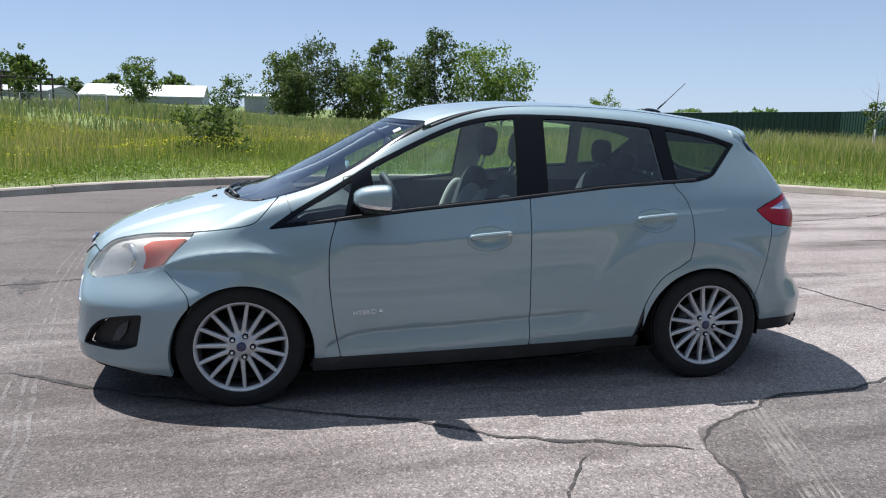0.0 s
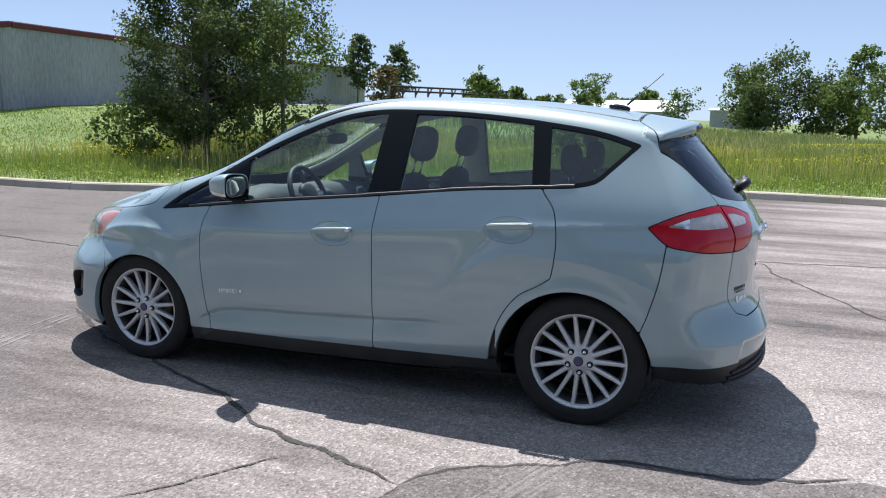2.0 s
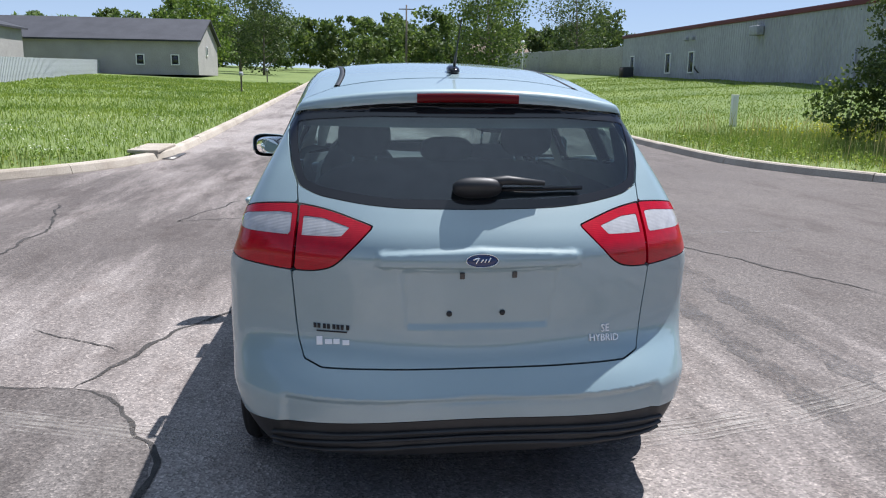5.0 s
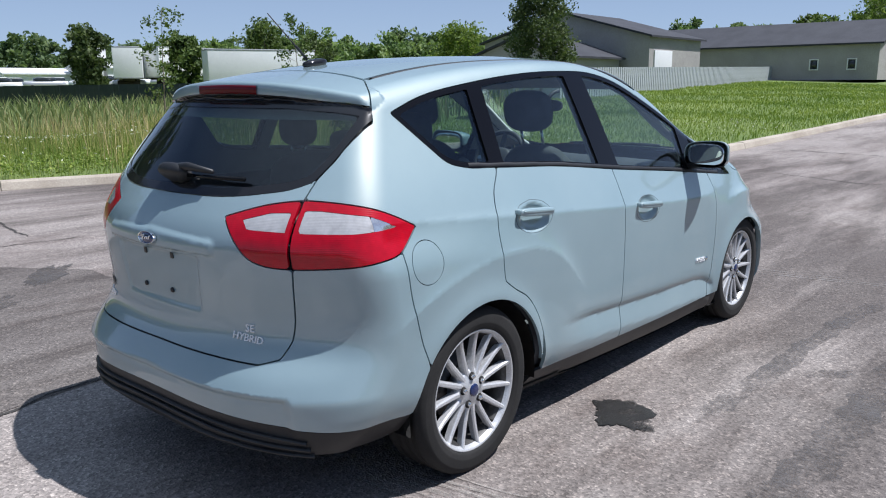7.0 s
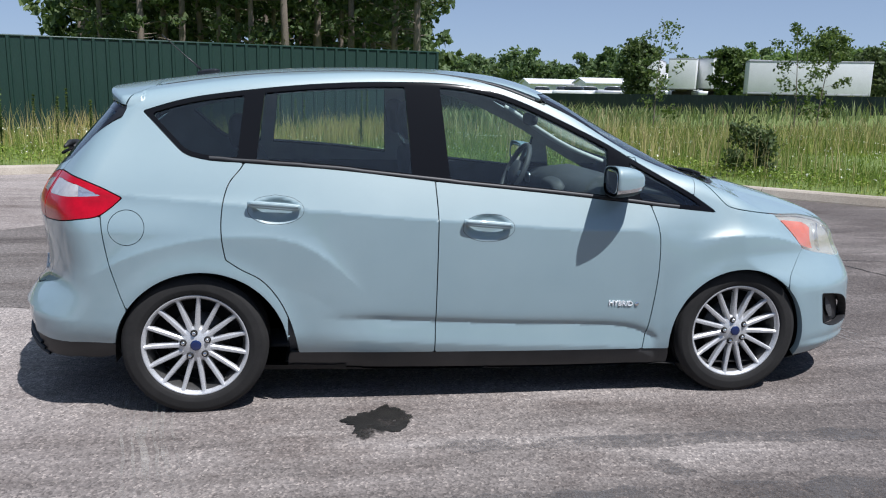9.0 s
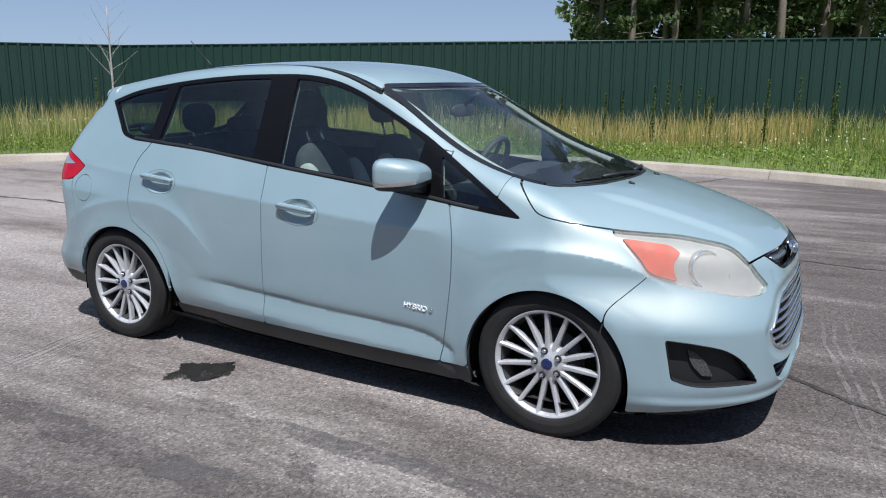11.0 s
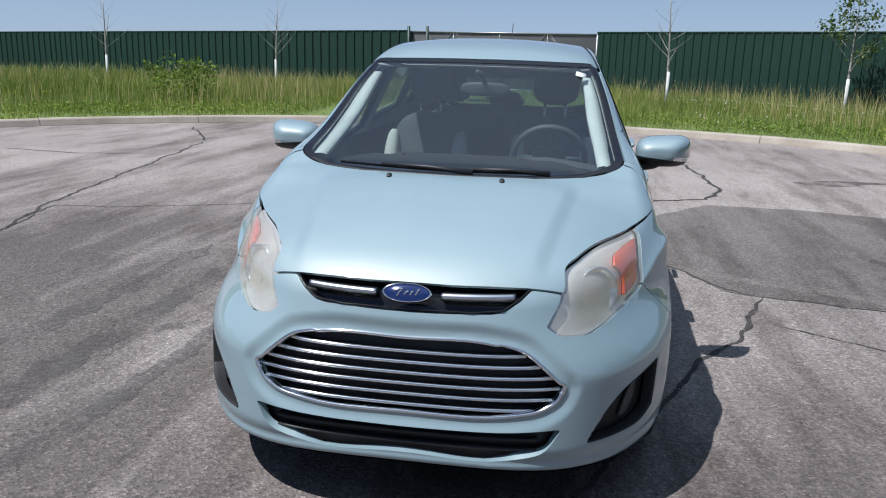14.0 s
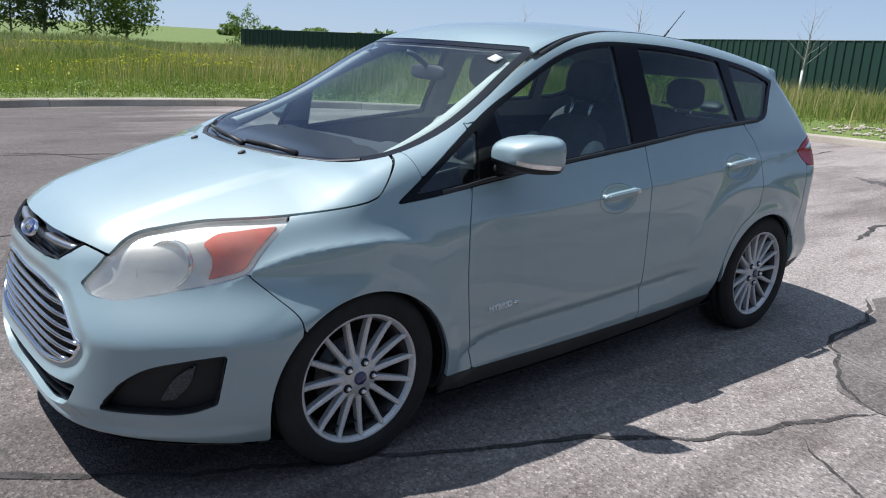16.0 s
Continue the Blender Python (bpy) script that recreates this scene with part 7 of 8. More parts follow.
def tree(x, y, height, spread, mat, label, leaves=3000, size=0.09, count=14, start=0.3, r0=None, trunk_mat=None, category="tree", up=0.6, name="tree", clump=0.30):
    z = float(land(x, y))
    t = empty(name, label, category)
    bm = bmesh.new()
    pts = limbs(bm, (x, y, z), height, spread, count, r0 or height * 0.018, start, up)
    part("trunk", bm, trunk_mat or bark, t)
    if leaves:
        pts = np.array(pts)
        extra = pts[rng.integers(0, len(pts), len(pts))] + rng.normal(0, spread * 0.16, (len(pts), 3))
        c = np.concatenate([pts, extra])
        rad = spread * clump * rng.uniform(0.6, 1.25, len(c))
        v, f = leaf_cloud(c, rad, max(4, leaves // len(c)), size)
        v[:, 2] = np.maximum(v[:, 2], z + 0.05)
        part("crown", tri_mesh("crown", v, f, mat), mat, t)
    return t


def pine(x, y, height, spread, label, start=0.35, leaves=2400, mat=None, size=0.16, full=False):
    """A pine: bare lower stem with dead twigs, uneven tiers of needle tufts above."""
    z = float(land(x, y))
    t = empty("pine_tree", label, "tree")
    bm = bmesh.new()
    lean = rng.normal(0, 0.025 * height, 2)
    add_tube(bm, [(x + lean[0] * k, y + lean[1] * k, z - 0.1 + height * k) for k in (0, 0.3, 0.6, 1)], [height * 0.013 * (1.05 - 0.9 * k) for k in (0, 0.3, 0.6, 1)], 7)
    c, r = [], []
    for k in range(9):
        f = start * rng.uniform(0.3, 1.0)
        a, q = rng.uniform(0, 6.28), spread * rng.uniform(0.2, 0.5)
        o = (x + lean[0] * f, y + lean[1] * f, z + height * f)
        add_tube(bm, [o, (o[0] + math.cos(a) * q, o[1] + math.sin(a) * q, o[2] + 0.15 * q)], (height * 0.0025, height * 0.0008), 4, False)
    tiers = 15
    for k in range(tiers):
        f = start + (0.99 - start) * (k + rng.uniform(-0.3, 0.3)) / tiers
        u = min(max((f - start) / (1.0 - start), 0.0), 1.0)
        prof = (1 - 0.75 * u ** 2.2) * (0.7 + 0.3 * min(1, u * 5)) if full else (1 - u) ** 0.55 * (0.6 + 0.4 * min(1, u * 5))
        for j in range(5):
            if rng.uniform(0, 1) < 0.25:
                continue
            reach = spread * prof * rng.uniform(0.45, 1.2)
            a = j * 1.257 + k * 0.9 + rng.uniform(-0.5, 0.5)
            o = (x + lean[0] * f, y + lean[1] * f, z + height * f)
            tip = (o[0] + math.cos(a) * reach, o[1] + math.sin(a) * reach, o[2] + rng.uniform(0.0, 0.35) * reach)
            add_tube(bm, [o, tip], (height * 0.003, height * 0.001), 4, False)
            for w in (0.5, 0.8, 1.0):
                c.append([o[i] + (tip[i] - o[i]) * w + rng.normal(0, 0.06 * spread) for i in range(3)])
                r.append(max(0.18, spread * rng.uniform(0.14, 0.26)))
    part("trunk", bm, bark, t)
    v, f = leaf_cloud(c, r, max(4, leaves // len(c)), size, 0.6)
    part("crown", tri_mesh("crown", v, f, mat or pine_mat), mat or pine_mat, t)
    return t


# the thicket by the kerb and its slim neighbour
tree(10.6, -11.9, 5.6, 1.75, leaf_dark, "dense dark green thicket tree leaning over the meadow", 24000, 0.048, 34, 0.08, 0.10, clump=0.26)
tree(11.7, -12.5, 4.6, 1.5, leaf_dark, "dense dark green thicket tree", 16000, 0.048, 26, 0.08, 0.08, clump=0.26)
tree(9.9, -14.3, 6.3, 1.5, leaf_mid, "slim young tree with airy green leaves", 10000, 0.05, 20, 0.25, 0.07, clump=0.28)
tree(11.3, -15.5, 4.6, 1.7, leaf_light, "young leafy tree behind the thicket", 7000, 0.055, 16, 0.2, 0.06)
for x, y, h in ((9.2, -12.0, 1.9), (11.8, -10.6, 1.6), (8.4, -13.4, 1.5)):
    tree(x, y, h, 0.9, leaf_mid, "low scrubby bush among the meadow grass", 1500, 0.06, 10, 0.05, 0.02, category="bush", name="bush")
# pines and scrub by the storage yard
for x, y, h, s in ((29.0, -56.2, 5.9, 1.9), (26.9, -60.0, 5.5, 1.9), (37.5, -52.0, 6.2, 1.8), (41.0, -51.0, 5.8, 1.7)):
    pine(x, y, h, s, "open-crowned pine by the storage yard", 0.3, 2200)
pine(24.3, -52.0, 3.2, 1.8, "browned half-dead pine by the storage yard", 0.15, 1400, rust_mat)
for x, y, h, s in ((14.5, -46.0, 3.0, 1.1), (10.0, -58.0, 3.2, 1.4), (20.0, -62.0, 3.2, 1.6), (4.0, -72.0, 3.4, 1.7), (13.0, -80.0, 4.6, 2.2)):
    tree(x, y, h, s, leaf_mid, "small tree at the meadow's far edge", 1300, 0.13, 12, 0.15)
# the clump of trees across the meadow
for x, y, h, s, m, st in ((-1.5, -100.0, 7.6, 2.6, leaf_mid, 0.1), (-5.4, -104.0, 9.8, 3.6, leaf_dark, 0.08), (-9.5, -102.0, 7.2, 3.0, leaf_dark, 0.08), (-11.5, -99.0, 6.4, 2.8, leaf_mid, 0.08), (-14.5, -104.0, 11.6, 2.0, leaf_mid, 0.12),
                          (-16.5, -92.0, 7.8, 3.0, leaf_mid, 0.08), (-18.8, -88.0, 11.0, 2.5, leaf_dark, 0.1), (-24.0, -90.0, 9.0, 4.0, leaf_light, 0.08), (-28.0, -91.0, 7.0, 3.6, leaf_light, 0.08), (-3.0, -96.0, 5.4, 2.4, leaf_dark, 0.05)):
    tree(x, y, h, s, m, "leafy tree in the clump across the meadow", 4000, 0.20, 26, min(st, 0.05), clump=0.36)
tree(-36.0, -78.0, 3.4, 1.8, leaf_light, "rounded light green bush by the fence", 1400, 0.12, 12, 0.05, category="bush", name="bush")
# the maple on the verge, the round bush in the grass
tree(19.7, 12.95, 4.3, 1.2, leaf_dark, "young round-headed maple on the mown verge", 13000, 0.058, 24, 0.28, 0.06, clump=0.34)
tree(7.0, 8.7, 0.95, 0.45, leaf_dark, "small dark green shrub in the roadside grass", 1500, 0.05, 12, 0.05, 0.02, category="shrub", name="shrub", clump=0.4)
tree(2.6, -16.5, 1.25, 0.9, leaf_mid, "low green bush in the meadow", 1500, 0.06, 10, 0.05, 0.02, category="bush", name="bush")
tree(-14.0, -9.0, 0.9, 0.9, leaf_light, "low light green bush by the kerb", 1500, 0.05, 10, 0.05, 0.02, category="bush", name="bush")
for x, y, h, s in ((15.5, 20.8, 3.9, 0.8), (17.5, 22.5, 3.4, 0.7), (11.6, 23.6, 4.3, 0.95)):
    tree(x, y, h, s, leaf_mid, "spindly young tree in the roadside scrub", 900, 0.07, 12, 0.15, 0.03)


def sapling(x, y, h, leafy):
    t = tree(x, y, h, 0.75 if leafy else 0.8, leaf_mid, "staked young tree in leaf with a pale trunk" if leafy else "bare young tree with a pale trunk", 900 if leafy else 0, 0.055, 16 if leafy else 17, 0.38, 0.05, bark_pale, up=1.0, name="young_tree", clump=0.35)
    part("trunk_wrap", tube([(x, y, float(land(x, y)) - 0.05), (x, y, float(land(x, y)) + 1.1)], 0.045, 10), bark_wrap, t, "white trunk wrap")


for x, y, h, leafy in ((-19.3, 3.1, 3.6, False), (-19.5, 8.0, 3.7, True), (-16.2, 10.9, 3.6, False), (-24.6, -10.7, 3.4, False), (-23.1, -16.7, 3.5, False), (-23.7, -23.5, 3.3, False)):
    sapling(x, y, h, leafy)
tree(-22.9, -22.6, 2.3, 0.5, leaf_mid, "small leafy shrub beside the bare saplings", 500, 0.06, 8, 0.4, 0.025, category="shrub", name="shrub")


def mullein(x, y, h):
    z = float(land(x, y))
    t = empty("tall_weed", "tall spiky green weed rising over the grass", "weed", group="tall weeds along the fence")
    part("stalk", tube([(x, y, z - 0.05), (x + 0.02, y, z + h * 0.6), (x + 0.03, y + 0.02, z + h)], (0.015, 0.022, 0.008), 6), leaf_mid, t)
    c = [(x + 0.03 * q, y, z + h * q) for q in np.linspace(0.15, 1.0, 14)]
    v, f = leaf_cloud(c, [0.03 + 0.06 * (1 - q) ** 2 for q in np.linspace(0, 1, 14)], 16, 0.028, 1.0)
    part("leaves", tri_mesh("leaves", v, f, leaf_mid), leaf_mid, t)


for k in range(34):
    x = -17 + 19 * rng.uniform(0, 1)
    y = 15.2 + 0.22 * (x + 6) * 0.9 + rng.uniform(-3.4, 0.6)
    if paved(x, y) > 2.0:
        mullein(x, y, rng.uniform(0.9, 1.55))


# ---- far woods ----
def woods(name, trees, label, mat, size=0.50, per=60):
    """A far wood: many uneven crowns of leaf clumps."""
    c, r = [], []
    for x, y, h, s in trees:
        z = float(land(x, y))
        for k in range(22):
            f = rng.uniform(0.12, 1.0)
            w = s * (1 - abs(f - 0.5) ** 1.6 * 1.7) * rng.uniform(0.3, 1.0)
            a = rng.uniform(0, 6.283)
            c.append((x + math.cos(a) * w, y + math.sin(a) * w, z + h * f))
            r.append(s * rng.uniform(0.22, 0.40))
    v, f = leaf_cloud(c, r, per, size * 0.8)
    tagged(new(name, tri_mesh(name, v, f, mat)), label, "woods", kind="stuff")


def belt(az0, az1, d0, d1, h0, h1, n, s=3.0):
    out = []
    for k in range(n):
        a = radians(az0 + (az1 - az0) * (k + rng.uniform(-0.3, 0.3)) / n)
        d = rng.uniform(d0, d1)
        out.append((d * math.cos(a), d * math.sin(a), rng.uniform(h0, h1), s * rng.uniform(0.7, 1.3)))
    return out


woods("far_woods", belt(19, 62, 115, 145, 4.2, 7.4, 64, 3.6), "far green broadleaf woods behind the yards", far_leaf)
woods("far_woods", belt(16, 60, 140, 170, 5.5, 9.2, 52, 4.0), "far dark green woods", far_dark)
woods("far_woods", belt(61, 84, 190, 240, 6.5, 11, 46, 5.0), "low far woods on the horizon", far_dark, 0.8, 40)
woods("far_woods", belt(-6, 17, 120, 175, 7, 11.5, 34, 4.4), "woods at the end of the road", leaf_mid)
woods("far_woods", belt(-19, -3, 130, 180, 5.5, 9, 22, 4.2), "woods behind the houses", leaf_dark)
woods("far_woods", belt(-84, -70, 230, 260, 4.5, 8, 18, 4.5), "low far trees beyond the meadow", leaf_mid, 0.8, 30)
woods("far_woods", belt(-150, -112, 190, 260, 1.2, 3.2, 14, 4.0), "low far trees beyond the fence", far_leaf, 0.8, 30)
for x, y, h, s, m in ((72.0, -13.0, 9.5, 4.0, leaf_mid), (88.0, -16.0, 10.5, 4.6, leaf_mid), (100.0, -30.0, 11.0, 5.0, leaf_dark), (60.0, 50.0, 5.5, 2.6, leaf_light), (38.0, 46.0, 3.6, 1.5, leaf_dark), (30.0, 52.0, 4.2, 1.4, leaf_mid), (24.0, 55.0, 4.8, 1.5, leaf_dark), (45.0, 62.0, 6.0, 2.2, leaf_mid), (84.0, 16.0, 8.5, 3.4, leaf_light), (97.0, 10.5, 9.5, 3.6, leaf_dark), (110.0, 15.0, 11.0, 4.2, leaf_mid)):
    tree(x, y, h, s, m, "broadleaf tree standing before the far woods", 5200, 0.17, 26, 0.03, clump=0.36)
# the pine wood behind the green fence
for k in range(30):
    row = k % 3
    a = radians(83.0 + 23.5 * (k + rng.uniform(-0.4, 0.4)) / 30)
    d = 40 + 6 * row + rng.uniform(-2, 2)
    pine(-0.5 + d * math.cos(a), -4.4 + d * math.sin(a), rng.uniform(13, 17), rng.uniform(1.8, 2.7), "tall pine with a bare grey trunk in the wood", rng.uniform(0.22, 0.45), 3000, size=0.17, full=True)
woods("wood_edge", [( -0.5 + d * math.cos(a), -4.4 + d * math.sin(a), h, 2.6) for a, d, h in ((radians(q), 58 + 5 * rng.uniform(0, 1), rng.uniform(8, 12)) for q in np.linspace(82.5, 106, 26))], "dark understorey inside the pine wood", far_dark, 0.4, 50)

# ---- fences, buildings and yards ----
green_steel = noisy("dark_green_fence_steel", (0.010, 0.036, 0.026), (0.017, 0.050, 0.037), 0.8, 30, 0.45, 0.1)
galv = noisy("weathered_grey_fence_board", (0.36, 0.39, 0.41), (0.48, 0.51, 0.53), 1.5, 25, 0.7, 0.3, stretch=(1, 1, 0.2))
screen_mat = noisy("dark_screen_fence", (0.030, 0.045, 0.048), (0.055, 0.072, 0.075), 1.5, 40, 0.8, 0.2)
siding = noisy("grey_metal_siding", (0.329, 0.335, 0.369), (0.415, 0.422, 0.462), 0.4, 12, 0.55, 0.1, stretch=(1, 1, 0.2))
tan_siding = noisy("tan_grey_siding", (0.33, 0.315, 0.30), (0.42, 0.40, 0.385), 0.5, 14, 0.7, 0.1)
red_trim = material("dark_red_roof_trim", (0.12, 0.018, 0.020), 0.5)
dark_roof = noisy("charcoal_roof", (0.026, 0.028, 0.036), (0.046, 0.049, 0.060), 0.6, 20, 0.8, 0.2)
white_metal = noisy("white_trailer_skin", (0.76, 0.77, 0.78), (0.84, 0.85, 0.86), 1.0, 60, 0.45, 0.02)
white_roof = noisy("white_metal_roof", (0.62, 0.64, 0.66), (0.78, 0.79, 0.81), 0.3, 5, 0.5, 0.05)
block_wall = noisy("pale_block_wall", (0.36, 0.35, 0.345), (0.45, 0.44, 0.43), 0.4, 8, 0.9, 0.2)
pane_dark = material("dark_window_pane", (0.02, 0.024, 0.028), 0.06, 0.0, Specular_IOR_Level=0.7)
white_frame = material("white_window_frame", (0.75, 0.75, 0.74), 0.5)
rust_steel = noisy("dark_rusty_steel", (0.035, 0.028, 0.026), (0.07, 0.055, 0.05), 2, 30, 0.7, 0.2)
wood_post = noisy("grey_timber_pole", (0.12, 0.10, 0.085), (0.20, 0.17, 0.145), 2, 30, 0.9, 0.4, stretch=(1, 1, 0.2))
grey_wire = noisy("galvanised_wire", (0.30, 0.31, 0.32), (0.42, 0.43, 0.44), 3, 30, 0.45, 0.1, metal=0.7)


def board_mesh(name, w, depth, mat):
    """One ribbed fence board, 1 m high, standing on its foot; scaled to its height."""
    prof = ((0, 0), (w * 0.06, depth), (w * 0.26, depth), (w * 0.32, 0), (w, 0), (w, -0.012), (0, -0.012))
    n = len(prof)
    v = [(x, y, 0) for x, y in prof] + [(x, y, 1) for x, y in prof]
    f = [(k, (k + 1) % n, n + (k + 1) % n, n + k) for k in range(n)] + [tuple(range(n))[::-1], tuple(range(n, 2 * n))]
    return mesh_from(name, v, f, [mat])


def fence_run(fence, a, b, top_a, top_b, pitch, mesh, flip=False, foot=0.0):
    """Boards side by side from a to b, with the given heights of the top edge."""
    a, b = np.array(a, float), np.array(b, float)
    d = b - a
    n = max(1, int(round(np.linalg.norm(d) / pitch)))
    ang = math.atan2(d[1], d[0]) + (math.pi if flip else 0)
    for k in range(n):
        t = (k + (1 if flip else 0)) / n
        p = a + d * t
        top = top_a + (top_b - top_a) * (k + 0.5) / n + random.uniform(-0.008, 0.008)
        z0 = float(land(p[0], p[1])) - 0.05 + foot
        ob = new("board", mesh)
        ob.parent = fence
        ob.matrix_basis = Matrix.Translation((p[0], p[1], z0)) @ Matrix.Rotation(ang, 4, 'Z') @ Matrix.Diagonal((np.linalg.norm(d) / n / pitch, 1, top - z0, 1))


def cap_rail(fence, a, b, za, zb, mat, r=0.03):
    part("cap_rail", tube([(a[0], a[1], za), (b[0], b[1], zb)], r, 6), mat, fence)


gb = board_mesh("board", 0.30, 0.035, green_steel)
f1 = empty("fence", "tall dark green ribbed steel fence behind the meadow", "fence")
C0, C1, C2 = (2.7, 18.5), (-17.8, 12.6), (-26.3, 1.2)
fence_run(f1, C0, C1, 2.60, 2.50, 0.30, gb)
fence_run(f1, C1, C2, 2.50, 2.50, 0.30, gb)
cap_rail(f1, C0, C1, 2.60, 2.50, green_steel)
cap_rail(f1, C1, C2, 2.50, 2.50, green_steel)
f2 = empty("fence", "dark green ribbed steel fence running beyond the gate", "fence")
gb2 = board_mesh("board", 0.45, 0.05, green_steel)
S0, S1, S2, S3 = (-27.6, -6.2), (-36.0, -28.0), (-42.0, -48.0), (-30.0, -66.0)
fence_run(f2, S0, S1, 2.45, 2.20, 0.45, gb2)
fence_run(f2, S1, S2, 2.20, 1.95, 0.45, gb2)
fence_run(f2, S2, S3, 1.95, 1.55, 0.45, gb2)
for a, b, za, zb in ((S0, S1, 2.45, 2.20), (S1, S2, 2.20, 1.95), (S2, S3, 1.95, 1.55)):
    cap_rail(f2, a, b, za, zb, green_steel)


def build_gate(a, b, top):
    g = empty("gate", "wide chain-link yard gate with dark privacy mesh", "gate")
    a, b = Vector((*a, 0)), Vector((*b, 0))
    d = b - a
    z0 = float(land((a.x + b.x) / 2, (a.y + b.y) / 2)) + 0.22
    for t in (0.0, 0.25, 0.5, 0.75, 1.0):
        p = a + d * t
        part("post", tube([(p.x, p.y, z0 - 0.4), (p.x, p.y, top)], 0.035 if t in (0, 1) else 0.02, 8), grey_wire, g)
    for z in (z0, top):
        part("rail", tube([(a.x, a.y, z), (b.x, b.y, z)], 0.028, 8), grey_wire, g)
    for t0, t1 in ((0.02, 0.24), (0.48, 0.26), (0.52, 0.74), (0.98, 0.76)):
        p, q = a + d * t0, a + d * t1
        part("brace", tube([(p.x, p.y, z0), (q.x, q.y, top)], 0.014, 6), grey_wire, g)
    bm = bmesh.new()
    h, L = top - z0, d.length
    s = 0.14
    for k in range(int((L + h) / s)):
        for sign in (1, -1):
            x0 = k * s - h
            t0, t1 = max(x0, 0.0), min(x0 + h, L)
            if t1 - t0 < 0.05:
                continue
            u0, u1 = t0 - x0, t1 - x0
            if sign < 0:
                u0, u1 = h - u0, h - u1
            p, q = a + d * (t0 / L), a + d * (t1 / L)
            add_tube(bm, [(p.x + 0.02, p.y, z0 + u0), (q.x + 0.02, q.y, z0 + u1)], 0.0045, 3, False)
    tagged(part("mesh_wire", bm, grey_wire, g, "woven galvanised wire"), kind="stuff")
    m = Matrix.Translation((a + d / 2) + Vector((-0.02, 0, (z0 + top) / 2))) @ Matrix.Rotation(math.atan2(d.y, d.x), 4, 'Z')
    part("privacy_screen", moved(box((L - 0.05, 0.006, h - 0.04)), m), noisy("grey_privacy_mesh", (0.075, 0.08, 0.082), (0.12, 0.125, 0.128), 1.2, 90, 0.9, 0.2), g, "dark grey privacy mesh")


build_gate(S0, C2, 2.42)
for p in (S0, (-27.35, -5.4)):
    tagged(part("gate_post", tube([(p[0] + 0.12, p[1], 0), (p[0] + 0.12, p[1], 2.62)], 0.06, 10), green_steel, None), "dark green steel gate post", "post")
# loose stones where the gate drive meets the kerb
bm = bmesh.new()
for k in range(260):
    x, y = rng.uniform(-16.5, -13.6), rng.uniform(-5.0, 0.8)
    if paved(x, y) > 0.3:
        r = bmesh.ops.create_icosphere(bm, subdivisions=1, radius=rng.uniform(0.02, 0.07))
        bmesh.ops.transform(bm, matrix=Matrix.Translation((x, y, float(land(x, y)) + 0.02)) @ Matrix.Diagonal((1, 1.3, 0.6, 1)), verts=r["verts"])
tagged(part("rubble", bm, concrete, None, "", False), "pale broken stones scattered behind the kerb", "rubble", kind="stuff")

cb = board_mesh("board", 0.22, 0.02, galv)
f3 = empty("fence", "weathered grey corrugated fence beside the lawn", "fence")
B0, B1, B2 = (26.4, 26.5), (28.2, 17.6), (92.0, 24.5)
fence_run(f3, B0, B1, 2.25, 2.25, 0.22, cb)
fence_run(f3, B1, B2, 2.25, 3.25, 0.30, cb)
f4 = empty("fence", "low dark screen fence before the parked trailers", "fence")
sb = board_mesh("board", 1.2, 0.02, screen_mat)
fence_run(f4, (26.4, 26.5), (14.0, 47.0), 1.75, 1.60, 1.2, sb)
fence_run(f4, (14.0, 47.0), (-2.0, 70.0), 1.60, 1.50, 1.2, sb)


def ribbed_wall(name, x0, x1, z0, z1, y, pitch, depth, mat, parent, face):
    """A wall of ribbed siding along x (face 'y') or along y (face 'x')."""
    n = int(abs(x1 - x0) / pitch)
    us = np.linspace(x0, x1, n * 4 + 1)
    off = np.array([(0, depth, depth, 0)[k % 4] for k in range(n * 4 + 1)])
    lo = [(u, y + o, z0) if face == "y" else (y + o, u, z0) for u, o in zip(us, off)]
    hi = [(u, y + o, z1) if face == "y" else (y + o, u, z1) for u, o in zip(us, off)]
    m = len(us)
    return part(name, mesh_from(name, lo + hi, [(k, k + 1, m + k + 1, m + k) for k in range(m - 1)], [mat]), mat, parent)


def wall_window(parent, at, w, h, face, frame=0.09):
    win = new("window")
    win.parent = parent
    sx, sy = (w, 0.10) if face == "y" else (0.10, w)
    part("pane", box((sx * 0.8 if face == "y" else 0.04, 0.04 if face == "y" else sy * 0.8, h - 0.1), at), pane_dark, win, "dark window pane")
    for s in (-1, 1):
        o = s * (w - frame) / 2
        part("frame", box((frame, 0.12, h) if face == "y" else (0.12, frame, h), (at[0] + (o if face == "y" else 0), at[1] + (0 if face == "y" else o), at[2]), 0.01), white_frame, win, "white frame")
        part("frame", box((w - 2 * frame, 0.12, frame) if face == "y" else (0.12, w - 2 * frame, frame), (at[0], at[1], at[2] + s * (h - frame) / 2), 0.01), white_frame, win, "white frame")


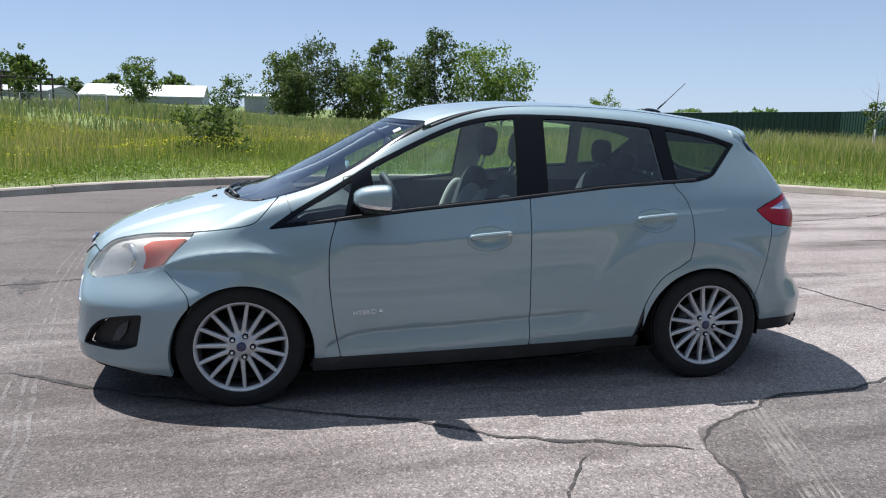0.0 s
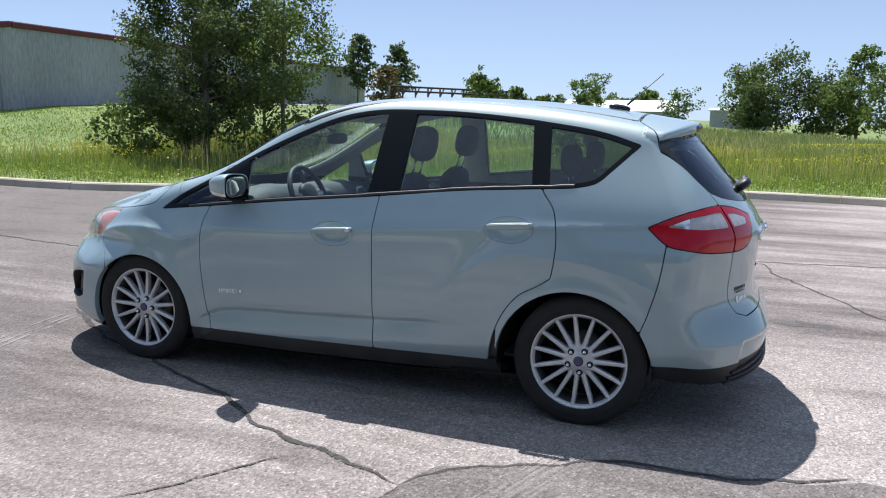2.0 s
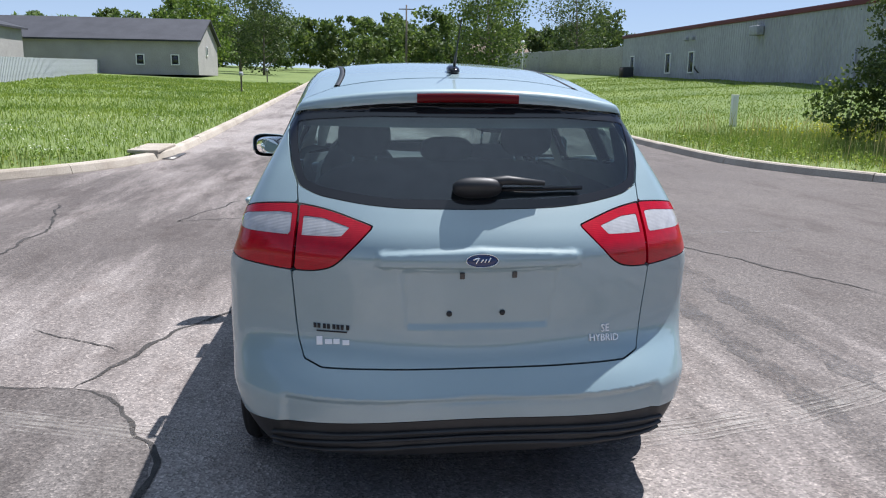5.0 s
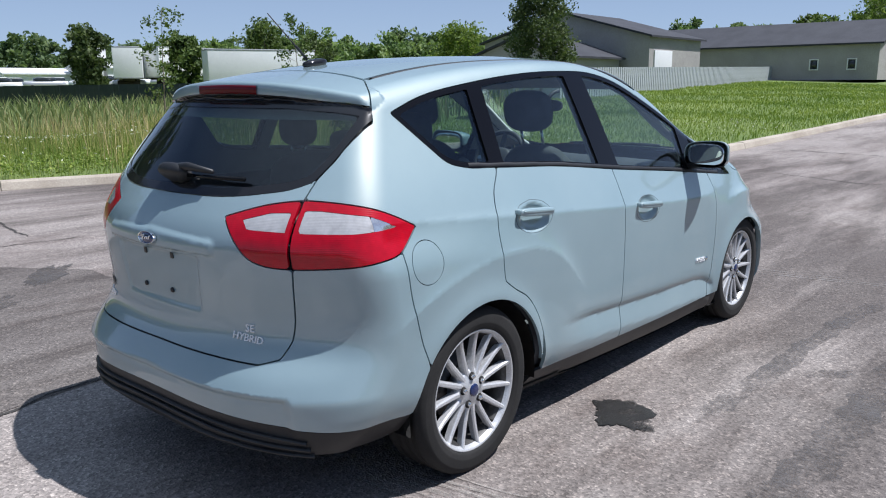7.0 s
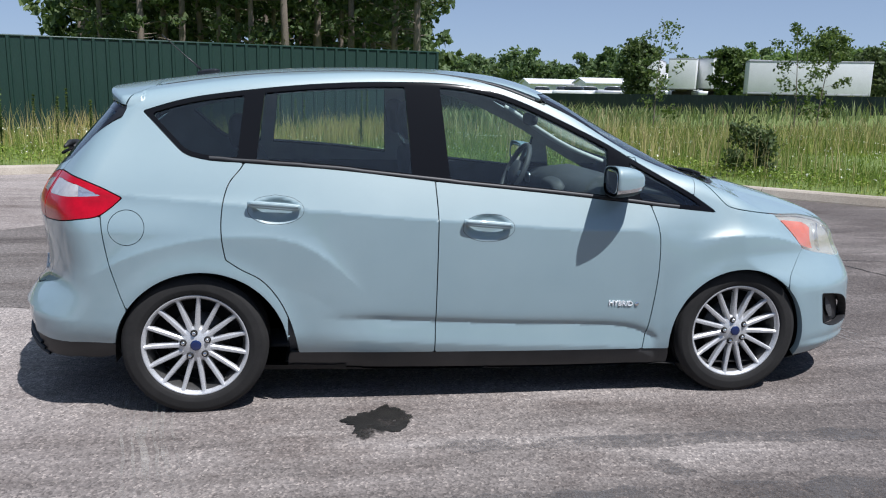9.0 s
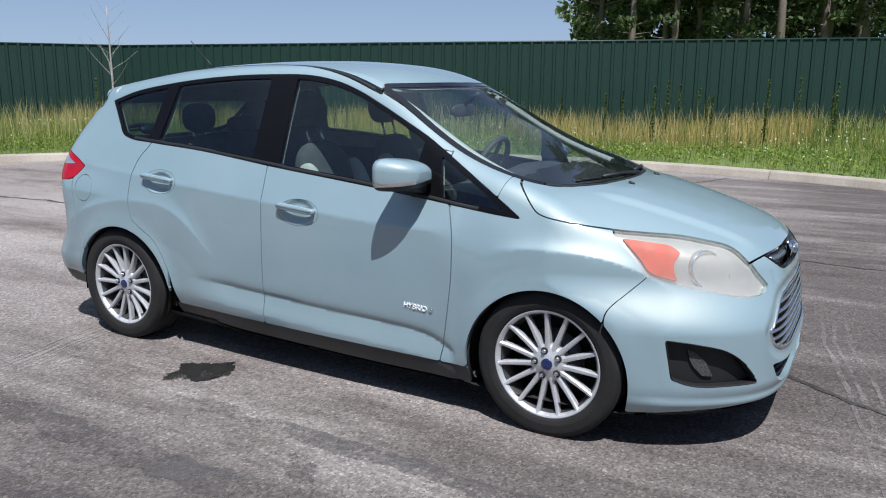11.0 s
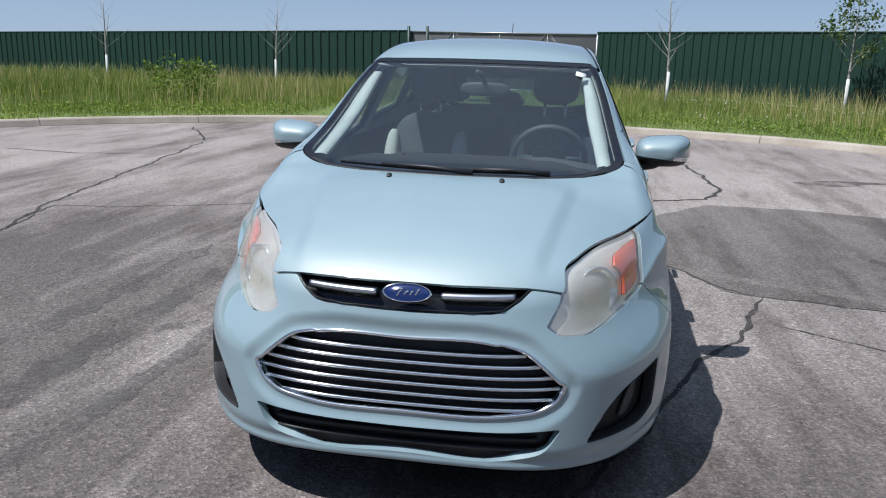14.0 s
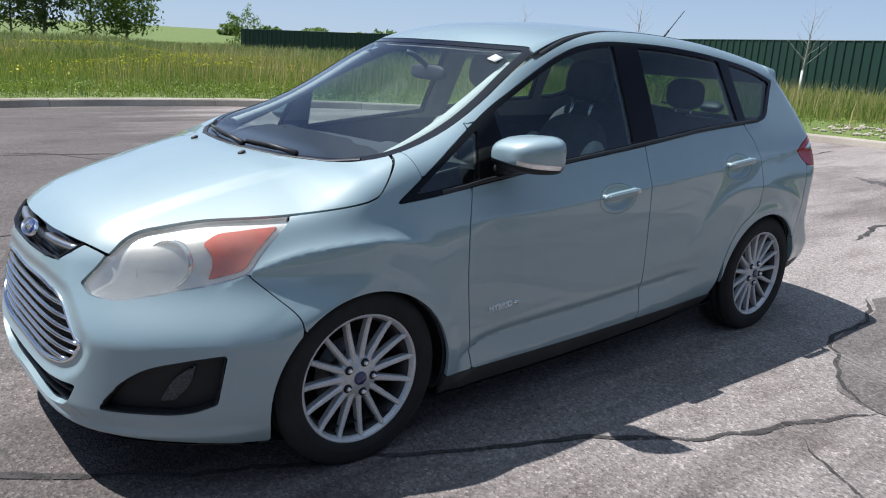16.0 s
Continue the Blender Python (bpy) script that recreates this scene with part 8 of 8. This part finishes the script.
def grey_building():
    b = empty("metal_building", "long grey metal building with dark red roof trim", "building")
    x0, x1, y0, y1, top = 31.2, 65.5, -24.2, -62.0, 5.55
    part("wall_core", box((x1 - x0 - 0.2, y0 - y1 - 0.2, top - 0.1), ((x0 + x1) / 2, (y0 + y1) / 2, top / 2)), siding, b)
    ribbed_wall("wall", x0, x1, 0.0, top - 0.18, y0, 0.30, 0.03, siding, b, "y")
    ribbed_wall("wall", y1, y0, 0.0, top - 0.18, x0, 0.30, -0.03, siding, b, "x")
    part("roof_trim", box((x1 - x0 + 0.3, 0.14, 0.26), ((x0 + x1) / 2, y0 + 0.05, top - 0.06), 0.02), red_trim, b, "dark red trim")
    part("roof_trim", box((0.14, y0 - y1, 0.26), (x0 - 0.05, (y0 + y1) / 2 - 0.1, top - 0.06), 0.02), red_trim, b, "dark red trim")
    part("roof", box((x1 - x0, y0 - y1, 0.1), ((x0 + x1) / 2, (y0 + y1) / 2, top + 0.06)), dark_roof, b)
    for x in (62.8, 55.0, 50.8):
        wall_window(b, (x, y0 + 0.06, 3.05), 0.95, 1.55, "y")
    part("wall_lamp", box((0.9, 0.5, 0.55), (41.4, y0 + 0.30, 4.7), 0.05), siding, b, "boxy wall vent hood")
    for x in (52.0, 53.0):
        part("wall_vent", box((0.5, 0.25, 0.22), (x - 1.2, y0 + 0.14, 4.7), 0.03), siding, b)
    part("wall_hook", tube([(49.5, y0 + 0.05, 2.3), (49.5, y0 + 0.35, 2.6), (49.5, y0 + 0.35, 2.75)], 0.05, 6), dark_roof, b)
    part("downpipe", tube([(32.0, y0 + 0.1, 3.3), (32.0, y0 + 0.1, 0)], 0.05, 6), siding, b)
    a = empty("air_conditioner", "grey air conditioning unit beside the wall", "air conditioner")
    part("casing", box((1.0, 0.9, 0.85), (61.5, y0 + 1.0, float(land(61.5, -23)) + 0.42), 0.04), dark_roof, a)
    part("grille", box((0.9, 0.02, 0.7), (61.5, y0 + 1.47, float(land(61.5, -23)) + 0.42)), rust_steel, a)


grey_building()
w = empty("yard_wall", "pale block wall beyond the metal building", "wall")
for k in range(10):
    x = 68.6 + 6.2 * k
    part("wall_bay", box((6.1, 0.25, 2.6), (x, -24.3, float(land(x, -24)) + 1.2), 0.02), block_wall, w)


def gable_house(name, label, x0, x1, y0, y1, eave, ridge, along, wall, roof, openings=()):
    """A house with a pitched roof; along: the axis of its ridge."""
    h = empty(name, label, "building")
    z0 = float(land((x0 + x1) / 2, (y0 + y1) / 2)) - 0.3
    if along == "x":
        ym = (y0 + y1) / 2
        prof = ((y0, z0), (y1, z0), (y1, eave), (ym, ridge), (y0, eave))
        ends = [[(x, y, z) for y, z in prof] for x in (x0, x1)]
    else:
        xm = (x0 + x1) / 2
        prof = ((x0, z0), (x1, z0), (x1, eave), (xm, ridge), (x0, eave))
        ends = [[(x, y, z) for x, z in prof] for y in (y0, y1)]
    v = ends[0] + ends[1]
    part("wall", mesh_from("wall", v, [(0, 1, 2, 3, 4), (9, 8, 7, 6, 5), (0, 5, 6, 1), (1, 6, 7, 2), (0, 4, 9, 5)], [wall]), wall, h)
    over, th = 0.35, 0.16
    for s in (0, 1):
        if along == "x":
            e = y0 - over if s == 0 else y1 + over
            m = (y0 + y1) / 2
            drop = (ridge - eave) / abs(m - (y0 if s == 0 else y1)) * over
            q = [(x0 - over, m, ridge), (x1 + over, m, ridge), (x1 + over, e, eave - drop), (x0 - over, e, eave - drop)]
        else:
            e = x0 - over if s == 0 else x1 + over
            m = (x0 + x1) / 2
            drop = (ridge - eave) / abs(m - (x0 if s == 0 else x1)) * over
            q = [(m, y0 - over, ridge), (m, y1 + over, ridge), (e, y1 + over, eave - drop), (e, y0 - over, eave - drop)]
        up = [(a, b, c + th) for a, b, c in q]
        lo = [(a, b, c + 0.01) for a, b, c in q]
        bm = bmesh.new()
        vs = [bm.verts.new(p) for p in lo + up]
        for f in ((0, 1, 2, 3), (7, 6, 5, 4), (0, 4, 5, 1), (1, 5, 6, 2), (2, 6, 7, 3), (3, 7, 4, 0)):
            bm.faces.new([vs[k] for k in f])
        part("roof", bm, roof, h, "", False)
    for kind, at, wd, ht, face in openings:
        if kind == "door":
            part("garage_door", box((wd, 0.10, ht) if face == "y" else (0.10, wd, ht), at, 0.01), white_metal, h, "white panel door")
        else:
            wall_window(h, at, wd, ht, face)
    return h


gable_house("workshop", "grey gabled workshop with a charcoal roof and white door", 52.7, 62.0, 25.4, 41.0, 5.0, 7.1, "x", tan_siding, dark_roof, (("door", (55.0, 25.36, 2.7), 3.0, 2.6, "y"),))
gable_house("long_hall", "long tan hall with a charcoal pitched roof", 70.0, 81.0, 13.6, 46.0, 4.7, 6.75, "y", tan_siding, dark_roof, (("win", (69.96, 15.6, 3.0), 0.75, 0.95, "x"), ("win", (69.96, 18.6, 3.0), 0.75, 0.95, "x"), ("win", (74.5, 13.56, 3.9), 0.7, 0.9, "y")))
gable_house("garage", "small grey gabled garage behind the fence", 44.0, 52.0, 27.5, 35.5, 3.4, 4.7, "x", tan_siding, dark_roof, (("win", (43.96, 31.0, 2.2), 1.2, 0.8, "x"),))
gable_house("house", "small pale house with a brown roof far down the road", 128.0, 138.0, -30.0, -20.0, 5.4, 7.6, "y", block_wall, noisy("brown_shingle_roof", (0.17, 0.12, 0.09), (0.24, 0.18, 0.14), 1, 20, 0.9, 0.2), (("win", (127.96, -23.0, 4.2), 1.2, 1.4, "x"),))
gable_house("warehouse", "far low warehouse with a white metal roof", 14.9, 42.0, -215.0, -191.0, 3.6, 6.4, "x", siding, white_roof)
gable_house("shed", "far grey flat shed across the meadow", -6.0, 4.5, -160.0, -150.0, 3.5, 3.9, "x", siding, white_roof)
gable_house("warehouse", "far grey yard building behind scrub", 34.0, 62.0, -150.0, -130.0, 3.4, 4.4, "x", siding, siding)


def trailer(x, y, length, turn, label, height=2.75, bed=1.15):
    t = empty("box_trailer", label, "trailer", group="white trailers in the yard")
    z = float(land(x, y))
    m = Matrix.Translation((x, y, z)) @ Matrix.Rotation(radians(turn), 4, 'Z')
    part("box", moved(box((length, 2.5, height), (0, 0, bed + height / 2), 0.05), m), white_metal, t)
    part("rail", moved(box((length, 2.52, 0.12), (0, 0, bed + 0.01), 0.02), m), siding, t)
    part("top_rail", moved(box((length + 0.02, 2.54, 0.10), (0, 0, bed - 0.03 + height), 0.02), m), siding, t)
    part("chassis", moved(box((length * 0.9, 1.0, 0.22), (0, 0, bed - 0.12)), m), rust_steel, t)
    for dx in (0.30, 0.42):
        for s in (-1, 1):
            part("tyre", moved(lathe([(0.0, 0.12), (0.42, 0.12), (0.48, 0.08), (0.48, -0.08), (0.42, -0.12), (0.0, -0.12)], 20), m @ Matrix.Translation((dx * length, s * 1.1, 0.5)) @ Matrix.Rotation(radians(90), 4, 'X')), rubber, t)
    part("landing_leg", moved(box((0.15, 1.8, 0.9), (-0.3 * length, 0, 0.5)), m), rust_steel, t)


trailer(32.0, 45.6, 7.6, -24, "white box trailer parked behind the screen fence", 2.15, 0.75)
for x, y, turn in ((31.5, 70.5, 60), (34.5, 69.0, 60), (38.5, 67.0, 8)):
    trailer(x, y, 6.5, turn, "white box trailer standing far in the yard")
c = empty("camper", "white caravan behind the grey fence", "caravan")
part("shell", moved(superbox(2.0, 1.1, 1.0, 4.5), Matrix.Translation((39.5, 33.2, 2.0)) @ Matrix.Rotation(radians(-55), 4, 'Z')), white_metal, c)
part("window_band", moved(superbox(1.0, 1.12, 0.22, 6), Matrix.Translation((39.5, 33.2, 2.3)) @ Matrix.Rotation(radians(-55), 4, 'Z')), pane_dark, c, "dark window band")


def parked_car(x, y, turn, mat, label):
    v = empty("parked_car", label, "car", group="cars in the far yard")
    m = Matrix.Translation((x, y, float(land(x, y)))) @ Matrix.Rotation(radians(turn), 4, 'Z')
    part("body", moved(superbox(2.2, 0.88, 0.36, 5, 20, 10), m @ Matrix.Translation((0, 0, 0.68))), mat, v)
    part("cabin", moved(superbox(1.15, 0.74, 0.34, 3.4, 20, 10), m @ Matrix.Translation((-0.1, 0, 1.12))), pane_dark, v, "dark glass cabin")
    part("roof", moved(superbox(0.85, 0.68, 0.05, 4, 16, 8), m @ Matrix.Translation((-0.1, 0, 1.45))), mat, v)
    for dx in (-1.35, 1.35):
        for s in (-1, 1):
            part("tyre", moved(lathe([(0.0, 0.1), (0.32, 0.1), (0.32, -0.1), (0.0, -0.1)], 16), m @ Matrix.Translation((dx, s * 0.8, 0.32)) @ Matrix.Rotation(radians(90), 4, 'X')), rubber, v)


silver_far = material("far_car_silver", (0.5, 0.51, 0.53), 0.3, 0.5)
for k in range(16):
    a = radians(62 + 20 * (k + rng.uniform(-0.3, 0.3)) / 16)
    d = rng.uniform(78, 112)
    parked_car(d * math.cos(a), -4 + d * math.sin(a), rng.uniform(0, 180), white_metal if k % 3 else silver_far, "pale car parked far off in the yard")
for a, d, w_, h_ in ((68.5, 120, 9, 3.4), (72.0, 125, 12, 3.2), (64.0, 118, 7, 4.2)):
    a = radians(a)
    x, y = d * math.cos(a), d * math.sin(a)
    gable_house("yard_shed", "low white shed far in the yard", x - w_ / 2, x + w_ / 2, y, y + 6, h_, h_ + 0.7, "x", white_metal, white_roof)


def storage_rack():
    r = empty("storage_rack", "dark steel trussed rack in the storage yard", "rack")
    a, b, top = Vector((19.0, -41.0, 0)), Vector((14.2, -50.5, 0)), 3.35
    d = b - a
    for k in range(11):
        p = a + d * k / 10
        part("post", tube([(p.x, p.y, 0), (p.x, p.y, top)], 0.06, 6), rust_steel, r)
        q = a + d * min(k + 0.35, 10) / 10
        part("brace", tube([(p.x, p.y, top - 0.55), (q.x, q.y, top)], 0.045, 5), rust_steel, r)
    for z in (top, top - 0.28):
        part("beam", tube([(a.x, a.y, z), (b.x, b.y, z)], 0.07, 6), rust_steel, r)
    for k in range(9):
        p = a + d * (k + 0.5) / 9.5
        part("crate", box((0.8, 0.8, 1.2 + 0.4 * (k % 3)), (p.x, p.y, 0.7), 0.03), siding if k % 2 else rust_steel, r, "stacked crate")


storage_rack()
f5 = empty("chain_fence", "dark chain-link fence along the storage yard", "fence")
for k in range(26):
    x = 9.0 + 1.25 * k
    y = -39.0 + 0.30 * (x - 9)
    part("post", tube([(x, y, 0), (x, y, 2.05)], 0.03, 6), grey_wire, f5)
for z in (0.35, 2.05):
    part("rail", tube([(9.0, -39.0, z), (40.25, -29.6, z)], 0.025, 6), grey_wire, f5)
bm = bmesh.new()
p0, p1 = Vector((9.0, -39.0, 0)), Vector((40.25, -29.625, 0))
for k in range(150):
    for s in (1, -1):
        u = (k + 0.5) / 151
        q = u + s * 1.6 / 32.6
        if 0 <= q <= 1:
            a, b = p0.lerp(p1, u), p0.lerp(p1, q)
            add_tube(bm, [(a.x, a.y, 0.35), (b.x, b.y, 2.0)], 0.008, 3, False)
tagged(part("wire", bm, grey_wire, f5, "woven wire mesh"), kind="stuff")
u = empty("utility_pole", "grey timber utility pole beside the far road", "pole")
part("pole", tube([(112, -8.2, 1.5), (112, -8.2, 12.0)], (0.16, 0.11), 8), wood_post, u)
part("crossarm", box((0.12, 2.2, 0.14), (112, -8.2, 11.4), 0.01), wood_post, u)
u = empty("lamp_post", "slim white lamp post on the far lawn", "lamp post")
part("post", tube([(78, -17.8, 1.0), (78, -17.8, 5.4)], 0.06, 8), white_frame, u)
part("lamp_head", moved(superbox(0.22, 0.22, 0.18, 3, 12, 8), Matrix.Translation((78, -17.8, 5.5))), white_frame, u)
u = empty("marker_post", "white square marker post on the lawn's edge", "post")
part("post", box((0.16, 0.16, 0.95), (17.9, -11.0, float(land(17.9, -11.0)) + 0.42), 0.015), white_frame, u)
part("cap", box((0.18, 0.18, 0.03), (17.9, -11.0, float(land(17.9, -11.0)) + 0.91), 0.008), white_frame, u)
for x, y in ((60.0, -8.6), (44.0, 6.6), (66.0, 7.2)):
    u = empty("mailbox", "grey roadside mailbox on a timber post", "mailbox")
    z = float(land(x, y))
    part("post", box((0.1, 0.1, 1.0), (x, y, z + 0.45), 0.01), wood_post, u)
    part("box", moved(superbox(0.25, 0.11, 0.13, 4, 16, 8), Matrix.Translation((x, y, z + 1.05))), siding, u)
